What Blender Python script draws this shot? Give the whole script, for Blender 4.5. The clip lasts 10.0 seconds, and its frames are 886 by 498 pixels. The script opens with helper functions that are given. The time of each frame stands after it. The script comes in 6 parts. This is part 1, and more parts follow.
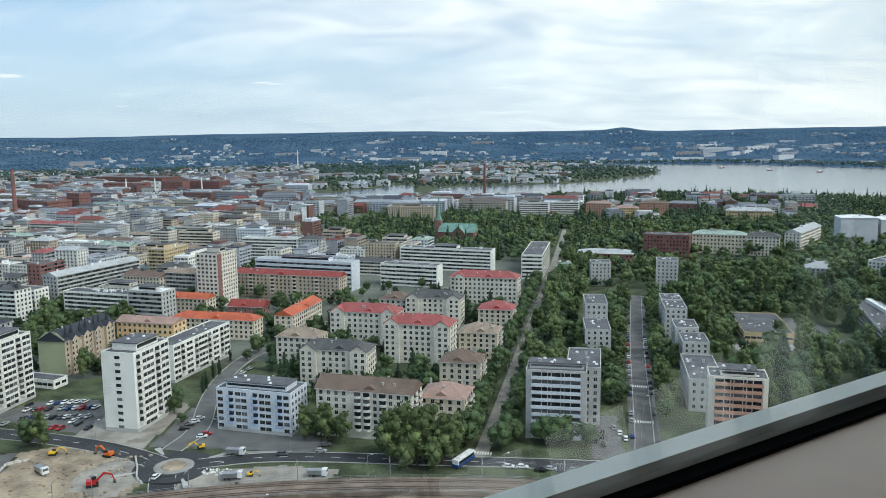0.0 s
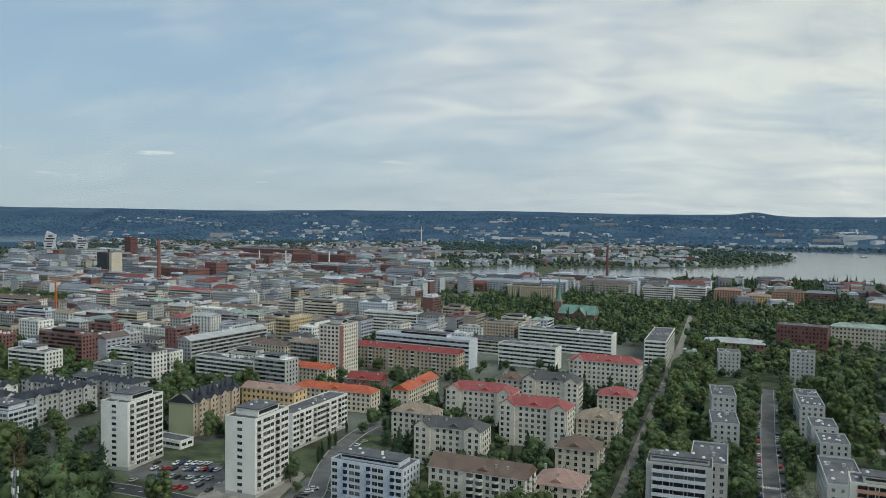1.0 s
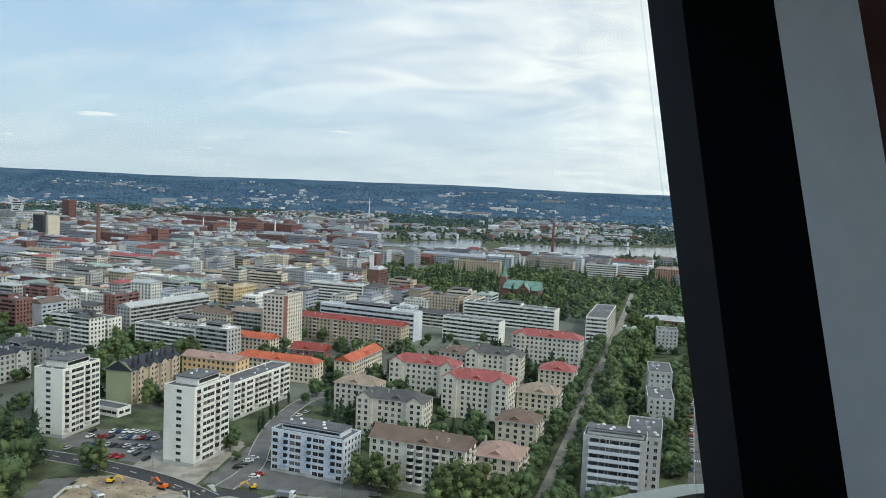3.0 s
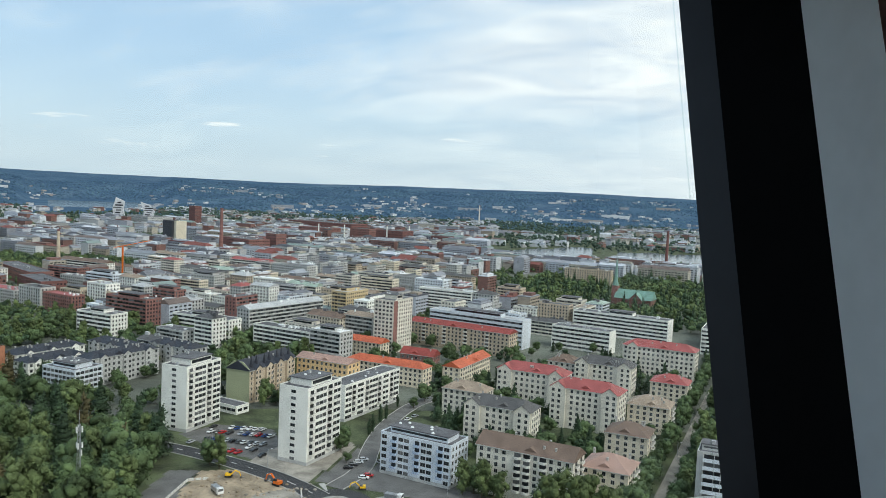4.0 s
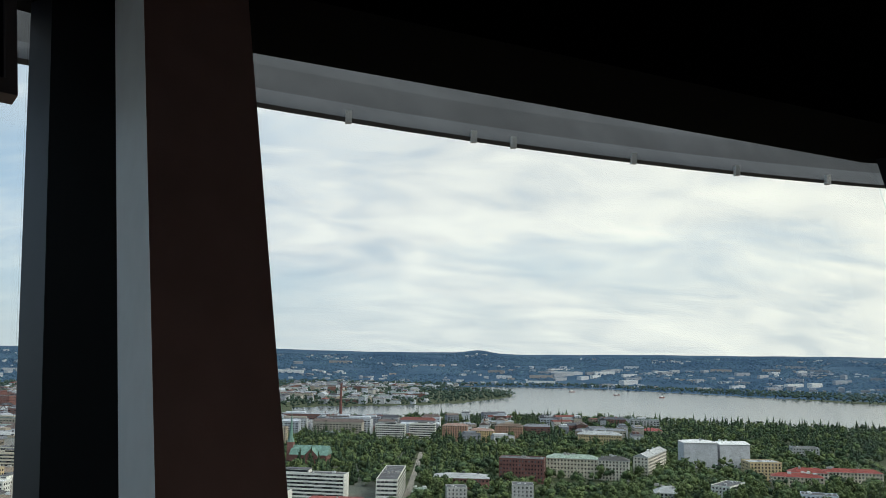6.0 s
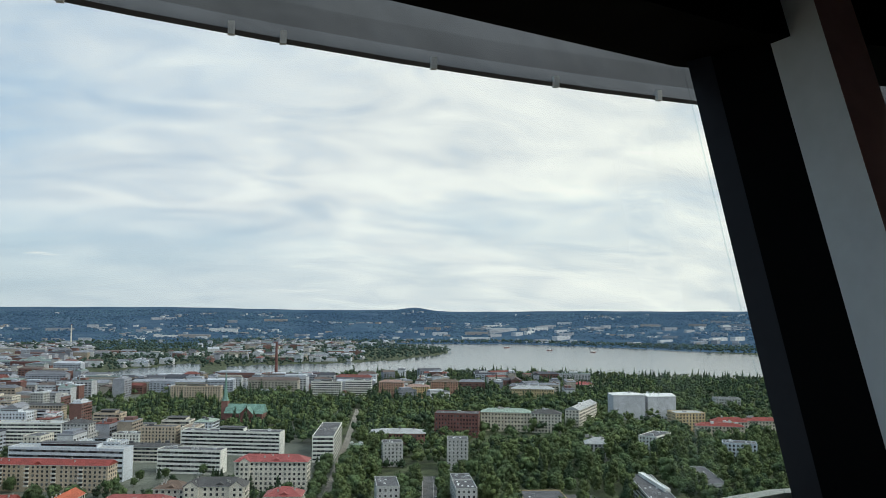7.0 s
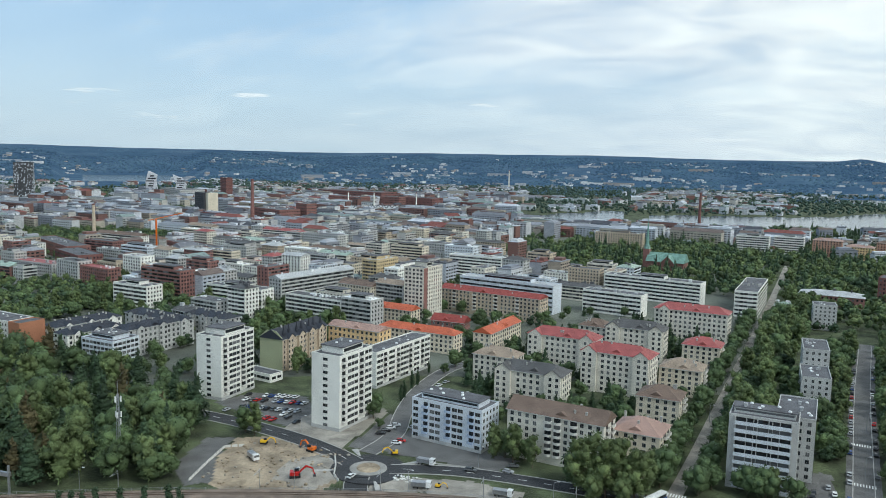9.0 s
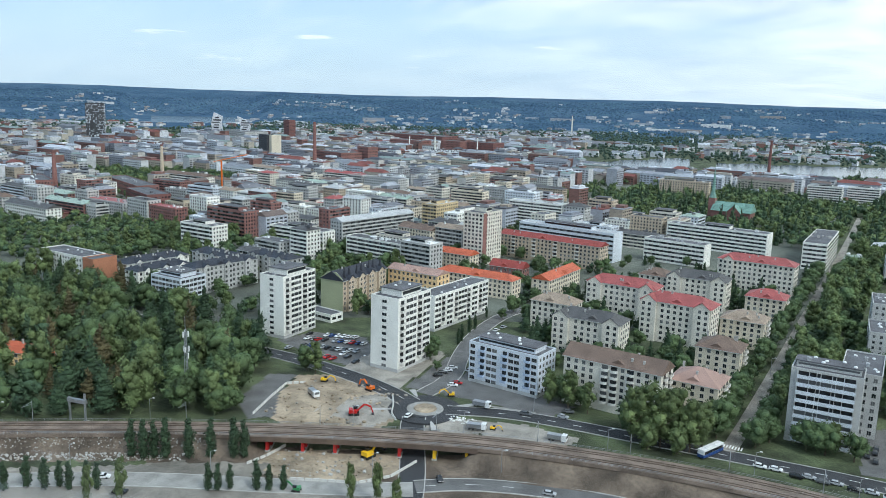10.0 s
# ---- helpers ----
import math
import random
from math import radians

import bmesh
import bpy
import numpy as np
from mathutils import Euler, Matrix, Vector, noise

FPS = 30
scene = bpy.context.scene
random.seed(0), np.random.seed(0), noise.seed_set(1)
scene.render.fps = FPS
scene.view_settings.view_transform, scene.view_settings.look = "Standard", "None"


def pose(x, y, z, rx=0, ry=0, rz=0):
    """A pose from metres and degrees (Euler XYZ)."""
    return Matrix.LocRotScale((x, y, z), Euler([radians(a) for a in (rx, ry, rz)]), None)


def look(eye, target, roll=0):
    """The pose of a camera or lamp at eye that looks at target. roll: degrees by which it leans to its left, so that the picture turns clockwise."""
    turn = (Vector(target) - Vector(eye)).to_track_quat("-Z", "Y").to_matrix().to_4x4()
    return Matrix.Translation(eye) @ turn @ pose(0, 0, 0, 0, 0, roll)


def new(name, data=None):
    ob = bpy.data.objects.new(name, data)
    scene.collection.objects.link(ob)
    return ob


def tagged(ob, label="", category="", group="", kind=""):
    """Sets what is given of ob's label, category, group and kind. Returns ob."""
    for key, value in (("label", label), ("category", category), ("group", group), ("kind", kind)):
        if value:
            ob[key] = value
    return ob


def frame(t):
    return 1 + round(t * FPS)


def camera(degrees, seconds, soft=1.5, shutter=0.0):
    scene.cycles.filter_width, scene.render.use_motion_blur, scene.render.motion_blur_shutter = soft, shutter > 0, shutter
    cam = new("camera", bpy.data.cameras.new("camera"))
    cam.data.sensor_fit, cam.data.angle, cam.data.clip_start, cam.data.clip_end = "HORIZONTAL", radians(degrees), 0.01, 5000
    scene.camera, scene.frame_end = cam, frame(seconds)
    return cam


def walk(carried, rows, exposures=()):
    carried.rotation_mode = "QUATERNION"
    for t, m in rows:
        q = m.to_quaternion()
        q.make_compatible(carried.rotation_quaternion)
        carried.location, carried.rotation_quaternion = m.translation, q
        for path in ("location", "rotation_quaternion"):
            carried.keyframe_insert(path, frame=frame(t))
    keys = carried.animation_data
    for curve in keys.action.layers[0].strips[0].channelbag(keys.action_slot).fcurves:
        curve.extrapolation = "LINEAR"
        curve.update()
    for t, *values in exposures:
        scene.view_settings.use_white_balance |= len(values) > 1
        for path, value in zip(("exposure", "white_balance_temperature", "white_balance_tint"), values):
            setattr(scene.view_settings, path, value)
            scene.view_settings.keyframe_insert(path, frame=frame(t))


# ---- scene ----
# ================= camera =================
cam = camera(57.5, 10.0, soft=0.6)
PATH = [
    (0.0, pose(-0.630, -0.150, 119.962, 81.78, 0.64, -0.08)),
    (0.5, pose(-0.580, -0.120, 119.995, 84.79, -0.11, 3.27)),
    (1.0, pose(-0.500, -0.090, 119.980, 87.37, -0.65, 8.58)),
    (1.5, pose(-0.420, -0.050, 119.950, 87.23, -1.04, 10.62)),
    (2.0, pose(-0.289, 0.010, 119.950, 86.06, -0.57, 7.47)),
    (2.2, pose(-0.262, 0.015, 119.950, 85.63, -0.84, 5.28)),
    (3.3, pose(-0.048, -0.068, 120.030, 85.49, -3.39, 5.95)),
    (3.5, pose(-0.013, -0.061, 120.030, 85.38, -3.49, 8.91)),
    (4.0, pose(0.006, -0.068, 120.021, 85.73, -2.47, 12.75)),
    (4.5, pose(-0.003, -0.021, 119.991, 88.24, -1.50, 10.13)),
    (5.0, pose(0.066, 0.028, 119.935, 92.80, -0.85, 5.35)),
    (5.5, pose(0.198, 0.026, 120.000, 96.19, -1.56, -0.99)),
    (6.0, pose(0.428, 0.028, 120.022, 97.31, -0.87, -9.99)),
    (6.2, pose(0.516, 0.104, 120.031, 97.18, -0.65, -13.32)),
    (7.3, pose(1.010, 0.290, 119.945, 92.34, -0.68, -14.45)),
    (7.5, pose(1.115, 0.395, 119.980, 90.61, -0.89, -11.15)),
    (8.0, pose(1.167, 0.419, 120.051, 86.34, -0.66, -2.74)),
    (8.5, pose(1.200, 0.500, 120.070, 84.41, -0.67, 7.78)),
    (9.0, pose(1.225, 0.580, 120.050, 83.30, -1.15, 14.82)),
    (9.5, pose(1.230, 0.660, 120.040, 81.28, -1.52, 17.76)),
    (10.0, pose(1.230, 0.700, 120.030, 79.30, -1.60, 19.16)),
]

EXPOSURES = [(t, e, float(np.interp(t, [0, 0.5, 1, 4.5, 5.2, 7.5, 8.5, 9, 10], [5930, 6130, 6230, 6180, 6450, 6200, 6130, 5940, 5730])), 6) for t, e in ((0.0, 0.1), (0.5, -0.05), (1.0, -0.4), (1.5, -0.42), (2.2, -0.30), (3.3, 0.08), (4.0, 0.1), (4.5, 0.05),
             (5.0, 0.0), (5.5, -0.15), (6.2, -0.15), (7.3, -0.17), (8.0, -0.06), (8.5, -0.03), (9.0, 0.0), (9.5, 0.08), (10.0, 0.24))]
walk(cam, PATH, EXPOSURES)

# ================= sky, sun =================
SUN_AZ, SUN_EL = -122.0, 46.0      # degrees: to the right and behind; height


def node(nt, kind, **values):
    n = nt.nodes.new(kind)
    for key, value in values.items():
        if key in n.inputs:
            n.inputs[key].default_value = value
    return n


def math_node(nt, op, a, b=None):
    n = nt.nodes.new("ShaderNodeMath")
    n.operation = op
    for i, s in enumerate((a, b)):
        if s is None:
            continue
        if isinstance(s, (int, float)):
            n.inputs[i].default_value = s
        else:
            nt.links.new(s, n.inputs[i])
    return n.outputs[0]


def ramp(nt, source, stops):
    n = nt.nodes.new("ShaderNodeValToRGB")
    el = n.color_ramp.elements
    while len(el) < len(stops):
        el.new(0.5)
    for e, (p, c) in zip(el, stops):
        e.position, e.color = p, (*c, 1)
    nt.links.new(source, n.inputs[0])
    return n.outputs[0]


def mix(nt, fac, a, b, blend="MIX"):
    n = nt.nodes.new("ShaderNodeMix")
    n.data_type, n.blend_type = "RGBA", blend
    for i, s in ((0, fac), (6, a), (7, b)):
        if isinstance(s, (int, float)):
            n.inputs[i].default_value = s
        elif isinstance(s, tuple):
            n.inputs[i].default_value = (*s, 1)
        else:
            nt.links.new(s, n.inputs[i])
    return n.outputs[2]


world = bpy.data.worlds.new("sky")
scene.world = world
world.use_nodes = True
wt = world.node_tree
wt.nodes.clear()
sky = wt.nodes.new("ShaderNodeTexSky")
sky.sky_type, sky.sun_disc = "NISHITA", False
sky.sun_elevation, sky.sun_rotation = radians(SUN_EL), radians(-SUN_AZ)
sky.air_density, sky.dust_density, sky.ozone_density = 1.0, 2.0, 1.5
coord = wt.nodes.new("ShaderNodeTexCoord")
sep = wt.nodes.new("ShaderNodeSeparateXYZ")
wt.links.new(coord.outputs["Generated"], sep.inputs[0])
up = math_node(wt, "ADD", math_node(wt, "MAXIMUM", sep.outputs[2], 0.0), 0.30)
comb = wt.nodes.new("ShaderNodeCombineXYZ")
wt.links.new(math_node(wt, "DIVIDE", sep.outputs[0], up), comb.inputs[0])
wt.links.new(math_node(wt, "DIVIDE", sep.outputs[1], up), comb.inputs[1])
mapping = wt.nodes.new("ShaderNodeMapping")
mapping.inputs["Rotation"].default_value = (0, 0, radians(28))
mapping.inputs["Scale"].default_value = (0.8, 1.5, 1)
mapping.inputs["Location"].default_value = (3.1, 0.7, 0)
wt.links.new(comb.outputs[0], mapping.inputs[0])
veil = node(wt, "ShaderNodeTexNoise", Scale=0.9, Detail=8.0, Roughness=0.56, Distortion=0.9)
wt.links.new(mapping.outputs[0], veil.inputs["Vector"])
puff = node(wt, "ShaderNodeTexNoise", Scale=3.4, Detail=10.0, Roughness=0.58, Distortion=0.6)
wt.links.new(mapping.outputs[0], puff.inputs["Vector"])
ripple = node(wt, "ShaderNodeTexNoise", Scale=6.0, Detail=8.0, Roughness=0.55, Distortion=1.2)
wt.links.new(mapping.outputs[0], ripple.inputs["Vector"])
# the veil of cloud is thicker towards the sun's side
side = math_node(wt, "MULTIPLY", sep.outputs[0], 0.42)
cover = math_node(wt, "ADD", veil.outputs["Fac"], side)
cover = math_node(wt, "ADD", cover, math_node(wt, "MULTIPLY", math_node(wt, "SUBTRACT", puff.outputs["Fac"], 0.5), 0.5))
# clear pale air low over the hills, streaks of cloud above it
low = ramp(wt, sep.outputs[2], [(0.02, (0.05, 0.05, 0.05)), (0.13, (0, 0, 0))])
cover = math_node(wt, "ADD", math_node(wt, "SUBTRACT", cover, low), 0.045)
fac = ramp(wt, cover, [(0.30, (0.14, 0.14, 0.14)), (0.50, (0.55, 0.55, 0.55)), (0.72, (1, 1, 1))])
fac = mix(wt, ramp(wt, sep.outputs[2], [(0.0, (0.85, 0.85, 0.85)), (0.14, (0, 0, 0))]), fac, ramp(wt, math_node(wt, "ADD", sep.outputs[0], 0.5), [(0.1, (0.25, 0.25, 0.25)), (0.8, (0.85, 0.85, 0.85))]))
mottle = math_node(wt, "ADD", math_node(wt, "MULTIPLY", puff.outputs["Fac"], 0.82), math_node(wt, "MULTIPLY", ripple.outputs["Fac"], 0.18))
cloud = ramp(wt, mottle, [(0.34, (7.0, 7.3, 7.8)), (0.5, (8.8, 8.8, 8.85)), (0.64, (10.0, 9.9, 9.6))])
warm = mix(wt, ramp(wt, math_node(wt, "ADD", sep.outputs[0], 0.25), [(0.2, (0, 0, 0)), (0.75, (1, 1, 1))]), cloud, mix(wt, 1.0, cloud, (1.16, 1.13, 1.05), "MULTIPLY"))
blue = mix(wt, 0.7, sky.outputs[0], ramp(wt, sep.outputs[2], [(0.0, (7.0, 8.3, 9.1)), (0.16, (4.9, 6.9, 9.0))]))
skycol = mix(wt, fac, blue, warm)
# small bright cumulus clouds low over the hills
drift = wt.nodes.new("ShaderNodeMapping")
drift.inputs["Scale"].default_value = (9, 9, 70)
wt.links.new(coord.outputs["Generated"], drift.inputs[0])
cumulus = node(wt, "ShaderNodeTexNoise", Scale=1.0, Detail=5.0, Roughness=0.55)
wt.links.new(drift.outputs[0], cumulus.inputs["Vector"])
height = ramp(wt, sep.outputs[2], [(0.016, (0, 0, 0)), (0.03, (1, 1, 1)), (0.062, (1, 1, 1)), (0.085, (0, 0, 0))])
spots = ramp(wt, cumulus.outputs["Fac"], [(0.64, (0, 0, 0)), (0.70, (0.8, 0.8, 0.8))])
skycol = mix(wt, math_node(wt, "MULTIPLY", height, spots), skycol, (10.2, 10.0, 9.6))
bg = node(wt, "ShaderNodeBackground", Strength=0.112)
wt.links.new(skycol, bg.inputs[0])
wout = wt.nodes.new("ShaderNodeOutputWorld")
wt.links.new(bg.outputs[0], wout.inputs[0])

sun_data = bpy.data.lights.new("sun", "SUN")
sun_data.energy, sun_data.angle, sun_data.color = 1.75, radians(12), (1.0, 0.95, 0.87)
sun = new("sun", sun_data)
_a, _e = radians(SUN_AZ), radians(SUN_EL)
sun_way = Vector((-math.sin(_a) * math.cos(_e), math.cos(_a) * math.cos(_e), math.sin(_e)))
sun.matrix_world = look(tuple(sun_way * 300 + Vector((0, 400, 0))), (0, 400, 0))

# ================= materials =================
M = {}


def mat(name, color, rough=0.8, vary=0.18, scale=0.4, fine=6.0, bump=0.0, metal=0.0, per="", tint=None, spec=0.4):
    """A surface with colour that varies at two scales; per: 'object' or 'island' adds a random shade to each piece."""
    m = bpy.data.materials.new(name)
    m.use_nodes = True
    nt = m.node_tree
    b = nt.nodes["Principled BSDF"]
    b.inputs["Roughness"].default_value = rough
    b.inputs["Metallic"].default_value = metal
    b.inputs["Specular IOR Level"].default_value = spec
    tc = nt.nodes.new("ShaderNodeTexCoord")
    big = node(nt, "ShaderNodeTexNoise", Scale=scale, Detail=3.0)
    small = node(nt, "ShaderNodeTexNoise", Scale=fine, Detail=2.0)
    nt.links.new(tc.outputs["Object"], big.inputs["Vector"])
    nt.links.new(tc.outputs["Object"], small.inputs["Vector"])
    dark = tuple(c * (1 - vary) for c in color)
    light = tint or tuple(min(1, c * (1 + vary)) for c in color)
    col = mix(nt, ramp(nt, big.outputs["Fac"], [(0.35, (0, 0, 0)), (0.65, (1, 1, 1))]), dark, light)
    grain = ramp(nt, small.outputs["Fac"], [(0.3, (1 - vary * 0.6,) * 3), (0.7, (1 + vary * 0.4,) * 3)])
    col = mix(nt, 1.0, col, grain, "MULTIPLY")
    if per:
        if per == "object":
            r = nt.nodes.new("ShaderNodeObjectInfo").outputs["Random"]
        else:
            r = nt.nodes.new("ShaderNodeNewGeometry").outputs["Random Per Island"]
        col = mix(nt, 1.0, col, ramp(nt, r, [(0.0, (0.78, 0.8, 0.76)), (0.5, (1, 1, 1)), (1.0, (1.22, 1.2, 1.1))]), "MULTIPLY")
    nt.links.new(col, b.inputs["Base Color"])
    if bump:
        bn = node(nt, "ShaderNodeBump", Strength=min(bump, 1.0), Distance=0.1 if bump < 1 else 0.45)
        nt.links.new(small.outputs["Fac"], bn.inputs["Height"])
        nt.links.new(bn.outputs[0], b.inputs["Normal"])
    M[name] = m
    return m


def palette_mat(name, stops, rough=0.8, vary=0.12, scale=0.2):
    """A surface that takes one of several colours, piece by piece."""
    m = mat(name, (0.8, 0.8, 0.8), rough, vary, scale, 3.0)
    nt = m.node_tree
    b = nt.nodes["Principled BSDF"]
    old = b.inputs["Base Color"].links[0].from_socket
    r = nt.nodes.new("ShaderNodeNewGeometry").outputs["Random Per Island"]
    n = nt.nodes.new("ShaderNodeValToRGB")
    n.color_ramp.interpolation = "CONSTANT"
    el = n.color_ramp.elements
    while len(el) < len(stops):
        el.new(0.5)
    for i, (e, c) in enumerate(zip(el, stops)):
        e.position, e.color = i / len(stops), (*c, 1)
    nt.links.new(r, n.inputs[0])
    nt.links.new(mix(nt, 1.0, old, n.outputs[0], "MULTIPLY"), b.inputs["Base Color"])
    return m


mat("grass", (0.070, 0.086, 0.042), 0.95, 0.55, 0.07, 0.8)
mat("town_ground", (0.13, 0.14, 0.115), 0.95, 0.35, 0.02, 0.3)
mat("asphalt", (0.135, 0.132, 0.13), 0.9, 0.22, 0.15, 2.5)
mat("new_asphalt", (0.045, 0.046, 0.05), 0.85, 0.2, 0.1, 2.0)
mat("gravel", (0.30, 0.275, 0.24), 0.95, 0.3, 0.12, 1.5, 0.3)
mat("paving", (0.30, 0.29, 0.27), 0.9, 0.2, 0.2, 3.0)
mat("dusty_yard", (0.235, 0.215, 0.185), 0.95, 0.32, 0.06, 0.7, 0.3)
mat("dirt", (0.33, 0.265, 0.19), 0.95, 0.35, 0.09, 0.9, 0.5)
mat("ballast", (0.20, 0.155, 0.125), 0.95, 0.35, 0.15, 2.2, 0.5)
mat("slope", (0.135, 0.105, 0.08), 0.95, 0.5, 0.08, 0.9, 0.5)
mat("sleeper", (0.15, 0.12, 0.10), 0.9, 0.2, 0.3, 3.0)
mat("barrier_white", (0.62, 0.61, 0.58), 0.85, 0.12, 0.4, 4.0)
mat("rail", (0.20, 0.15, 0.12), 0.5, 0.2, 0.3, 3.0, metal=0.6)
mat("concrete", (0.42, 0.41, 0.39), 0.85, 0.18, 0.3, 4.0, 0.1)
mat("kerb", (0.42, 0.41, 0.39), 0.85, 0.12, 0.4, 4.0)
mat("paint", (0.75, 0.75, 0.72), 0.7, 0.1, 1.0, 6.0)
mat("white_wall", (0.79, 0.78, 0.73), 0.85, 0.08, 0.12, 1.5)
mat("cool_white_wall", (0.62, 0.66, 0.72), 0.8, 0.08, 0.12, 1.5)
mat("grey_wall", (0.47, 0.47, 0.46), 0.85, 0.1, 0.12, 1.5)
mat("cream_wall", (0.66, 0.59, 0.47), 0.85, 0.1, 0.12, 1.5)
mat("pale_wall", (0.68, 0.64, 0.56), 0.85, 0.1, 0.12, 1.5)
mat("beige_wall", (0.52, 0.43, 0.33), 0.85, 0.1, 0.12, 1.5)
mat("ochre_wall", (0.56, 0.44, 0.26), 0.85, 0.1, 0.12, 1.5)
mat("peach_wall", (0.80, 0.56, 0.30), 0.85, 0.08, 0.12, 1.5)
mat("green_wall", (0.36, 0.38, 0.24), 0.85, 0.08, 0.12, 1.5)
mat("brick_wall", (0.25, 0.125, 0.11), 0.9, 0.15, 0.12, 2.0)
mat("dark_brick_wall", (0.19, 0.088, 0.08), 0.9, 0.15, 0.12, 2.0)
mat("brick_band", (0.50, 0.29, 0.21), 0.85, 0.12, 0.3, 3.0)
mat("orange_brick_wall", (0.38, 0.17, 0.10), 0.9, 0.12, 0.12, 2.0)
mat("black_wall", (0.05, 0.052, 0.06), 0.7, 0.15, 0.12, 2.0)
mat("scaffold_wrap", (0.52, 0.53, 0.57), 0.8, 0.12, 0.15, 0.6)
mat("felt_roof", (0.115, 0.115, 0.125), 0.9, 0.25, 0.15, 1.2)
mat("light_roof", (0.42, 0.43, 0.44), 0.75, 0.15, 0.1, 1.2)
mat("white_roof", (0.76, 0.77, 0.77), 0.6, 0.08, 0.1, 1.2)
mat("dark_mansard", (0.030, 0.033, 0.045), 0.6, 0.2, 0.2, 2.0)
mat("slate_roof", (0.088, 0.086, 0.088), 0.7, 0.18, 0.2, 2.0)
mat("brown_roof", (0.165, 0.115, 0.09), 0.75, 0.18, 0.2, 2.0)
mat("tan_roof", (0.30, 0.235, 0.18), 0.75, 0.18, 0.2, 2.0)
mat("pink_roof", (0.36, 0.235, 0.195), 0.75, 0.15, 0.2, 2.0)
mat("red_roof", (0.32, 0.085, 0.08), 0.6, 0.15, 0.2, 2.0)
mat("orange_roof", (0.47, 0.11, 0.05), 0.6, 0.15, 0.2, 2.0)
mat("dark_red_roof", (0.26, 0.05, 0.04), 0.6, 0.15, 0.2, 2.0)
mat("green_roof", (0.33, 0.41, 0.35), 0.6, 0.15, 0.2, 2.0)
mat("copper", (0.17, 0.29, 0.245), 0.6, 0.2, 0.3, 2.0)
mat("window_trim", (0.50, 0.50, 0.48), 0.6, 0.06, 1.0, 6.0)
mat("glass", (0.022, 0.027, 0.033), 0.12, 0.5, 0.6, 3.0, spec=0.6, per="object")
mat("glass_row", (0.022, 0.027, 0.033), 0.15, 0.5, 0.6, 3.0, spec=0.6, per="island")
mat("balcony_wall", (0.66, 0.64, 0.60), 0.8, 0.1, 0.5, 4.0)
mat("blue_panel", (0.42, 0.50, 0.64), 0.7, 0.08, 0.5, 4.0)
mat("metal", (0.42, 0.43, 0.45), 0.4, 0.1, 0.6, 4.0, metal=0.7)
mat("dark_metal", (0.10, 0.10, 0.11), 0.5, 0.1, 0.6, 4.0, metal=0.4)
mat("bark", (0.10, 0.075, 0.055), 0.95, 0.3, 0.8, 6.0)
mat("leaves", (0.086, 0.126, 0.056), 0.75, 0.42, 0.085, 1.9, 1.0, per="island", spec=0.25)
mat("leaves_pale", (0.118, 0.155, 0.064), 0.75, 0.38, 0.085, 1.9, 1.0, per="island", spec=0.25)
mat("leaves_dark", (0.050, 0.082, 0.045), 0.75, 0.42, 0.085, 1.9, 1.0, per="island", spec=0.25)
mat("leaves_brown", (0.095, 0.082, 0.042), 0.8, 0.3, 0.16, 1.6, per="island", spec=0.25)
# leaf colour shifted to blue in place of haze over the far woods
mat("far_leaves_haze", (0.056, 0.088, 0.070), 0.8, 0.3, 0.02, 0.2, per="island", spec=0.2)
mat("tyre", (0.02, 0.02, 0.02), 0.9, 0.1)
for _n, _c in (("white", (0.78, 0.78, 0.78)), ("silver", (0.40, 0.41, 0.43)), ("grey", (0.12, 0.125, 0.13)), ("black", (0.018, 0.018, 0.02)),
               ("red", (0.45, 0.02, 0.02)), ("blue", (0.03, 0.07, 0.22)), ("yellow", (0.85, 0.52, 0.02)), ("orange", (0.72, 0.16, 0.02)), ("green", (0.05, 0.22, 0.08))):
    mat("enamel_" + _n, _c, 0.25, 0.05, 1.0, 6.0, spec=0.6)
# far palettes tinted a little bluer in place of haze over the distance
palette_mat("far_town_walls_haze", [(0.684, 0.696, 0.728), (0.532, 0.539, 0.556), (0.257, 0.137, 0.118), (0.760, 0.774, 0.813), (0.532, 0.490, 0.417), (0.760, 0.784, 0.845), (0.304, 0.323, 0.374), (0.437, 0.372, 0.300), (0.228, 0.127, 0.112), (0.551, 0.588, 0.663), (0.437, 0.451, 0.503), (0.627, 0.608, 0.578)])
palette_mat("hill_town_walls_haze", [(0.66, 0.68, 0.72), (0.40, 0.43, 0.48), (0.8, 0.8, 0.8), (0.34, 0.36, 0.40), (0.42, 0.38, 0.36), (0.5, 0.52, 0.56)])
palette_mat("far_town_roofs_haze", [(0.123, 0.127, 0.150), (0.342, 0.353, 0.396), (0.247, 0.088, 0.075), (0.209, 0.216, 0.246), (0.627, 0.657, 0.728), (0.190, 0.147, 0.134), (0.095, 0.098, 0.118), (0.285, 0.304, 0.342), (0.266, 0.333, 0.321), (0.427, 0.451, 0.503)])


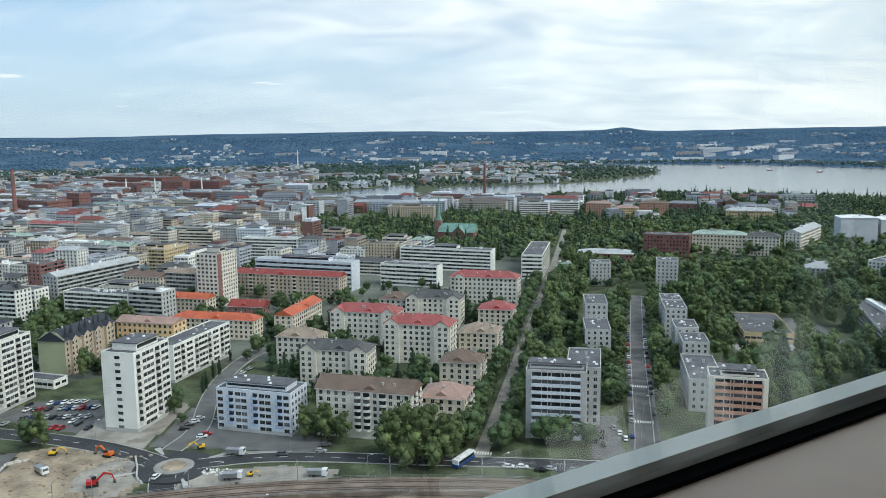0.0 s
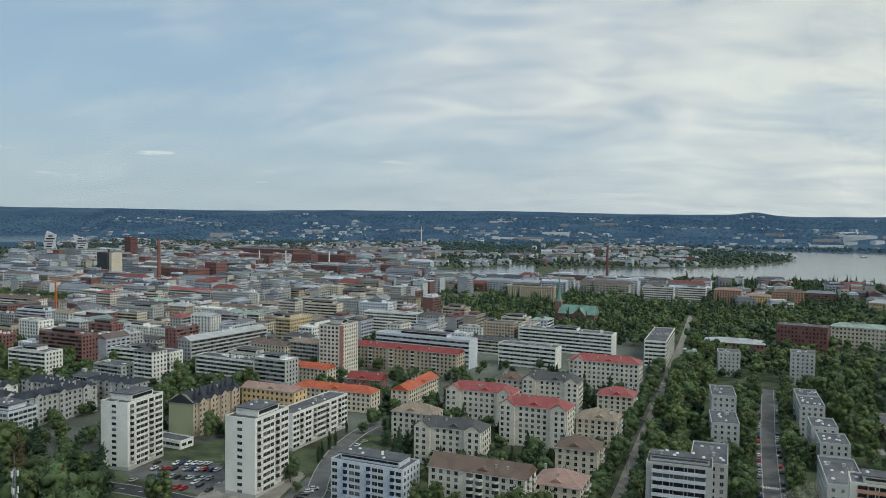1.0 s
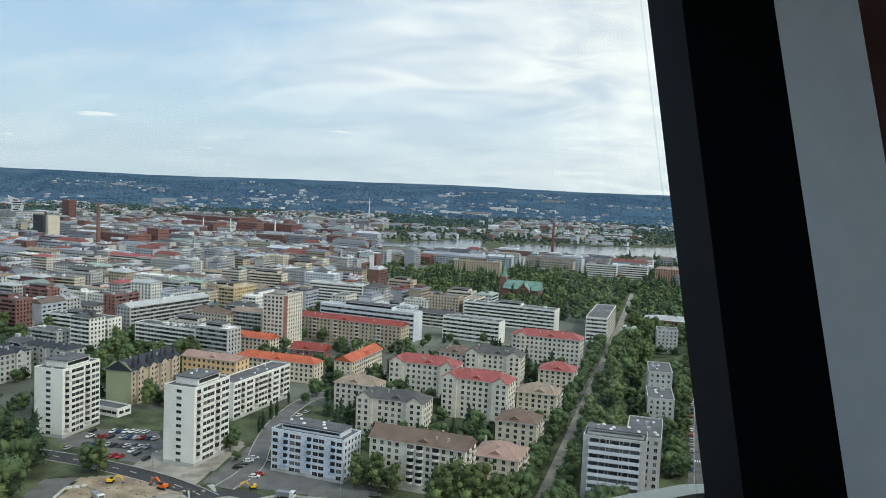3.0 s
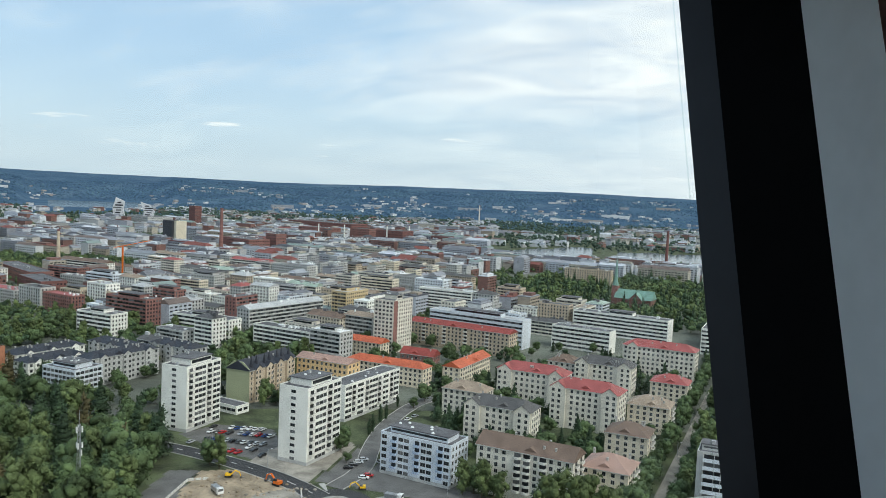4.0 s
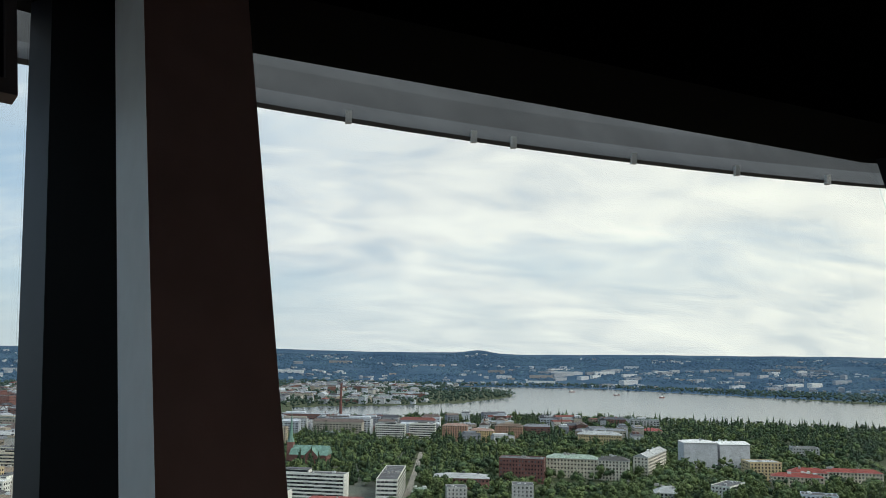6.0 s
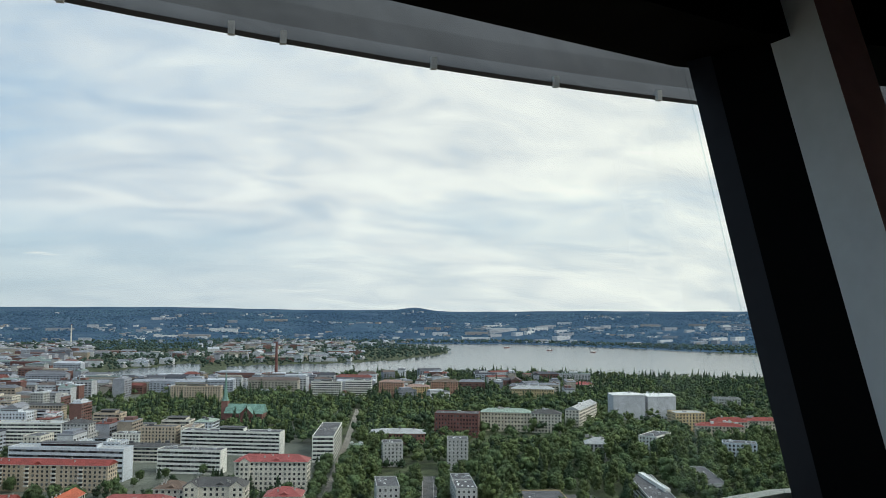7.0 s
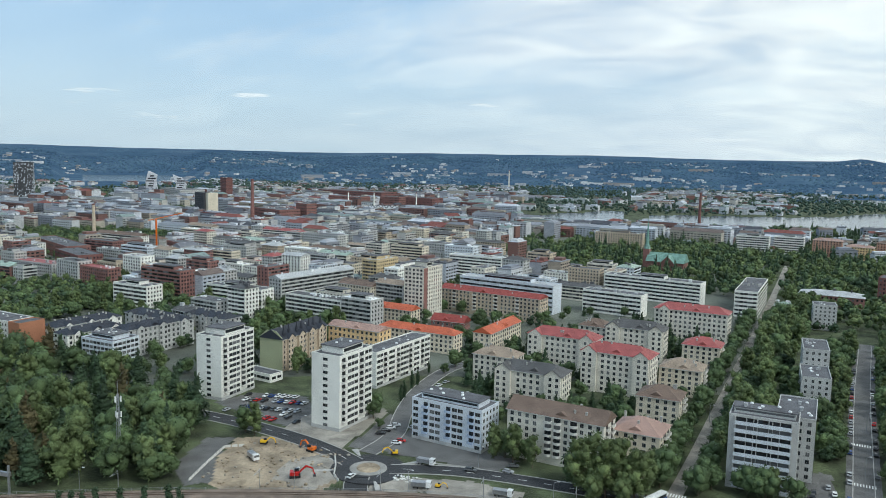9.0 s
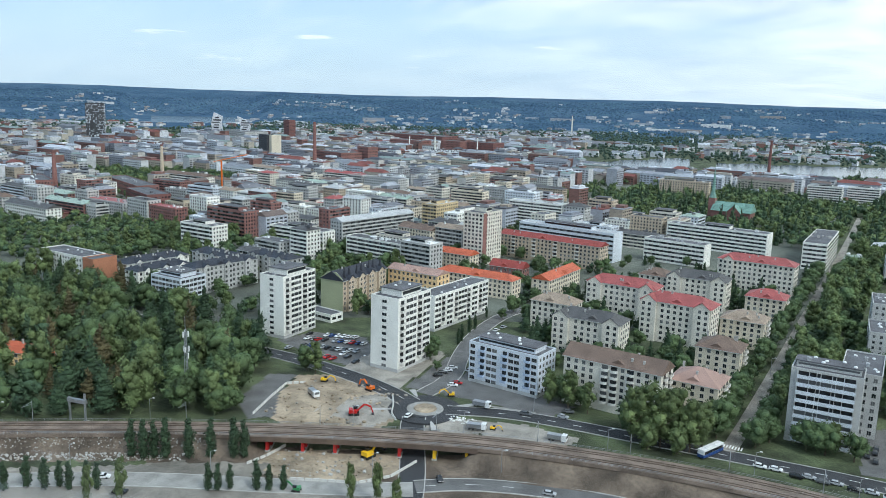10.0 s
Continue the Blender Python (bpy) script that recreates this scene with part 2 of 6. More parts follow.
def painted_haze(m, stops, scale, piece=False):
    """Paints aerial haze into the far backdrop as blue emission, in broad uneven patches."""
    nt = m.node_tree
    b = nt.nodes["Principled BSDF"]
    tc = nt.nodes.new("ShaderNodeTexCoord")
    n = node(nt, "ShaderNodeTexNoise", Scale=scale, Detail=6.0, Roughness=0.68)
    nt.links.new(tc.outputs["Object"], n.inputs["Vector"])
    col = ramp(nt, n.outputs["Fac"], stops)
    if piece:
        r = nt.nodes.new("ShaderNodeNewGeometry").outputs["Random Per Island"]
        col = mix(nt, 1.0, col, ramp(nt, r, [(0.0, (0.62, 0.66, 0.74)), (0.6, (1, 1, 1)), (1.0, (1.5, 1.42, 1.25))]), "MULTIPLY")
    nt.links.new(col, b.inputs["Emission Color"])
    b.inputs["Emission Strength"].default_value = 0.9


def curtains(m, socket):
    """Some panes have pale curtains or blinds behind them."""
    nt = m.node_tree
    b = nt.nodes["Principled BSDF"]
    old = b.inputs["Base Color"].links[0].from_socket
    r = nt.nodes.new("ShaderNodeObjectInfo" if socket == "Random" else "ShaderNodeNewGeometry").outputs[socket]
    n = nt.nodes.new("ShaderNodeValToRGB")
    n.color_ramp.interpolation = "CONSTANT"
    n.color_ramp.elements[1].position = 0.74
    n.color_ramp.elements[0].color, n.color_ramp.elements[1].color = (0, 0, 0, 1), (1, 1, 1, 1)
    nt.links.new(r, n.inputs[0])
    nt.links.new(mix(nt, n.outputs[0], old, (0.13, 0.135, 0.14)), b.inputs["Base Color"])


curtains(M["glass"], "Random")
curtains(M["glass_row"], "Random Per Island")

# the far wooded hills are the backdrop, kilometres off, with haze painted as emission
m = mat("hill_woods_haze", (0.022, 0.034, 0.036), 1.0, 0.4, 0.004, 0.03, spec=0.0)
painted_haze(m, [(0.36, (0.044, 0.090, 0.172)), (0.5, (0.066, 0.118, 0.205)), (0.68, (0.105, 0.160, 0.245))], 0.005)
m = mat("hill_trees_haze", (0.030, 0.046, 0.042), 1.0, 0.4, 0.004, 0.03, per="island", spec=0.0)
painted_haze(m, [(0.34, (0.034, 0.074, 0.145)), (0.5, (0.052, 0.100, 0.178)), (0.68, (0.078, 0.132, 0.212))], 0.009, True)

m = mat("lake_water", (0.05, 0.07, 0.085), 0.17, 0.1, 0.002, 0.15, 0.0, spec=0.9)
_nt = m.node_tree
_w = node(_nt, "ShaderNodeTexNoise", Scale=0.06, Detail=4.0)
_tc = _nt.nodes.new("ShaderNodeTexCoord")
_nt.links.new(_tc.outputs["Object"], _w.inputs["Vector"])
_bn = node(_nt, "ShaderNodeBump", Strength=0.2, Distance=0.5)
_nt.links.new(_w.outputs["Fac"], _bn.inputs["Height"])
_nt.links.new(_bn.outputs[0], _nt.nodes["Principled BSDF"].inputs["Normal"])

mat("post_black", (0.006, 0.006, 0.007), 0.8, 0.2, 2.0, 30.0, spec=0.1)
mat("post_edge", (0.026, 0.025, 0.034), 0.45, 0.15, 2.0, 30.0, metal=0.2)
mat("post_white", (0.82, 0.85, 0.88), 0.55, 0.06, 1.5, 25.0)
mat("post_brown", (0.42, 0.25, 0.22), 0.55, 0.12, 2.0, 18.0)
mat("sill_grey", (0.84, 0.86, 0.76), 0.4, 0.06, 2.0, 25.0)
mat("bench_beige", (0.92, 0.60, 0.40), 0.28, 0.06, 1.0, 12.0, spec=0.9)
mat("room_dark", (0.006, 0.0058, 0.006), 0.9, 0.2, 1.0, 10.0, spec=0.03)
mat("room_pale", (0.35, 0.33, 0.31), 0.8, 0.1, 1.0, 10.0)
mat("eave_concrete", (0.125, 0.132, 0.148), 0.85, 0.22, 1.2, 9.0, 0.12)
mat("sign_board", (0.012, 0.013, 0.018), 0.35, 0.1, 3.0, 20.0)
mat("sign_frame", (0.22, 0.17, 0.16), 0.4, 0.1, 3.0, 20.0)
mat("sign_letters", (0.85, 0.85, 0.88), 0.6, 0.05)
mat("slot_white", (0.8, 0.8, 0.8), 0.5, 0.05)


# ================= mesh helpers =================
class Shape:
    """Vertices and faces with a material number each."""

    def __init__(self):
        self.v, self.f, self.m = [], [], []

    def add(self, verts, faces, m=0):
        k = len(self.v)
        self.v += [tuple(p) for p in verts]
        self.f += [tuple(k + i for i in f) for f in faces]
        self.m += [m] * len(faces)

    def box(self, x0, x1, y0, y1, z0, z1, m=0):
        self.add([(x0, y0, z0), (x1, y0, z0), (x1, y1, z0), (x0, y1, z0), (x0, y0, z1), (x1, y0, z1), (x1, y1, z1), (x0, y1, z1)],
                 [(0, 3, 2, 1), (4, 5, 6, 7), (0, 1, 5, 4), (1, 2, 6, 5), (2, 3, 7, 6), (3, 0, 4, 7)], m)

    def prism(self, pts, z0, z1, m=0):
        n = len(pts)
        self.add([(x, y, z0) for x, y in pts] + [(x, y, z1) for x, y in pts],
                 [tuple(range(n))[::-1], tuple(range(n, 2 * n))] + [(i, (i + 1) % n, n + (i + 1) % n, n + i) for i in range(n)], m)

    def tube(self, x, y, r0, r1, z0, z1, n=10, m=0):
        a = [2 * math.pi * i / n for i in range(n)]
        self.add([(x + r0 * math.cos(t), y + r0 * math.sin(t), z0) for t in a] + [(x + r1 * math.cos(t), y + r1 * math.sin(t), z1) for t in a],
                 [tuple(range(n))[::-1], tuple(range(n, 2 * n))] + [(i, (i + 1) % n, n + (i + 1) % n, n + i) for i in range(n)], m)

    def beam(self, a, b, r, m=0):
        a, b = Vector(a), Vector(b)
        w = (b - a).normalized()
        s = w.cross(Vector((0, 0, 1)) if abs(w.z) < 0.9 else Vector((1, 0, 0))).normalized() * r
        t = w.cross(s).normalized() * r
        self.add([a + s + t, a - s + t, a - s - t, a + s - t, b + s + t, b - s + t, b - s - t, b + s - t],
                 [(0, 1, 2, 3), (7, 6, 5, 4), (0, 4, 5, 1), (1, 5, 6, 2), (2, 6, 7, 3), (3, 7, 4, 0)], m)

    def mesh(self, name, mats):
        me = bpy.data.meshes.new(name)
        me.from_pydata(self.v, [], self.f)
        for m in mats:
            me.materials.append(M[m])
        me.polygons.foreach_set("material_index", self.m)
        return me


def part(name, shape, mats, parent, label="", kind=""):
    me = shape.mesh(name, mats) if isinstance(shape, Shape) else shape
    ob = new(name, me)
    ob.parent = parent
    return tagged(ob, label, kind=kind)


def thing(name, m, label, category, group="", kind=""):
    ob = new(name)
    ob.matrix_world = m
    return tagged(ob, label, category, group, kind)


def solid(name, shape, mats, label, category, group="", kind="", m=None):
    ob = new(name, shape.mesh(name, mats))
    if m is not None:
        ob.matrix_world = m
    return tagged(ob, label, category, group, kind)


def tri_mesh(name, V, F, mats, mi=None):
    """A mesh from arrays of vertices and triangles."""
    me = bpy.data.meshes.new(name)
    me.vertices.add(len(V))
    me.vertices.foreach_set("co", np.asarray(V, np.float32).ravel())
    me.loops.add(len(F) * 3)
    me.loops.foreach_set("vertex_index", np.asarray(F, np.int32).ravel())
    me.polygons.add(len(F))
    me.polygons.foreach_set("loop_start", np.arange(0, len(F) * 3, 3, dtype=np.int32))
    if mi is not None:
        me.polygons.foreach_set("material_index", np.asarray(mi, np.int32))
    for m in mats:
        me.materials.append(M[m])
    me.update()
    me.validate()
    return me


m = bpy.data.materials.new("pane")
m.use_nodes = True
_nt = m.node_tree
_nt.nodes.remove(_nt.nodes["Principled BSDF"])
_lw = node(_nt, "ShaderNodeLayerWeight", Blend=0.5)
_fr = math_node(_nt, "ADD", math_node(_nt, "MULTIPLY", math_node(_nt, "POWER", _lw.outputs["Facing"], 5.0), 0.7), 0.035)
_ms = _nt.nodes.new("ShaderNodeMixShader")
_tr = node(_nt, "ShaderNodeBsdfTransparent", Color=(0.95, 0.97, 0.97, 1))
_gl = node(_nt, "ShaderNodeBsdfGlossy", Roughness=0.02)
_nt.links.new(_fr, _ms.inputs[0])
_nt.links.new(_tr.outputs[0], _ms.inputs[1])
_nt.links.new(_gl.outputs[0], _ms.inputs[2])
_nt.links.new(_ms.outputs[0], _nt.nodes["Material Output"].inputs[0])
M["pane"] = m

# ================= ground, lake, hills =================
RAIL = [(-420, 95), (-300, 170), (-231, 203), (-187, 222), (-150, 236), (-111, 248), (-70, 258), (-33, 261), (0, 261), (31, 258), (60, 252), (130, 228), (260, 160)]
BRIDGE = (-152.0, -70.0)      # the stretch of x where the railway crosses the road


def rail_y(x):
    return float(np.interp(x, [p[0] for p in RAIL], [p[1] for p in RAIL]))


def smooth(a, b, t):
    s = min(1.0, max(0.0, (t - a) / (b - a)))
    return s * s * (3 - 2 * s)


def bearing(x, y):
    """Degrees to the left of straight ahead."""
    return math.degrees(math.atan2(-x, y))


def is_water(x, y):
    r, az = math.hypot(x, y), bearing(x, y)
    if 33.3 < az < 38.6 and 3080 < r < 3860 + 25 * math.sin(az * 3):
        return True
    wob = 14 * math.sin(az * 2.3) + 9 * math.sin(az * 6.1 + 1)
    if 2.0 < az < 8.6:
        return 1430 + wob < r < 1650 + (8.3 - az) * 42 + wob
    if az > 0.2 or az < -60:
        return False
    far = np.interp(az, [-60, -45, -33, -20, -11, 0], [2150, 2300, 2600, 3010, 2950, 1790]) + wob
    near = np.interp(az, [-60, -40, -14, -4, 0.2], [1500, 1540, 1545, 1490, 1500]) + wob
    if not near < r < far:
        return False
    if az > -15.2:
        w = (az + 15.2) / 15.2
        lo = np.interp(az, [-15.2, -14.4, -11, -6.6, 0], [2404, 2230, 1960, 1850, 1790])
        hi = np.interp(az, [-15.2, -14.4, -12.5, -11, -10.5], [2404, 2560, 2660, 2760, 4000])
        return not lo + wob < r < hi
    return True


def horizon_rise(az):
    """Elevation of the hills' skyline in degrees, by bearing."""
    e = 0.02 + 0.07 * math.sin(az * 0.16 + 0.6) + 0.02 * math.sin(az * 0.47) + 0.008 * math.sin(az * 1.7)
    return e + 0.22 * math.exp(-((az + 12.5) / 1.0) ** 2) + 0.04 * math.exp(-((az + 11.0) / 3.0) ** 2)


def ground_z(x, y):
    r = math.hypot(x, y)
    az = bearing(x, y)
    if is_water(x, y):
        return -7.0
    if r > 2900:
        start = 3050 + 880 * smooth(30.5, 32.5, az) * (1 - smooth(39.5, 41.5, az))
        rise = max(0.0, (r - start) / (4760 - start))
        fold = noise.noise(Vector((radians(az) * 6.4, r / 290, 0.5))) * 11 + noise.noise(Vector((radians(az) * 19, r / 130, 2.5))) * 5
        fold *= smooth(start, start + 350, r) * (1 - smooth(4450, 4740, r))
        return min(1.0, rise) ** 1.15 * (120 + 4760 * math.tan(radians(horizon_rise(az)))) + fold
    if r < 480 and -420 < x < 260:
        s = (y - rail_y(x)) * 0.95
        if BRIDGE[0] < x < BRIDGE[1]:
            e = min(smooth(BRIDGE[0], BRIDGE[0] + 8, x), 1 - smooth(BRIDGE[1] - 8, BRIDGE[1], x))
            return -5 * (1 - (e * smooth(-3, 20, s) + (1 - e) * smooth(-14, -5, s)))
        return -5 * (1 - smooth(-14, -5, s))
    if r <= 480 and y < 260:
        return -5.0
    return 0.0


def build_ground():
    radii = [0, 60, 110, 140, 160] + list(range(172, 340, 4)) + list(range(345, 500, 12)) + list(range(520, 1500, 60)) + list(range(1520, 3100, 22)) + list(range(3130, 4760, 30)) + [4760, 4800, 4900]
    azs = [-62 + 0.4 * i for i in range(int(124 / 0.4) + 1)]
    azs += [66 + 8 * i for i in range(29)]
    V, F, mi = [], [], []
    for r in radii:
        for a in azs:
            x, y = -r * math.sin(radians(a)), r * math.cos(radians(a))
            V.append((x, y, ground_z(x, y)))
    n = len(azs)
    for i in range(len(radii) - 1):
        for j in range(n):
            k = (j + 1) % n
            a, b, c, d = i * n + j, i * n + k, (i + 1) * n + k, (i + 1) * n + j
            xm, ym = V[a][0], V[a][1]
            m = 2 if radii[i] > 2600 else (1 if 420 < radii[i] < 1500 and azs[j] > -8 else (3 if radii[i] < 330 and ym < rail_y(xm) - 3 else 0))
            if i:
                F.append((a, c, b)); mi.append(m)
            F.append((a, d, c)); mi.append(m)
    ob = new("ground", tri_mesh("ground", V, F, ["grass", "town_ground", "hill_woods_haze", "slope"], mi))
    tagged(ob, "green and grey ground of a town with wooded hills beyond", "ground", kind="structure")


build_ground()


def sector(a0, a1, r0, r1, z, step=2.0):
    s = Shape()
    n = int((a1 - a0) / step) + 1
    pts = []
    for i in range(n + 1):
        a = radians(a0 + (a1 - a0) * i / n)
        pts.append((-r0 * math.sin(a), r0 * math.cos(a), z))
        pts.append((-r1 * math.sin(a), r1 * math.cos(a), z))
    s.add(pts, [(2 * i, 2 * i + 1, 2 * i + 3, 2 * i + 2) for i in range(n)])
    return s


solid("water", sector(-64, 10, 1350, 3150, -1.0), ["lake_water"], "wide pale lake lying below wooded shores", "lake", kind="structure")
solid("water_far", sector(32, 41, 3150, 4420, -1.0), ["lake_water"], "distant strip of pale lake among woods", "lake", kind="structure")

USED = []      # footprints: x, y, half length, half depth, turn
ROADS = []     # points of carriageways with half widths


def claim(x, y, w, d, ang):
    USED.append((x, y, w / 2, d / 2, math.cos(radians(ang)), math.sin(radians(ang))))


CELL = {}


def index_used():
    CELL.clear()
    for u in USED:
        r = math.hypot(u[2], u[3]) + 8
        for i in range(int((u[0] - r) // 40), int((u[0] + r) // 40) + 1):
            for j in range(int((u[1] - r) // 40), int((u[1] + r) // 40) + 1):
                CELL.setdefault((i, j), []).append(u)


def built(x, y, gap=1.5):
    for ux, uy, hw, hd, c, s in CELL.get((int(x // 40), int(y // 40)), ()):
        dx, dy = x - ux, y - uy
        if abs(dx * c + dy * s) < hw + gap and abs(-dx * s + dy * c) < hd + gap:
            return True
    return False


def on_road(x, y, gap=1.0):
    return any((x - rx) ** 2 + (y - ry) ** 2 < (h + gap) ** 2 for rx, ry, h in ROADS)


def dense(pts, step=4.0):
    out = []
    for (x0, y0, *_), (x1, y1, *_) in zip(pts, pts[1:]):
        n = max(1, int(math.hypot(x1 - x0, y1 - y0) / step))
        out += [(x0 + (x1 - x0) * i / n, y0 + (y1 - y0) * i / n) for i in range(n)]
    return out + [tuple(pts[-1][:2])]


def rounded(pts, turns=2):
    for _ in range(turns):
        q = [pts[0]]
        for a, b in zip(pts, pts[1:]):
            q.append((a[0] * 0.75 + b[0] * 0.25, a[1] * 0.75 + b[1] * 0.25))
            q.append((a[0] * 0.25 + b[0] * 0.75, a[1] * 0.25 + b[1] * 0.75))
        pts = q + [pts[-1]]
    return pts


def ribbon(pts, width, lift=0.08, thick=0.5, offset=0.0, m=0, z=None):
    """A strip that follows the ground."""
    s = Shape()
    pts = dense(rounded(pts), 3.0)
    rows = []
    for i, (x, y) in enumerate(pts):
        a, b = pts[max(0, i - 1)], pts[min(len(pts) - 1, i + 1)]
        dx, dy = b[0] - a[0], b[1] - a[1]
        l = math.hypot(dx, dy) or 1
        nx, ny = -dy / l, dx / l
        e = []
        for o in (offset - width / 2, offset + width / 2):
            e.append((x + nx * o, y + ny * o))
        zz = max(ground_z(*e[0]), ground_z(*e[1]), ground_z(x, y)) if z is None else z
        rows.append((e, zz + lift))
    for (e, z0) in rows:
        k = len(s.v)
        s.v += [(*e[0], z0), (*e[1], z0), (*e[0], z0 - thick), (*e[1], z0 - thick)]
    for i in range(len(rows) - 1):
        a, b = 4 * i, 4 * i + 4
        s.f += [(a, b, b + 1, a + 1), (a, a + 2, b + 2, b), (a + 1, b + 1, b + 3, a + 3)]
        s.m += [m] * 3
    return s


LIFT = [0.10]


def road(name, pts, width, label, surface="asphalt", kerb=True, claimed=True):
    LIFT[0] += 0.012
    lift = LIFT[0]
    ob = solid(name, ribbon(pts, width, lift), [surface], label, "road", kind="structure")
    if kerb:
        for sgn in (-1, 1):
            part("kerb", ribbon(pts, 0.35, lift + 0.12, offset=sgn * (width / 2 + 0.15)), ["kerb"], ob, "pale stone kerb")
    if claimed:
        for x, y in dense(rounded(pts), 5):
            ROADS.append((x, y, width / 2))
    return ob


MAIN_W = [(-330, 352), (-260, 334), (-219, 321), (-179, 316), (-139, 303), (-118, 292), (-108, 285)]
MAIN_E = [(-92, 283), (-70, 289), (-43, 288), (-18, 285), (15, 282), (60, 277), (130, 262), (250, 220)]
AVENUE = [(11, 286), (15, 298), (50, 475), (112, 787), (150, 990)]
SIDE_ST = [(70, 278), (75, 290), (89, 356), (111, 457), (133, 549), (140, 580)]
UNDER = [(-101, 272), (-99, 264), (-93, 250), (-87, 234), (-82, 218), (-76, 190), (-70, 150)]
NEAR_RD = [(-330, 118), (-255, 160), (-212, 181), (-173, 199), (-131, 211), (-96, 222), (-84, 227)]
NEAR_RD2 = [(-84, 229), (-68, 238), (-40, 243), (-10, 243), (30, 236), (90, 212)]
ACCESS = [(-106, 296), (-101, 318), (-108, 350), (-112, 392), (-106, 440), (-80, 470)]
road("road", MAIN_W, 9.5, "grey asphalt street running towards a roundabout", "new_asphalt")
road("road", MAIN_E, 8.5, "dark freshly laid asphalt street beside a railway", "new_asphalt")
road("road", AVENUE, 5.5, "pale gravelly avenue between rows of trees", "gravel", kerb=False)
ROADS += [(x, y, 4.0) for x, y in dense(rounded(AVENUE), 5)]     # kept clear of trees
road("road", SIDE_ST, 7.0, "grey asphalt side street lined with parked cars", "asphalt")
road("road", UNDER, 8.5, "dark asphalt street diving under a railway bridge", "new_asphalt")
road("road", NEAR_RD, 9.0, "dusty asphalt street along the foot of an embankment", "paving")
road("road", NEAR_RD2, 8.0, "worn asphalt street with faded edges", "asphalt")
road("road", ACCESS, 8.0, "grey asphalt access road between apartment blocks", "asphalt")


PATCH = [0.0]


def flat_area(name, pts, surface, label, step=1.5):
    """A paved or bare patch that lies on the ground."""
    PATCH[0] += 0.007
    lift = PATCH[0] - 0.12 + 0.015
    xs, ys = [p[0] for p in pts], [p[1] for p in pts]
    s = Shape()
    nx, ny = int((max(xs) - min(xs)) / step) + 1, int((max(ys) - min(ys)) / step) + 1
    idx = {}

    def inside(x, y):
        c = False
        for (x0, y0), (x1, y1) in zip(pts, pts[1:] + pts[:1]):
            if (y0 > y) != (y1 > y) and x < (x1 - x0) * (y - y0) / (y1 - y0) + x0:
                c = not c
        return c
    for i in range(nx):
        for j in range(ny):
            x, y = min(xs) + i * step, min(ys) + j * step
            if inside(x + step / 2, y + step / 2):
                q = []
                for a, b in ((0, 0), (1, 0), (1, 1), (0, 1)):
                    k = (i + a, j + b)
                    if k not in idx:
                        idx[k] = len(s.v)
                        s.v.append((x + a * step, y + b * step, ground_z(x + a * step, y + b * step) + lift + 0.12))
                    q.append(idx[k])
                s.f.append(tuple(q)); s.m.append(0)
                if i % 2 == 0 and j % 4 == 0:
                    ROADS.append((x + step / 2, y + step / 2, 2.0))
    return solid(name, s, [surface], label, "ground patch", kind="structure")


flat_area("building_site", [(-160, 272), (-164, 296), (-151, 302), (-124, 291), (-106, 270), (-112, 254), (-135, 247), (-150, 250)], "dirt", "churned sandy building site by a roundabout")
flat_area("building_site", [(-142, 236), (-112, 248), (-98, 250), (-92, 236), (-101, 224), (-122, 216), (-140, 222)], "dirt", "muddy excavated ground under a railway bridge")
flat_area("plaza", [(-172, 262), (-176, 292), (-165, 296), (-160, 272), (-150, 252), (-158, 246)], "asphalt", "grey paved square with pale kerbs")
flat_area("car_park", [(-198, 336), (-188, 356), (-160, 358), (-146, 336), (-143, 314), (-168, 320)], "asphalt", "asphalt car park full of cars")
flat_area("car_park", [(-116, 300), (-113, 345), (-104, 345), (-98, 318), (-98, 300)], "asphalt", "grey asphalt forecourt between blocks")
flat_area("car_park", [(54, 284), (58, 326), (68, 330), (72, 328), (66, 284)], "asphalt", "small asphalt car park with white cars")
flat_area("car_park", [(-250, 362), (-214, 354), (-211, 330), (-229, 328)], "asphalt", "bare asphalt yard between trees")
flat_area("plaza", [(-215, 196), (-172, 214), (-136, 226), (-134, 216), (-172, 201), (-212, 184)], "dusty_yard", "dusty pale paved strip")
flat_area("plaza", [(-236, 172), (-200, 190), (-160, 206), (-120, 214), (-92, 222), (-84, 212), (-100, 196), (-180, 168), (-240, 140)], "dusty_yard", "pale dusty site yard with ruts")
flat_area("grass_verge", [(-236, 186), (-214, 196), (-176, 213), (-174, 209), (-212, 191), (-234, 182)], "grass", "green verge under an embankment")
flat_area("building_site", [(-96, 262), (-84, 264), (-42, 268), (-38, 276), (-60, 281), (-84, 277), (-92, 272)], "gravel", "gravel site strip between street and railway")
flat_area("forecourt", [(-92, 293), (-60, 296), (-45, 292), (-20, 291), (0, 288), (0, 284), (-43, 291), (-70, 292)], "paving", "pale unfinished pavement along a street")

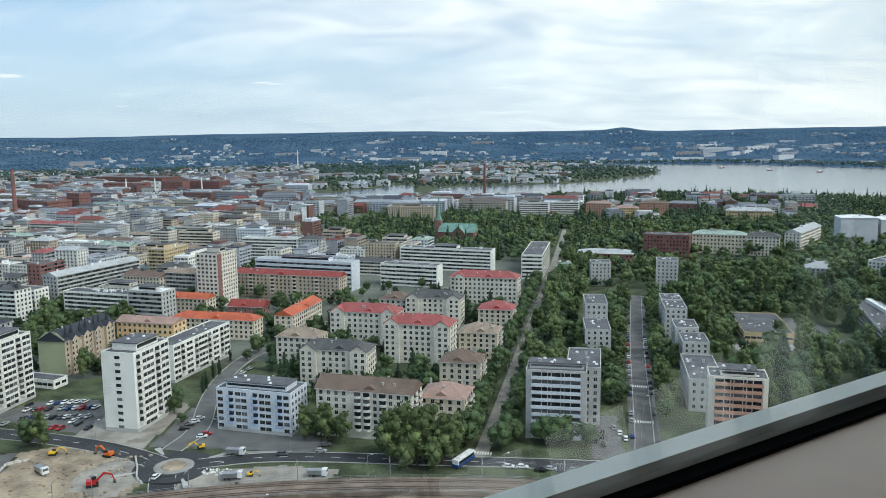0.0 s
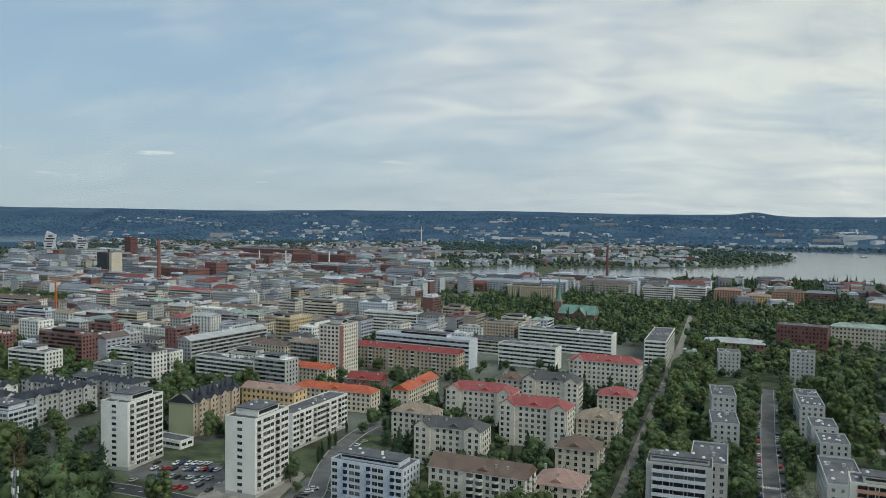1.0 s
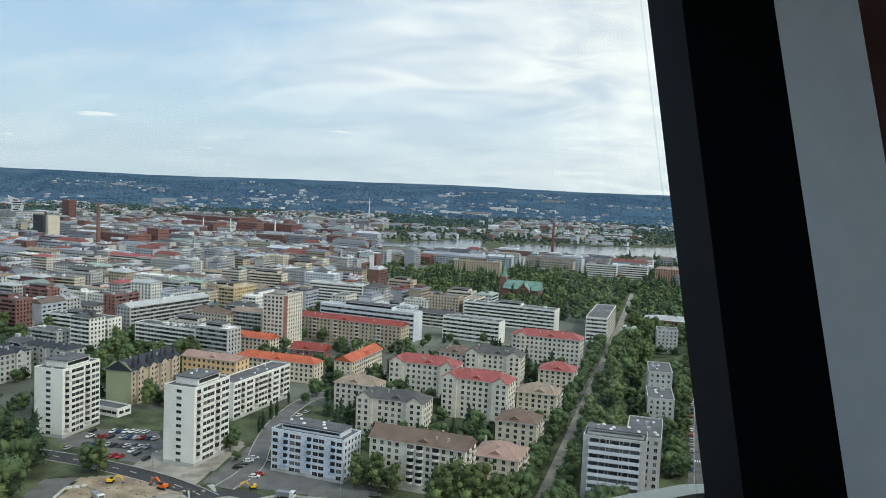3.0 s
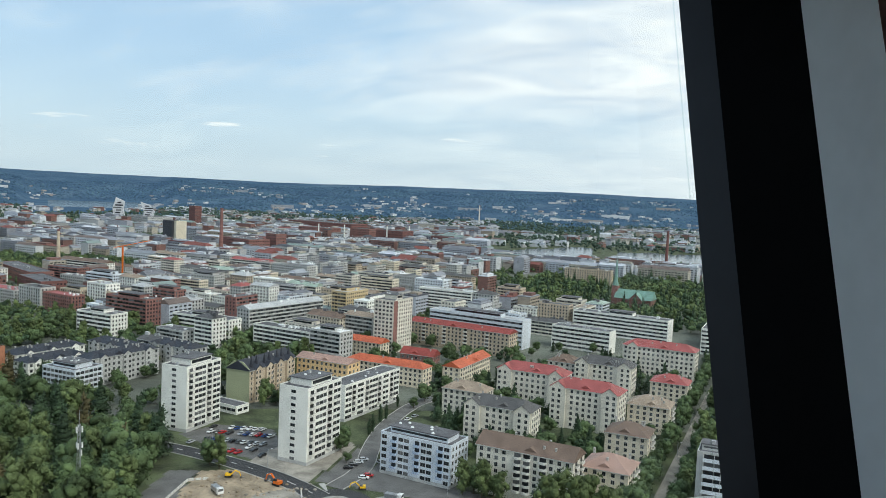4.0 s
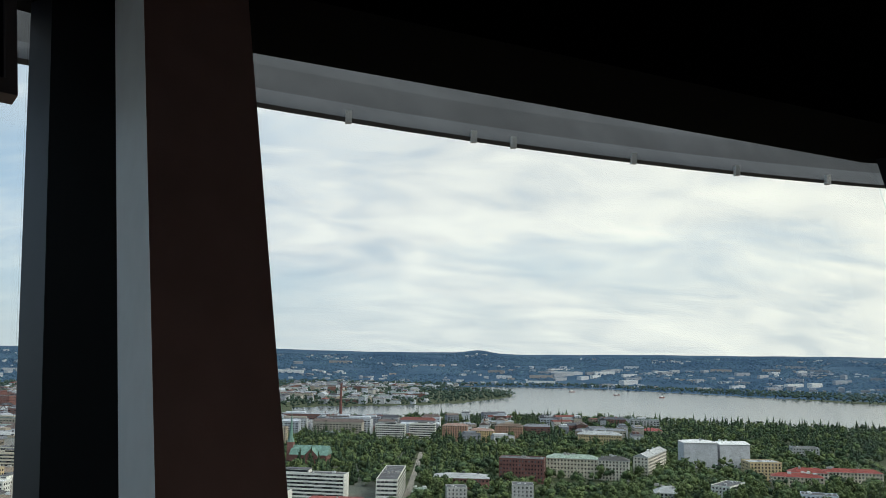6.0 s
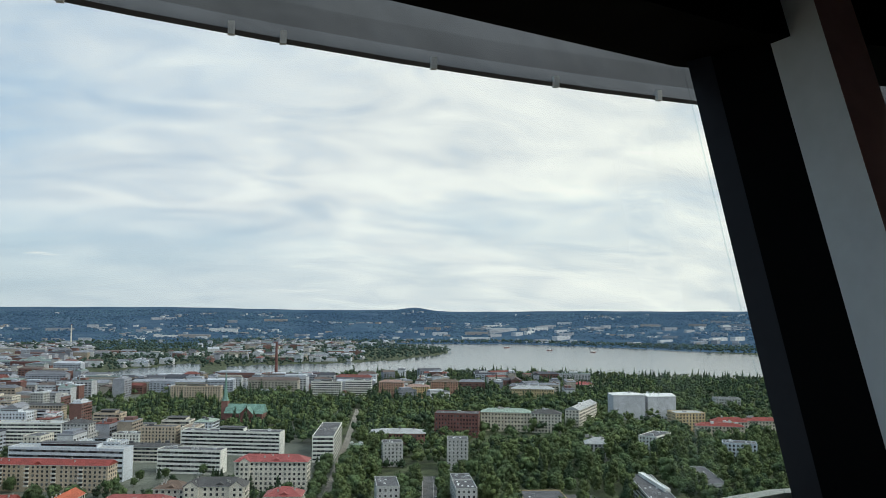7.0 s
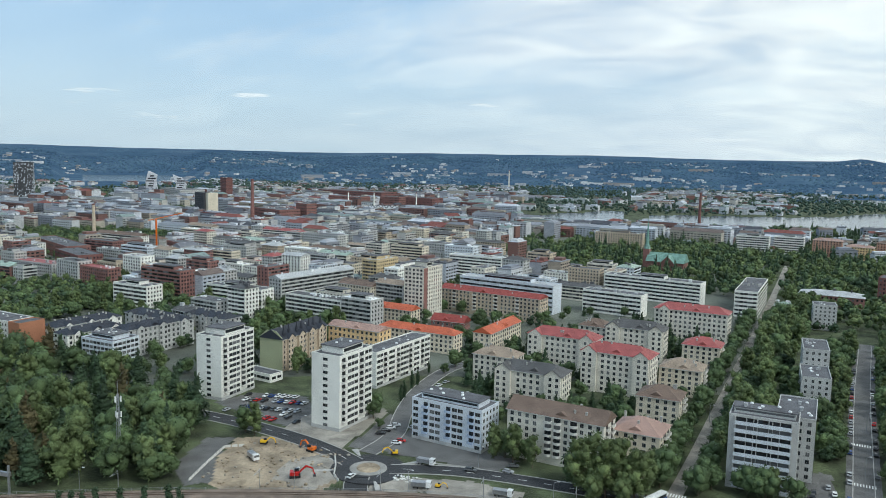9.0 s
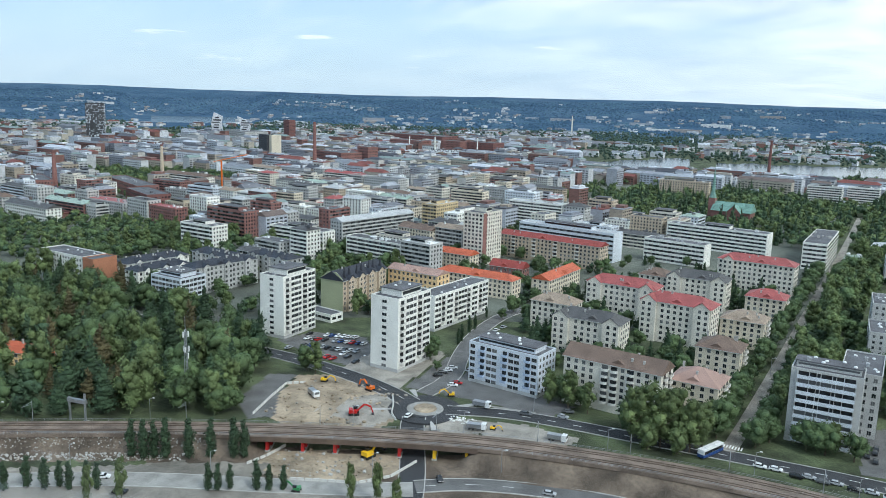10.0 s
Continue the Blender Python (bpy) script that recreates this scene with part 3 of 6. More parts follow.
flat_area("forecourt", [(-152, 308), (-118, 298), (-114, 345), (-118, 352), (-146, 344)], "gravel", "worn brown forecourt round a tower block")
flat_area("forecourt", [(-98, 298), (-52, 293), (-46, 306), (-60, 312), (-98, 334)], "asphalt", "grey asphalt forecourt of an apartment block")
flat_area("building_site", [(-131, 262), (-114, 258), (-108, 268), (-112, 282), (-122, 290), (-132, 280)], "gravel", "grey wet gravel on a building site")
flat_area("school_yard", [(158, 425), (222, 425), (214, 442), (162, 442)], "paving", "pale school yard")
flat_area("school_yard", [(206, 445), (226, 440), (232, 500), (212, 505)], "asphalt", "asphalt school yard")
for _o in (-4.9, 4.9):
    solid("parking_strip", ribbon(SIDE_ST[1:], 2.4, 0.07, offset=_o), ["asphalt"], "asphalt parking strip along a side street", "parking strip", kind="structure")
for _x, _y in dense(SIDE_ST, 5):
    ROADS.append((_x, _y, 5.2))
flat_area("forecourt", [(54, 330), (62, 335), (70, 352), (62, 352)], "asphalt", "narrow asphalt yard")

# ---- roundabout
rab = thing("roundabout", pose(-100, 281, 0), "roundabout with dark asphalt ring and brown middle", "roundabout", kind="structure")
zr = max(ground_z(-100 + 14 * math.cos(a), 281 + 14 * math.sin(a)) for a in np.linspace(0, 6.28, 16))
s = Shape(); s.tube(0, 0, 14.5, 14.5, zr - 3, zr + 0.16, 48)
part("carriageway", s, ["new_asphalt"], rab)
s = Shape(); s.tube(0, 0, 7.2, 7.2, zr, zr + 0.30, 40)
part("apron", s, ["paving"], rab, "pale stone apron ring")
s = Shape(); s.tube(0, 0, 4.6, 4.2, zr + 0.2, zr + 0.75, 32)
part("mound", s, ["dirt"], rab, "brown earth mound")
for k, a in enumerate((35, 125, 205, 300)):
    s = Shape()
    c, sn = math.cos(radians(a)), math.sin(radians(a))
    s.prism([(c * 13 - sn * -0.4, sn * 13 + c * -0.4), (c * 21 - sn * -1.3, sn * 21 + c * -1.3), (c * 21 - sn * 1.3, sn * 21 + c * 1.3), (c * 13 - sn * 0.4, sn * 13 + c * 0.4)], zr, zr + 0.32)
    part("traffic_island", s, ["kerb"], rab, "pale wedge-shaped traffic island")
for k in range(0, 300, 5):
    ROADS.append((-100 + 10 * math.cos(k), 281 + 10 * math.sin(k), 6))


def stripes(x, y, ang, n, length=3.0, gap=1.0, z=0.13):
    c, sn = math.cos(radians(ang)), math.sin(radians(ang))
    s = Shape()
    for i in range(n):
        o = (i - n / 2) * gap
        cx, cy = x + c * o, y + sn * o
        q = []
        for a, b in ((-0.25, -length / 2), (0.25, -length / 2), (0.25, length / 2), (-0.25, length / 2)):
            q.append((cx + c * a - sn * b, cy + sn * a + c * b))
        s.prism(q, ground_z(x, y) + z - 0.05, ground_z(x, y) + z + 0.02)
    return s


solid("zebra_crossing", stripes(82, 321, -12, 9), ["paint"], "white zebra crossing stripes on asphalt", "crossing", kind="structure")
solid("zebra_crossing", stripes(92, 368, -12, 9), ["paint"], "white zebra crossing stripes on asphalt", "crossing", kind="structure")
solid("zebra_crossing", stripes(14, 290, -12, 7), ["paint"], "white zebra crossing stripes on asphalt", "crossing", kind="structure")


def lane_dashes(pts, step=9.0):
    s = Shape()
    P = dense(rounded(pts), 3.0)
    for i in range(2, len(P) - 2, 3):
        (x0, y0), (x1, y1) = P[i], P[i + 1]
        l = math.hypot(x1 - x0, y1 - y0) or 1
        nx, ny = -(y1 - y0) / l * .09, (x1 - x0) / l * .09
        z = max(ground_z(x0, y0), ground_z(x1, y1)) + .2
        s.prism([(x0 - nx, y0 - ny), (x1 - nx, y1 - ny), (x1 + nx, y1 + ny), (x0 + nx, y0 + ny)], z - .1, z + .01)
    return s


for _p in (MAIN_W, MAIN_E, NEAR_RD2):
    solid("lane_marking", lane_dashes(_p), ["paint"], "white dashed centre line on asphalt", "road marking", kind="structure")

# ---- railway
rail_pts = dense(rounded(RAIL), 4)


def rail_strip(w, z0, z1, off=0.0, x0=-900, x1=900):
    s = Shape()
    P = [p for p in rail_pts if x0 <= p[0] <= x1]
    for i, (x, y) in enumerate(P):
        a, b = P[max(0, i - 1)], P[min(len(P) - 1, i + 1)]
        l = math.hypot(b[0] - a[0], b[1] - a[1]) or 1
        nx, ny = -(b[1] - a[1]) / l, (b[0] - a[0]) / l
        for o, z in ((off - w / 2, z1), (off + w / 2, z1), (off - w / 2, z0), (off + w / 2, z0)):
            s.v.append((x + nx * o, y + ny * o, z))
    for i in range(len(P) - 1):
        a, b = 4 * i, 4 * i + 4
        s.f += [(a, b, b + 1, a + 1), (a, a + 2, b + 2, b), (a + 1, b + 1, b + 3, a + 3), (a + 2, a + 3, b + 3, b + 2)]
        s.m += [0] * 4
    s.f += [(0, 1, 3, 2), (len(s.v) - 4, len(s.v) - 2, len(s.v) - 1, len(s.v) - 3)]
    s.m += [0, 0]
    return s


railway = solid("railway", rail_strip(11.5, 0.1, 1.3), ["ballast"], "double railway track on brown ballast", "railway", kind="structure")
part("embankment", rail_strip(11.0, -5.2, 0.12, 0, -900, BRIDGE[0]), ["slope"], railway, "brown earth embankment")
part("embankment", rail_strip(11.0, -5.2, 0.12, 0, BRIDGE[1], 900), ["slope"], railway, "brown earth embankment")
part("bridge_beam", rail_strip(0.4, -0.6, 1.25, -5.85, BRIDGE[0] - 3, BRIDGE[1] + 3), ["rail"], railway, "brown steel bridge beam")
part("bridge_beam", rail_strip(0.4, -0.6, 1.25, 5.85, BRIDGE[0] - 3, BRIDGE[1] + 3), ["rail"], railway, "brown steel bridge beam")
for o in (-3.3, -1.8, 1.8, 3.3):
    part("steel_rail", rail_strip(0.22, 1.3, 1.55, o), ["rail"], railway, "rust-brown steel rail")
for o in (-2.55, 2.55):
    s = Shape()
    for i in range(0, len(rail_pts) - 1):
        (x0, y0), (x1, y1) = rail_pts[i], rail_pts[i + 1]
        l = math.hypot(x1 - x0, y1 - y0)
        tx, ty = (x1 - x0) / l, (y1 - y0) / l
        if not -300 < x0 < 110:
            continue
        for k in range(3):
            cx, cy = x0 + tx * k * l / 3 - ty * o, y0 + ty * k * l / 3 + tx * o
            s.prism([(cx - ty * a + tx * b, cy + tx * a + ty * b) for a, b in ((-1.25, -.14), (1.25, -.14), (1.25, .14), (-1.25, .14))], 1.28, 1.36)
    part("sleepers", s, ["sleeper"], railway, "brown weathered sleepers", kind="stuff")
for o in (-5.6, 5.7):
    s = Shape()
    for i in range(0, len(rail_pts)):
        x, y = rail_pts[i]
        a, b = rail_pts[max(0, i - 1)], rail_pts[min(len(rail_pts) - 1, i + 1)]
        l = math.hypot(b[0] - a[0], b[1] - a[1])
        nx, ny = -(b[1] - a[1]) / l, (b[0] - a[0]) / l
        s.box(x + nx * o - .05, x + nx * o + .05, y + ny * o - .05, y + ny * o + .05, 1.2, 2.3)
        if i + 1 < len(rail_pts):
            s.beam((x + nx * o, y + ny * o, 2.2), (rail_pts[i + 1][0] + nx * o, rail_pts[i + 1][1] + ny * o, 2.2), .04)
            s.beam((x + nx * o, y + ny * o, 1.75), (rail_pts[i + 1][0] + nx * o, rail_pts[i + 1][1] + ny * o, 1.75), .03)
    part("railing", s, ["metal"], railway, "grey steel railing")
for px, colr in ((-143, "enamel_red"), (-131, "enamel_red"), (-120, "enamel_red"), (-98, "enamel_red"), (-86, "enamel_yellow"), (-75, "enamel_yellow")):
    py = rail_y(px)
    pier = thing("bridge_pier", pose(px, py, -5, 0, 0, 14), "painted steel bridge pier " + ("in red" if "red" in colr else "in yellow"), "bridge pier", "piers of the railway bridge")
    s = Shape(); s.box(-.9, .9, -4.6, 4.6, 0, 0.6)
    part("footing", s, ["concrete"], pier)
    for o in (-3.9, 0, 3.9):
        s = Shape(); s.prism([(-.55, o - .7), (.55, o - .7), (.55, o + .7), (-.55, o + .7)], 0.6, 4.6)
        part("column", s, [colr], pier)
    s = Shape(); s.box(-.7, .7, -5, 5, 4.4, 5.05)
    part("cap", s, [colr], pier)
for x in (-225, -175, -129, -88, -52, -20, 12, 40, 68):
    for sgn in (1,):
        p = thing("catenary_mast", pose(x, rail_y(x) + 6.6 * sgn, 0.2), "slim grey overhead-line mast beside railway", "mast", "overhead-line masts")
        s = Shape(); s.tube(0, 0, .16, .10, 0, 8.5, 8)
        part("pole", s, ["metal"], p)
        s = Shape(); s.beam((0, 0, 7.4), (0, -4.5 * sgn, 7.8), .06); s.beam((0, 0, 8.3), (0, -4.5 * sgn, 7.8), .04)
        part("cantilever_arm", s, ["metal"], p)
g = thing("signal_gantry", pose(-209, rail_y(-209) + 8, 0.0), "tall grey steel signal gantry by the railway", "gantry")
for o in (0, -7):
    s = Shape(); s.box(o - .3, o + .3, -.3, .3, 0, 11 if o == 0 else 9)
    part("leg", s, ["metal"], g)
s = Shape(); s.box(-7.6, .6, -.6, .6, 7.2, 8.6); part("crossbeam", s, ["metal"], g)
s = Shape(); s.box(-1.2, 1.2, -1, 1, 0, .5); part("footing", s, ["concrete"], g)

# ================= houses =================
WIN = {}


def window_mesh(w, h, trim, two=True):
    """One window: trim with two dark panes set into it."""
    key = (w, h, trim, two)
    if key not in WIN:
        s = Shape()
        s.box(-w / 2, w / 2, -0.07, 0.10, 0, h, 0)
        k = 2 if two else 1
        for i in range(k):
            a = -w / 2 + 0.05 + i * (w - 0.10) / k
            b = a + (w - 0.10) / k - (0.05 if two else 0)
            s.add([(a, -0.074, 0.06), (b, -0.074, 0.06), (b, -0.074, h - 0.05), (a, -0.074, h - 0.05)], [(0, 1, 2, 3)], 1)
        WIN[key] = s.mesh("window", [trim, "glass"])
    return WIN[key]


BALC = {}


def balcony_mesh(w, deep, wall, roundish):
    key = (w, deep, wall, roundish)
    if key not in BALC:
        s = Shape()
        if roundish:
            P = [(-w / 2, 0.0), (-w / 2, -deep * 0.55), (-w * 0.25, -deep), (w * 0.25, -deep), (w / 2, -deep * 0.55), (w / 2, 0.0)]
        else:
            P = [(-w / 2, 0.0), (-w / 2, -deep), (w / 2, -deep), (w / 2, 0.0)]
        s.prism(P, 0, 0.2, 0)
        for (x0, y0), (x1, y1) in zip(P, P[1:]):
            l = math.hypot(x1 - x0, y1 - y0)
            nx, ny = -(y1 - y0) / l * 0.05, (x1 - x0) / l * 0.05
            s.prism([(x0 - nx, y0 - ny), (x1 - nx, y1 - ny), (x1 + nx, y1 + ny), (x0 + nx, y0 + ny)], 0.2, 1.1, 0)
        s.box(-w / 2 + .25, w / 2 - .25, -0.04, 0.05, 0.25, 2.35, 1)
        BALC[key] = s.mesh("balcony", [wall, "glass"])
    return BALC[key]


STYLE = {"punched": (1.5, 1.65, 3.1), "small": (1.25, 1.5, 2.8), "band": (2.45, 1.6, 2.65), "long": (2.95, 1.5, 3.05), "pair": (2.5, 1.35, 12.0), "grid": (1.9, 1.6, 2.9), "none": None}
VENT = {}


def vent_mesh():
    if not VENT:
        s = Shape(); s.box(-.6, .6, -.5, .5, -0.2, 1.1, 0); s.box(-.7, .7, -.6, .6, 1.1, 1.25, 0)
        VENT["a"] = s.mesh("roof_vent", ["light_roof"])
        s = Shape(); s.tube(0, 0, .75, .55, -0.1, .45, 10)
        VENT["b"] = s.mesh("skylight", ["white_roof"])
        s = Shape(); s.box(-.4, .4, -.32, .32, -1.2, 1.0); s.box(-.46, .46, -.38, .38, 1.0, 1.12)
        VENT["c"] = s.mesh("chimney", ["concrete"])
    return VENT


def house(label, x, y, w, d, ang, h, storeys, wall, roof="flat", roofmat="felt_roof", style=("punched", "punched"), near=True, bays=(), bay_roof="",
          balconies=(), balcony_wall="balcony_wall", roundish=False, attic=None, rise=None, trim="window_trim", name="apartment_block", base_wall="", group="", rng=None, vents=4, cat="apartment building", gallery=""):
    """An apartment house with its foot on the ground. bays: (middle, width) of gabled projections on the front; balconies: (side, middle, width)."""
    rng = rng or random.Random(int(x * 7 + y * 13))
    claim(x, y, w, d, ang)
    top = thing(name, pose(x, y, ground_z(x, y), 0, 0, ang), label, cat, group)
    X, Y = w / 2, d / 2
    s = Shape()
    s.box(-X, X, -Y, Y, -1.0, h, 0)
    for c, bw in bays:
        s.box(c - bw / 2, c + bw / 2, -Y - 1.3, -Y + 0.5, -1.0, h, 0)
        s.add([(c - bw / 2, -Y - 1.3, h), (c + bw / 2, -Y - 1.3, h), (c, -Y - 1.3, h + bw * 0.38), (c - bw / 2, -Y + .5, h), (c + bw / 2, -Y + .5, h), (c, -Y + .5, h + bw * 0.38)],
              [(0, 1, 2), (5, 4, 3), (0, 2, 5, 3), (2, 1, 4, 5)], 0)
    part("wall", s, [wall], top)
    if base_wall:
        s = Shape(); s.box(-X - .06, X + .06, -Y - .06, Y + .06, -1, 1.6)
        part("plinth", s, [base_wall], top)
    # roof
    s = Shape()
    if roof == "flat":
        s.box(-X + .3, X - .3, -Y + .3, Y - .3, h - 0.2, h + 0.06, 0)
        part("roof", s, [roofmat], top)
        s = Shape()
        for a in ((-X - .04, X + .04, -Y - .04, -Y + .3), (-X - .04, X + .04, Y - .3, Y + .04), (-X - .04, -X + .3, -Y + .3, Y - .3), (X - .3, X + .04, -Y + .3, Y - .3)):
            s.box(*a, h - .05, h + 0.55)
        part("parapet", s, [wall], top)
        if attic:
            ax, ay, ah = attic
            s = Shape(); s.box(-X * ax, X * ax, -Y * ay, Y * ay, h, h + ah)
            p = part("attic_storey", s, [wall], top)
            s = Shape(); s.box(-X * ax - .5, X * ax + .5, -Y * ay - .5, Y * ay + .5, h + ah, h + ah + .35)
            part("attic_roof", s, ["felt_roof"], p)
            s = Shape(); s.box(-X * ax + .6, X * ax - .6, -Y * ay - .05, Y * ay + .05, h + .9, h + ah - .6)
            part("attic_window", s, ["glass"], p)
    else:
        o = 0.6
        R = rise if rise else d * 0.30
        in_ = (Y + o) * (1.0 if roof == "hip" else 0.0)
        a, b = X + o, Y + o
        rx = max(0.5, a - in_)
        e = h - 0.1
        s.add([(-a, -b, e), (a, -b, e), (a, b, e), (-a, b, e), (-rx, 0, e + R), (rx, 0, e + R)],
              [(0, 1, 5, 4), (1, 2, 5), (2, 3, 4, 5), (3, 0, 4), (0, 3, 2, 1)], 0)
        part("roof", s, [roofmat], top)
        s = Shape()
        s.box(-a, a, -b - .02, -b + .2, e - .28, e + .02); s.box(-a, a, b - .2, b + .02, e - .28, e + .02)
        part("eaves_board", s, [trim], top)
        if roof == "gable":
            s = Shape()
            for sx in (-1, 1):
                xx = sx * (X - .02)
                s.add([(xx, -Y, h - .1), (xx, Y, h - .1), (xx, 0, h - .1 + R * Y / b), (xx - sx * .4, -Y, h - .1), (xx - sx * .4, Y, h - .1), (xx - sx * .4, 0, h - .1 + R * Y / b)],
                      [(0, 1, 2), (5, 4, 3), (0, 2, 5, 3), (1, 4, 5, 2)], 0)
            part("gable", s, [wall], top)
        for c, bw in bays:
            s = Shape()
            p = bw / 2 + .35
            k = p * 0.76
            s.add([(c - p, -Y - 1.7, h - .1), (c + p, -Y - 1.7, h - .1), (c, -Y - 1.7, h - .1 + k), (c, -Y + k / R * b, h + k)], [(0, 2, 3), (2, 1, 3)], 0)
            s.add([(c - p, -Y - 1.7, h - .3), (c + p, -Y - 1.7, h - .3), (c, -Y - 1.7, h - .3 + k), (c - p, -Y - 1.7, h - .1), (c + p, -Y - 1.7, h - .1), (c, -Y - 1.7, h - .1 + k)],
                  [(0, 3, 5, 2), (2, 5, 4, 1)], 0)
            s.add([(c - p, -Y - 1.7, h - .1), (c - p, -Y + .3, h - .1), (c, -Y + k / R * b, h + k), (c + p, -Y - 1.7, h - .1), (c + p, -Y + .3, h - .1)], [(0, 2, 1), (3, 4, 2)], 0)
            part("bay_roof", s, [bay_roof or roofmat], top)
        if near and vents:
            # a low gabled dormer on the front slope
            s = Shape()
            c = rng.uniform(-.2, .2) * X
            z0 = h + R * .18
            s.add([(c - 2.6, -b * .84, z0), (c + 2.6, -b * .84, z0), (c, -b * .84, z0 + 1.5), (c, -b * .3, z0 + 1.5)], [(0, 1, 2), (0, 2, 3), (2, 1, 3)], 0)
            part("dormer", s, [roofmat], top)
    if not near:
        gear = Shape()
        for i in range(rng.randint(3, 7)):
            u, q, gw, gh = rng.uniform(-.85, .85) * X, rng.uniform(-.4, .4) * Y, rng.uniform(.4, 1.6), rng.uniform(.8, 2.4)
            z = h - .3 if roof == "flat" else h - .3 + R * (1 - abs(q) / b)
            gear.box(u - gw, u + gw, q - gw * .7, q + gw * .7, z, z + gh)
        part("roof_gear", gear, [rng.choice(("light_roof", "concrete", "felt_roof", "white_roof"))], top, "vents and lift housings", kind="stuff")
    if near and vents:
        v = vent_mesh()
        for i in range(vents):
            u, q = rng.uniform(-.8, .8) * X, rng.uniform(-.6, .6) * Y
            if roof == "flat":
                z = h + .06 + (attic[2] + .3 if attic and abs(u) < X * attic[0] and abs(q) < Y * attic[1] else 0)
                ob = part("roof_vent", v[rng.choice("abb")], None, top)
            else:
                z = h - .1 + R * (1 - abs(q) / b)
                ob = part("chimney", v["c"], None, top)
            ob.location = (u, q, z)
    # openings, side by side: front, back, left end, right end
    sh = (h - 0.9) / storeys
    if gallery:
        for f in range(storeys):
            z = 0.9 + f * sh
            g = Shape()
            g.box(-X * .82, X * .82, -Y - 1.1, -Y, z - .12, z + .05, 0)
            g.box(-X * .82, X * .82, -Y - 1.1, -Y - 1.0, z, z + 1.3, 0)
            for e in (-.82, -.27, .27, .82):
                g.box(X * e - .08, X * e + .08, -Y - 1.08, -Y, z, z + sh - .1, 1)
            b_ = part("balcony", g, [gallery, wall], top, "long balcony with solid parapet")
            g = Shape()
            for e in range(5):
                u0 = -X * .8 + e * X * .32
                g.box(u0 + .15, u0 + X * .32 - .15, -Y - .06, -Y + .05, z + .5, z + sh - .45)
            part("balcony_glazing", g, ["glass"], b_)
    rest = Shape()
    inv = (-math.cos(radians(ang)) * x - math.sin(radians(ang)) * y, math.sin(radians(ang)) * x - math.cos(radians(ang)) * y)
    for side, (length, off, turn, st) in enumerate(((w, Y, 0, style[0]), (w, Y, 180, style[0]), (d, X, 270, style[1]), (d, X, 90, style[1]))):
        spec = STYLE[st]
        t = radians(turn)
        out = (math.sin(t), -math.cos(t))
        facing = (out[0] * (inv[0] - out[0] * off) + out[1] * (inv[1] - out[1] * off)) > 0 and near
        taken = [(c - bw / 2 - .2, c + bw / 2 + .2) for sd, c, bw in balconies if sd == side]
        for c, bw in [(c, bw) for sd, c, bw in balconies if sd == side]:
            for f in range(storeys):
                if f == 0 and sh > 2.6:
                    continue
                px, py = c * math.cos(t) + out[0] * off, c * math.sin(t) + out[1] * off
                ob = part("balcony", balcony_mesh(bw, 1.3, balcony_wall, roundish), None, top)
                ob.location, ob.rotation_euler = (px, py, 0.6 + f * sh), (0, 0, t)
        if not spec or (gallery and side == 0):
            continue
        ww, wh, pitch = spec
        wh = min(wh, sh * .62)
        n = max(1, int((length - 1.0) / pitch))
        for i in range(n):
            u = (i - (n - 1) / 2) * (length - 1.0) / n
            if any(a - ww / 2 < u < b + ww / 2 for a, b in taken):
                continue
            extra = 0.0
            if side == 0:
                for c, bw in bays:
                    if abs(u - c) < bw / 2 - ww / 2 - .1:
                        extra = 1.3
                    elif abs(u - c) < bw / 2 + ww / 2 + .1:
                        extra = None
                        break
            if extra is None:
                continue
            for f in range(storeys):
                z = 0.9 + f * sh + (sh - wh) * .35
                px, py = u * math.cos(t) + out[0] * (off + extra), u * math.sin(t) + out[1] * (off + extra)
                if facing:
                    ob = part("window", window_mesh(ww, round(wh, 2), trim), None, top)
                    ob.location, ob.rotation_euler = (px, py, z), (0, 0, t)
                else:
                    cx, sx = math.cos(t) * ww / 2, math.sin(t) * ww / 2
                    ox, oy = out[0] * .06, out[1] * .06
                    q = [(px - cx + ox, py - sx + oy), (px + cx + ox, py + sx + oy), (px + cx - ox, py + sx - oy), (px - cx - ox, py - sx - oy)]
                    rest.prism(q, z, z + wh)
    if rest.v:
        part("glazing", rest, ["glass_row"], top, "dark windows in rows", kind="stuff")
    return top


white_tall = "tall white slab-fronted apartment tower with window bands"
house(white_tall, -130, 329, 25, 15, 76, 33, 11, "white_wall", style=("band", "pair"), attic=(.6, .75, 3.0), balconies=((0, 4, 3.6), (0, -9.5, 3.0)), base_wall="grey_wall", group="white towers", vents=3)
house(white_tall, -201, 352, 25, 15, 80, 31, 11, "white_wall", style=("band", "pair"), attic=(.6, .75, 3.0), balconies=((0, 4, 3.6), (0, -9.5, 3.0)), base_wall="grey_wall", group="white towers", vents=3)
house("long white apartment slab with rows of balconies", -131, 408, 52, 12, 74, 18.5, 6, "white_wall", style=("band", "pair"), balconies=((0, -18, 3.4), (0, -6, 3.4), (0, 6, 3.4), (0, 18, 3.4)), base_wall="grey_wall", vents=5)
house("white and pale blue apartment block with flat roof", -76, 321, 33.5, 15, -16.6, 17.5, 6, "cool_white_wall", style=("band", "small"), attic=(.82, .62, 2.4), balconies=((0, -10, 2.6), (0, 1, 2.6), (0, 12, 2.6)), balcony_wall="blue_panel", base_wall="grey_wall", vents=6)
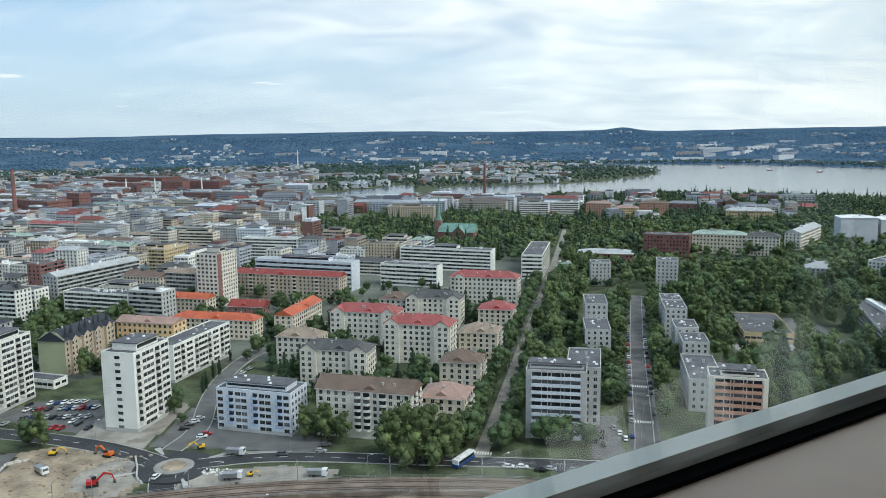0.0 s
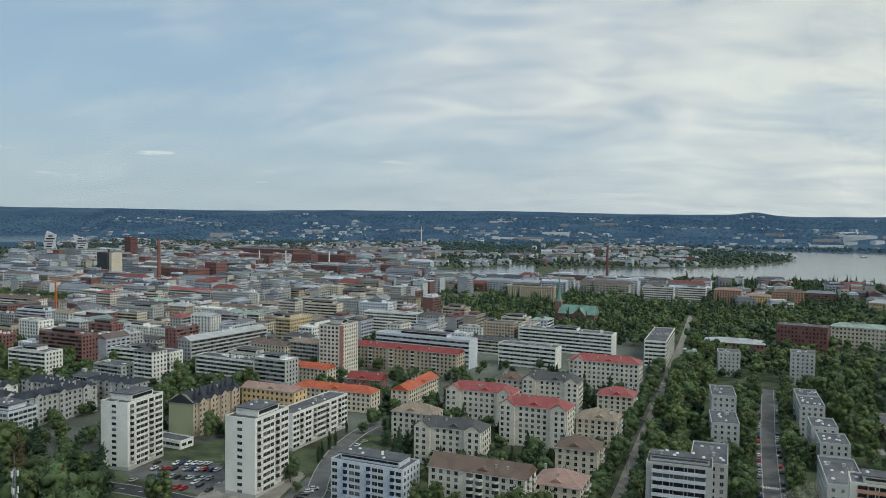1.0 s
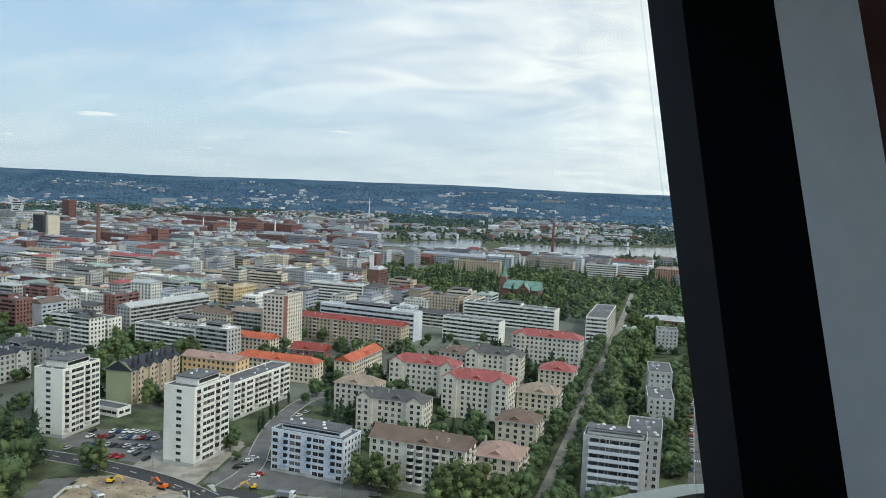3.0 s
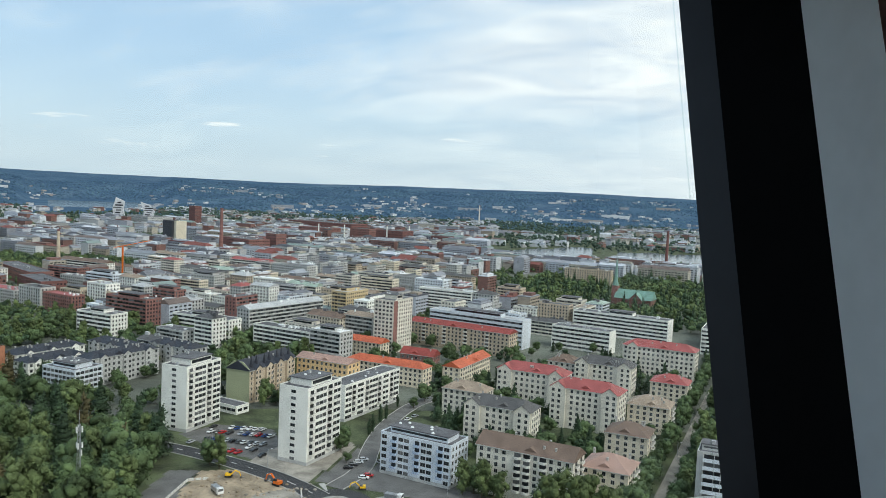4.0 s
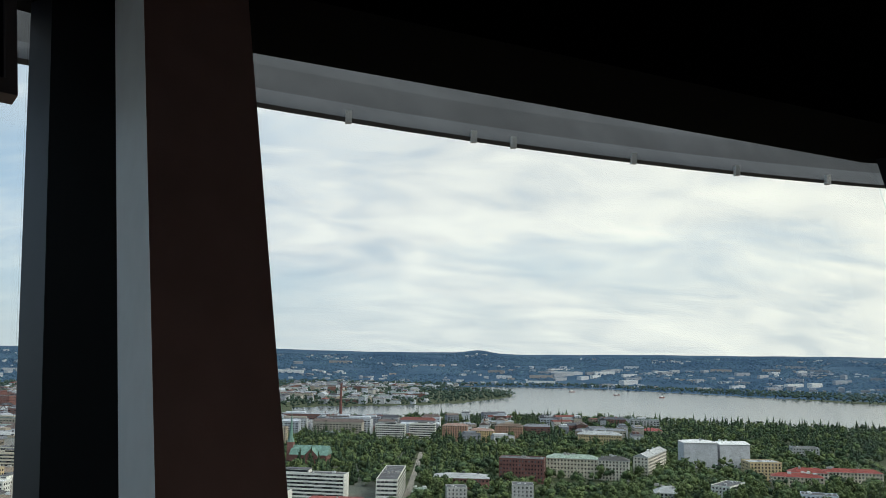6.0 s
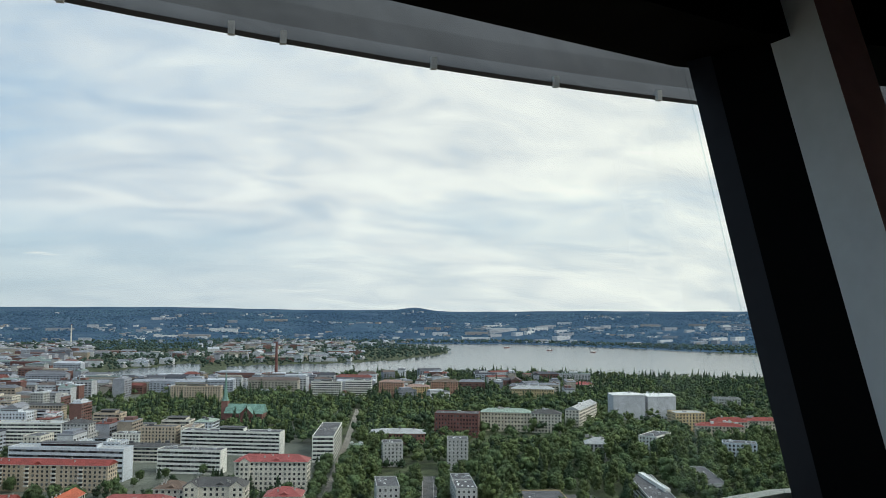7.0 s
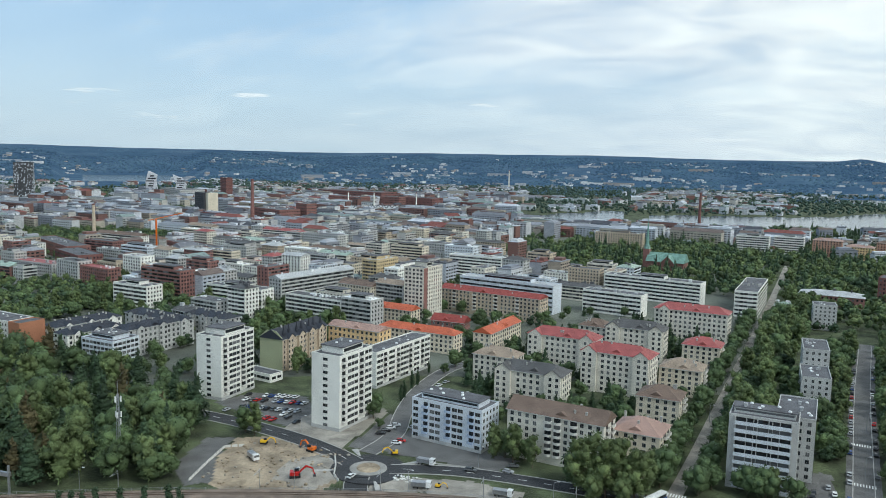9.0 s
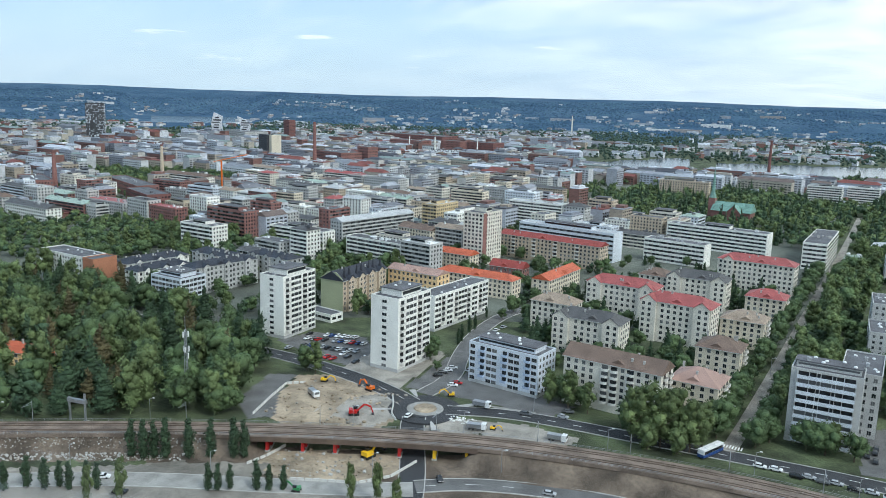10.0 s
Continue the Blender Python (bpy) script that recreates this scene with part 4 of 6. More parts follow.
house("beige apartment house with brown hipped roof and rounded balconies", -31, 313, 40, 14, -15, 19.5, 7, "pale_wall", "gable", "brown_roof", rise=4.2, balconies=((0, -2.5, 3.2), (0, 1.3, 3.2), (0, 8, 3.2), (3, -3, 3.0), (3, 3, 3.0)), roundish=True)
house("cream house with faded pink tin roof", 0, 320, 19, 17, -14, 14.5, 5, "cream_wall", "hip", "pink_roof", rise=4.6, balconies=((3, 0, 3.2), (3, 5, 3.0)), roundish=True)
gabled = "pale rendered apartment house with gabled bays and "
house(gabled + "dark grey roof", -52, 380, 34, 14, -12, 18, 6, "pale_wall", "hip", "slate_roof", rise=4, bays=((-12.6, 8), (12.6, 8)))
house("pale house with brown roof behind a gabled block", -76, 417, 24, 13, -12, 15, 5, "pale_wall", "hip", "tan_roof", rise=4)
house(gabled + "bright red roof", -13, 418, 36, 15, -15, 21, 7, "pale_wall", "hip", "red_roof", rise=4.4, bays=((-13.5, 8), (13.5, 8)))
house(gabled + "red roof", -45, 455, 40, 14, -13, 19.5, 6, "pale_wall", "hip", "red_roof", rise=4.2, bays=((-15, 8), (15, 8)))
house(gabled + "slate-grey roof", -6, 497, 35, 14, -12, 18.5, 6, "pale_wall", "hip", "slate_roof", rise=4.2, bays=((-12.8, 8), (12.8, 8)))
house("cream apartment house with long red hipped roof", 29, 562, 48, 15, -14, 19.5, 6, "pale_wall", "hip", "red_roof", rise=4, bays=((-17, 7),))
house("small cream house with red hipped roof and dormer", 32, 484, 21, 16, -12, 14, 5, "cream_wall", "hip", "red_roof", rise=4.2, balconies=((3, 0, 3.0),), roundish=True)
house("cream house with brown gabled roof by the avenue", 19, 427, 21, 16, -12, 14, 5, "cream_wall", "hip", "tan_roof", rise=4.2, balconies=((3, 0, 3.0), (3, 4.5, 3.0)), roundish=True)
house("cream house with brown hipped roof and corner balconies", 8, 370, 19, 16, -12, 14.5, 5, "cream_wall", "hip", "brown_roof", rise=4.4, balconies=((3, 0, 3.0), (3, 4.5, 3.0)), roundish=True)
house("pale house with grey-brown roof among trees", -31, 512, 19, 15, -15, 15, 5, "pale_wall", "hip", "brown_roof", rise=4)
house("small house with brown hipped roof behind trees", -84, 352, 17, 13, -15, 8, 2, "pale_wall", "hip", "tan_roof", rise=4)
house("grey concrete apartment block with ribbon balconies", 44, 310, 23.5, 14, -11, 27.5, 9, "grey_wall", style=("long", "small"), attic=(.9, .45, 2.2), base_wall="grey_wall", gallery="cool_white_wall", vents=6)
house("grey flat-roofed wing beside a concrete block", 59, 334, 14, 30, -11, 24, 8, "grey_wall", style=("punched", "punched"), vents=7)
flat_grey = "grey rendered point block with flat felt roof"
for X0, Y0, W0, D0, A0, H0 in ((83, 432, 13.5, 27, -7, 15), (90, 474, 13, 28, -7, 20), (135, 466, 12.5, 24, -10, 18), (139, 488, 12, 18, -10, 18), (129, 424, 12, 20, -10, 16.5), (127, 402, 13, 20, -10, 14.5), (115, 352, 14.5, 40, -11, 14)):
    house(flat_grey, X0, Y0, W0, D0, A0, H0, int(H0 / 2.9), "grey_wall", style=("small", "small"), group="grey point blocks", vents=7)
house("red brick and white apartment block with ribbon balconies", 113, 303, 21.5, 13, -15, 26, 9, "pale_wall", style=("long", "small"), attic=(.6, .6, 2.4), gallery="brick_band", vents=5)
house("grey point tower beside an avenue", 123, 628, 15.5, 15, -6, 18, 6, "grey_wall", style=("small", "small"), vents=3)
house("grey point tower among trees", 169, 604, 16, 15, -14, 23, 8, "grey_wall", style=("small", "none"), vents=3)
white_slab = "long white office slab with dark ribbon windows"
house(white_slab, -26, 632, 48, 13, -20, 17, 5, "white_wall", style=("long", "none"), near=False)
house(white_slab, 3, 705, 84, 14, -20, 19, 6, "white_wall", style=("long", "none"), near=False, attic=(.25, .6, 3))
house("white slab block end-on to the avenue", 80, 690, 17, 80, -12, 20, 6, "white_wall", style=("long", "band"), near=False)
house("dark red brick block with flat roof", 213, 762, 42, 22, -22, 22, 6, "dark_brick_wall", style=("small", "small"), near=False)
house("long cream house with pale green tin roof", 270, 784, 50, 15, -22, 19, 5, "cream_wall", "hip", "green_roof", style=("punched", "punched"), near=False, rise=3.5)
house("white house with dark slate roof", 306, 766, 30, 15, -22, 19, 6, "pale_wall", "hip", "slate_roof", near=False, rise=3.5)
house("long white wing with pale grey roof", 362, 806, 78, 15, 52, 20, 6, "pale_wall", "gable", "light_roof", near=False, rise=3.5)
house("building wrapped in grey scaffold sheeting with white roof", 436, 848, 36, 26, -12, 27, 7, "scaffold_wrap", "hip", "white_roof", style=("none", "none"), near=False, rise=2.5)
house("building wrapped in grey scaffold sheeting with red and white roof", 474, 846, 34, 24, -4, 25, 7, "scaffold_wrap", "gable", "white_roof", style=("none", "none"), near=False, rise=2.5)
house("yellow apartment block with pale roof", 450, 745, 31, 22, -9, 19, 6, "ochre_wall", "flat", "light_roof", near=False)
house("red-roofed white house among trees", 484, 722, 34, 14, -20, 12, 4, "pale_wall", "hip", "dark_red_roof", near=False, rise=4)
house("low school building with wide flat felt roof", 188, 470, 27, 52, -11, 5.5, 1, "ochre_wall", style=("long", "long"), name="school", cat="school", vents=9)
house("long low flat-roofed building stepping down a slope", 252, 446, 16, 130, -17, 9.5, 3, "grey_wall", style=("band", "band"), vents=12)
house("white roof lantern along a long low building", 267, 482, 3.4, 52, -10, 11.2, 3, "white_wall", style=("none", "none"), roofmat="white_roof", vents=0)
house("low grey-roofed terrace among trees", 318, 505, 16, 60, -18, 8, 2, "grey_wall", style=("band", "band"), vents=4)
house("small grey house among trees", 290, 615, 20, 15, -20, 14, 5, "grey_wall", "hip", "light_roof", near=False)
house("white block with flat roof among trees", 356, 640, 34, 16, 40, 15, 5, "white_wall", style=("band", "small"), near=False)
house("pale blue-green block among trees", 398, 580, 26, 15, -30, 16, 5, "cool_white_wall", near=False)
house("tall white apartment tower with a red brick stripe", -162, 568, 26, 17, 74, 38, 13, "pale_wall", style=("small", "grid"), attic=(.3, .6, 3.2), vents=3)
s = Shape(); s.box(-2.4, 2.4, -8.64, -8.3, 0, 38)
part("brick_stripe", s, ["brick_wall"], bpy.data.objects[[o.name for o in bpy.data.objects if o.name.startswith("apartment_block") and not o.parent][-1]], "dark red brick stripe").location = (-10.5, 0, 0)
house("long ochre apartment house with dark red roof", -114, 592, 84, 14, -17, 17.5, 6, "beige_wall", "gable", "dark_red_roof", rise=3, balconies=((0, -30, 3), (0, -12, 3), (0, 6, 3), (0, 24, 3)))
house("white office block with pale blue windows and flat roof", -108, 628, 84, 15, -19, 22, 6, "cool_white_wall", style=("long", "none"), roofmat="light_roof", near=False, attic=(.5, .5, 3))
house("pale green house with bright orange roof", -178, 540, 42, 12, -15, 11.5, 4, "cream_wall", "gable", "orange_roof", rise=3.2)
house("long cream house with bright orange roof", -137, 474, 54, 12, -13, 12, 4, "cream_wall", "hip", "orange_roof", rise=3.2)
house("cream house with orange roof running away from the street", -92, 498, 46, 12, 76, 12, 4, "cream_wall", "gable", "orange_roof", rise=3.4)
house("brick house with dark red gabled roof", -130, 526, 24, 12, -10, 8, 2, "brick_wall", "gable", "dark_red_roof", rise=4)
mh = house("cream town house with green end wall and jagged black mansard roof", -195, 418, 44, 15, 80, 18, 6, "beige_wall", "gable", "dark_mansard", style=("small", "none"), rise=5.0, bays=((-15, 6), (-5, 6), (5, 6), (15, 6)), bay_roof="dark_mansard")
s = Shape(); s.prism([(-22.12, -7.5), (-21.9, -7.5), (-21.9, 7.5), (-22.12, 7.5)], -1, 18.6); s.add([(-22.12, -7.5, 18.6), (-22.12, 7.5, 18.6), (-22.12, 3, 22.4), (-22.12, -3, 22.4), (-21.7, -7.5, 18.6), (-21.7, 7.5, 18.6), (-21.7, 3, 22.4), (-21.7, -3, 22.4)], [(0, 3, 2, 1), (4, 5, 6, 7), (0, 4, 7, 3), (3, 7, 6, 2), (2, 6, 5, 1)])
part("end_wall", s, ["green_wall"], mh, "plain green fire wall")
for _i in range(7):
    s = Shape(); s.tube(-18 + _i * 6, -5.5 + (_i % 2), 1.1, .1, 19.5, 25.0, 6)
    part("turret_roof", s, ["dark_mansard"], mh)
house("peach town house with brick-red roof", -166, 446, 36, 13, -14, 17, 5, "peach_wall", "gable", "pink_roof", rise=2.5)
house("white apartment house with dark roof and brick gable", -372, 388, 44, 16, -14, 20, 6, "white_wall", style=("small", "none"))
house("orange brick end of a town house", -345, 381, 10, 16, -14, 20, 6, "orange_brick_wall", style=("none", "none"), vents=0)
dark_m = "black-roofed modern town house with white bays"
for X0, Y0, W0, A0 in ((-330, 410, 44, 73), (-312, 392, 36, 73), (-286, 418, 46, 70), (-300, 440, 44, -16), (-268, 452, 36, -16)):
    house(dark_m, X0, Y0, W0, 13, A0, 16, 5, "grey_wall" if X0 > -310 else "white_wall", "hip", "dark_mansard", rise=3, bays=((-W0 * .33, 5), (0, 5), (W0 * .33, 5)), vents=12, group="dark-roofed town houses")
house("white block with pale blue bands and flat roof", -284, 374, 24, 18, -12, 17, 6, "cool_white_wall", style=("band", "band"), attic=(.7, .6, 2.6), balcony_wall="blue_panel", vents=6)
house("low flat-roofed pavilion by a car park", -196, 381, 20, 9, -18, 4, 1, "white_wall", style=("long", "long"), name="pavilion", cat="pavilion", vents=1)
house("terracotta-roofed villa half hidden by trees", -287, 262, 16, 11, 10, 6, 2, "peach_wall", "hip", "orange_roof", rise=3.5, name="villa", cat="house")
house("terracotta-roofed villa half hidden by trees", -262, 258, 12, 10, 0, 6, 2, "peach_wall", "hip", "orange_roof", rise=3.5, name="villa", cat="house")

house("ochre institution with pale blue-green roof", 392, 1030, 56, 18, -20, 17, 4, "ochre_wall", "hip", "light_roof", near=False, rise=4)
house("red-roofed villa in woods", 300, 1130, 24, 14, -20, 9, 3, "brick_wall", "hip", "red_roof", near=False, rise=4, name="villa", cat="house")
house("red-roofed villa at the edge of woods", 520, 1150, 28, 14, -20, 10, 3, "pale_wall", "hip", "red_roof", near=False, rise=4, name="villa", cat="house")
house("low grey hall with wide pale roof beside the avenue", 150, 740, 50, 24, -14, 9, 2, "brick_wall", "hip", "light_roof", near=False, rise=3, name="hall", cat="hall")
house("small pavilion with green roof", 105, 690, 14, 12, -14, 5, 1, "pale_wall", "hip", "green_roof", near=False, rise=3, name="pavilion", cat="pavilion")
house("grey block with flat roof beyond woods", 600, 900, 30, 18, -20, 14, 4, "grey_wall", near=False)

# ---- church
ch = thing("church", pose(8, 885, 0, 0, 0, -18), "red brick church with green copper roofs and spire", "church")
claim(8, 885, 52, 30, -18)
s = Shape(); s.box(-11, 28, -9, 9, -1, 12); part("nave", s, ["brick_wall"], ch)
s = Shape(); s.add([(-12, -10, 12), (29, -10, 12), (29, 10, 12), (-12, 10, 12), (-12, 0, 21), (29, 0, 21)], [(0, 1, 5, 4), (1, 2, 5), (2, 3, 4, 5), (3, 0, 4), (3, 2, 1, 0)]); part("roof", s, ["copper"], ch, "green copper roof")
s = Shape(); s.box(6, 20, -15, 15, -1, 12); s.add([(6, -15, 12), (20, -15, 12), (13, -15, 19), (6, 15, 12), (20, 15, 12), (13, 15, 19)], [(0, 1, 2), (5, 4, 3), (0, 2, 5, 3), (2, 1, 4, 5)]); part("transept", s, ["brick_wall"], ch)
s = Shape(); s.add([(5.4, -15.6, 11.7), (20.6, -15.6, 11.7), (13, -15.6, 19.4), (5.4, 15.6, 11.7), (20.6, 15.6, 11.7), (13, 15.6, 19.4)], [(0, 2, 5, 3), (2, 1, 4, 5)]); part("transept_roof", s, ["copper"], ch)
s = Shape(); s.box(-17, -10.5, -3.4, 3.4, -1, 24); part("tower", s, ["brick_wall"], ch)
s = Shape(); s.tube(-13.8, 0, 4.0, 2.2, 24, 29, 8); s.tube(-13.8, 0, 2.2, 0.08, 29, 57, 8); part("spire", s, ["copper"], ch, "slender green copper spire")


# ---- tall chimneys and masts
def chimney_stack(label, x, y, h, r, brick="brick_wall"):
    c = thing("chimney_stack", pose(x, y, 0), label, "chimney", "tall chimneys")
    claim(x, y, 6, 6, 0)
    s = Shape(); s.box(-r * 1.5, r * 1.5, -r * 1.5, r * 1.5, -1, 4); part("base", s, [brick], c)
    s = Shape(); s.tube(0, 0, r, r * .62, 4, h - 2, 14); part("shaft", s, [brick], c)
    s = Shape(); s.tube(0, 0, r * .75, r * .75, h - 2, h, 14); part("rim", s, ["dark_brick_wall"], c)


chimney_stack("tall tapering red brick factory chimney", 77, 1488, 62, 2.9, "dark_brick_wall")
chimney_stack("red brick factory chimney above mill roofs", -706, 715, 48, 3.0)
chimney_stack("weathered brick chimney among trees", -706, 900, 47, 2.7, "beige_wall")
chimney_stack("dark red brick factory chimney", -612, 1152, 75, 3.4)
chimney_stack("slim white floodlight pylon of a stadium", -433, 1614, 42, 1.7, "white_wall")
chimney_stack("slim white floodlight pylon of a stadium", -467, 1567, 42, 1.7, "white_wall")
chimney_stack("slim white floodlight pylon of a stadium", -547, 1537, 42, 1.7, "white_wall")
chimney_stack("slim white floodlight pylon of a stadium", -594, 1517, 42, 1.7, "white_wall")
chimney_stack("tall pale chimney far off beyond the lake", -481, 2700, 70, 2.6, "pale_wall")

# ---- landmarks of the inner town
RB_TOWER = random.Random(21)
hotel = house("tall dark hotel tower with patterned facade", -1326, 1468, 38, 24, 34, 84, 22, "black_wall", style=("none", "none"), near=False, name="tower_block", cat="tower")
s = Shape()
for _i in range(22):
    for _j in range(13):
        if RB_TOWER.random() < .5:
            u = -18.6 + _j * 2.9 + RB_TOWER.uniform(0, .8)
            s.box(u, u + RB_TOWER.uniform(1.0, 1.9), -12.3, -11.8, 4 + _i * 3.6, 4 + _i * 3.6 + RB_TOWER.uniform(1.4, 3.2))
        if _j < 8 and RB_TOWER.random() < .5:
            u = -11.5 + _j * 2.9
            s.box(18.8, 19.3, u, u + RB_TOWER.uniform(1.0, 1.9), 4 + _i * 3.6, 4 + _i * 3.6 + RB_TOWER.uniform(1.4, 3.2))
part("facade_panels", s, ["cool_white_wall"], hotel, "scattered white facade panels", kind="stuff")
house("dark office slab with narrow windows", -754, 1246, 36, 18, -35, 46, 13, "black_wall", style=("small", "none"), near=False, name="office_block", cat="office building")
house("pale end wall of an office slab", -733, 1236, 10, 18, -35, 46, 13, "cream_wall", style=("none", "none"), near=False, name="office_block", cat="office building")
house("dark brick residential tower in town", -1021, 1789, 27, 18, -30, 52, 15, "dark_brick_wall", style=("small", "small"), near=False, name="tower_block", cat="tower")
for X0, lean, H0 in ((-1172, -7, 66), (-1120, 8, 58)):
    ar = thing("arena_tower", pose(X0, 1713 + (X0 + 1172) * .4, 0, 0, 0, 30), "angular grey and white glazed arena tower", "tower", "arena towers")
    s = Shape()
    s.add([(-12, -10, -1), (12, -10, -1), (12, 10, -1), (-12, 10, -1), (-12 + lean, -10, H0 * .6), (12 + lean, -10, H0 * .6), (12 + lean, 10, H0 * .6), (-12 + lean, 10, H0 * .6),
           (-12, -10, H0), (8, -10, H0 * .86), (8, 10, H0 * .86), (-12, 10, H0)],
          [(0, 1, 5, 4), (1, 2, 6, 5), (2, 3, 7, 6), (3, 0, 4, 7), (4, 5, 9, 8), (5, 6, 10, 9), (6, 7, 11, 10), (7, 4, 8, 11), (8, 9, 10, 11)])
    part("facade", s, ["scaffold_wrap"], ar)
    s = Shape()
    for i in range(9):
        z = 5 + i * H0 * .09
        k = lean * min(1, z / (H0 * .6)) if z < H0 * .6 else lean * (1 - (z - H0 * .6) / (H0 * .4))
        s.box(-11 + k + 3 * (i % 3), 4 + k + 2 * (i % 4), -10.3, -9, z, z + H0 * .05)
    part("glazing", s, ["glass_row"], ar, kind="stuff")
house("grey patterned arena podium", -1110, 1735, 120, 60, -34, 24, 5, "grey_wall", style=("small", "small"), near=False, name="arena", cat="arena")
for X0, Y0, W0, D0, A0, H0, MT in ((-684, 1837, 165, 60, -20, 28, "dark_brick_wall"), (-460, 1600, 66, 40, -18, 30, "dark_brick_wall"), (-540, 1640, 50, 30, -18, 28, "brick_wall"), (-600, 1212, 76, 40, -30, 26, "brick_wall"),
                                   (-560, 1240, 30, 20, -30, 34, "brick_wall"), (-640, 1640, 90, 34, -20, 26, "brick_wall"), (-800, 1900, 110, 40, -24, 26, "dark_brick_wall"), (-350, 1560, 40, 24, -18, 26, "dark_brick_wall"),
                                   (-740, 720, 70, 26, -35, 16, "brick_wall"), (-640, 760, 120, 24, -33, 15, "brick_wall"), (-560, 690, 70, 24, -33, 15, "dark_brick_wall"), (-500, 800, 80, 20, -30, 15, "brick_wall")):
    house("large red brick mill with rows of windows", X0, Y0, W0, D0, A0, H0, max(3, int(H0 / 4.6)), MT, "flat", "felt_roof", style=("punched", "punched"), near=False, name="brick_mill", cat="factory", group="brick mills")
stadium = thing("stadium", pose(-510, 1500, 0, 0, 0, 33), "low green-grey stadium stand with dark zigzag roof trusses", "stadium")
claim(-510, 1500, 150, 34, 33)
s = Shape(); s.box(-72, 72, -14, 12, -1, 11); part("stand", s, ["grey_wall"], stadium)
s = Shape(); s.add([(-74, -16, 12), (74, -16, 12), (74, 12, 16), (-74, 12, 16), (-74, -16, 13), (74, -16, 13), (74, 12, 17), (-74, 12, 17)], [(0, 3, 2, 1), (4, 5, 6, 7), (0, 1, 5, 4), (1, 2, 6, 5), (2, 3, 7, 6), (3, 0, 4, 7)]); part("roof", s, ["light_roof"], stadium)
for _i in range(12):
    s = Shape(); s.beam((-66 + _i * 11, -8, 13), (-60.5 + _i * 11, -8, 20), .6); s.beam((-60.5 + _i * 11, -8, 20), (-55 + _i * 11, -8, 13), .6); part("roof_truss", s, ["black_wall"], stadium)
for _i in range(24):
    s = Shape(); s.box(-70 + _i * 6, -66 + _i * 6, -14.2, -13.8, 2, 9); part("stand_opening", s, ["glass"], stadium)
# named blocks of the middle distance
for lab, X0, Y0, W0, D0, A0, H0, WL, RF, RM, ST in (
        ("long grey apartment row with stepped roofs", -268, 609, 82, 14, 68, 21, "grey_wall", "gable", "light_roof", "band"),
        ("tall yellow house with pale roof", -238, 690, 16, 34, -16, 25, "ochre_wall", "flat", "light_roof", "band"),
        ("white slab with pale flat roof", -212, 690, 14, 56, -14, 20, "white_wall", "flat", "white_roof", "band"),
        ("white stepped apartment block with balconies", -372, 522, 36, 15, -14, 19, "white_wall", "flat", "felt_roof", "band"),
        ("long white apartment block with brick-red stair heads", -306, 556, 56, 14, -14, 16, "white_wall", "flat", "felt_roof", "long"),
        ("white apartment block above park trees", 124, 1096, 40, 14, -14, 24, "white_wall", "flat", "felt_roof", "band"),
        ("stepped white apartment block above park trees", 172, 1128, 36, 14, -14, 22, "white_wall", "flat", "light_roof", "band"),
        ("terracotta apartment house among trees", 216, 1116, 34, 15, -18, 21, "brick_band", "hip", "pink_roof", "punched"),
        ("peach apartment house among trees", 250, 1098, 32, 14, -18, 16, "peach_wall", "hip", "pink_roof", "punched"),
        ("terracotta apartment house with stepped gable", 294, 1122, 38, 15, -18, 20, "brick_band", "hip", "brown_roof", "punched"),
        ("long beige apartment house facing a park", -42, 1082, 62, 14, -10, 22, "beige_wall", "flat", "felt_roof", "punched"),
        ("low red-roofed apartment house along a street", 452, 690, 44, 13, -24, 13, "cream_wall", "hip", "dark_red_roof", "punched"),
        ("long cream house with dark red roof", 524, 712, 52, 13, -20, 13, "cream_wall", "hip", "dark_red_roof", "punched"),
        ("cream corner house with red roof", 580, 690, 34, 13, 40, 13, "cream_wall", "hip", "red_roof", "punched")):
    house(lab, X0, Y0, W0, D0, A0, H0, int(H0 / 3), WL, RF, RM, style=(ST, "small"), near=False, rise=3.0, attic=(.4, .6, 2.8) if RF == "flat" else None)
crane = thing("tower_crane", pose(-547, 803, 0), "orange tower crane over a building site", "crane")
s = Shape(); s.box(-.7, .7, -.7, .7, 0, 40); part("crane_mast", s, ["enamel_orange"], crane)
s = Shape(); s.beam((-10, -6, 38), (24, 16, 47), .4); part("jib", s, ["enamel_orange"], crane)
s = Shape(); s.box(-11, -7, -7, -4, 36, 39); part("counterweight", s, ["concrete"], crane)

# ---- the blocks of the town
TOWN = random.Random(11)
GRID = -16.0
gc, gs = math.cos(radians(GRID)), math.sin(radians(GRID))
PARKS = [(-40, 900, 105), (-70, 985, 95), (-95, 1090, 70), (25, 830, 60), (-20, 1020, 80), (60, 930, 90), (120, 900, 80), (-700, 860, 75), (-640, 905, 60), (-760, 900, 60), (-470, 520, 70), (-520, 480, 75), (-420, 470, 40)]
WALLS = ["white_wall", "grey_wall", "pale_wall", "brick_wall", "grey_wall", "cool_white_wall", "cream_wall", "white_wall", "grey_wall", "pale_wall", "white_wall", "beige_wall", "cool_white_wall", "grey_wall"]
ROOFS = ["felt_roof", "slate_roof", "light_roof", "felt_roof", "light_roof", "slate_roof", "red_roof", "green_roof", "brown_roof", "white_roof", "felt_roof", "tan_roof"]
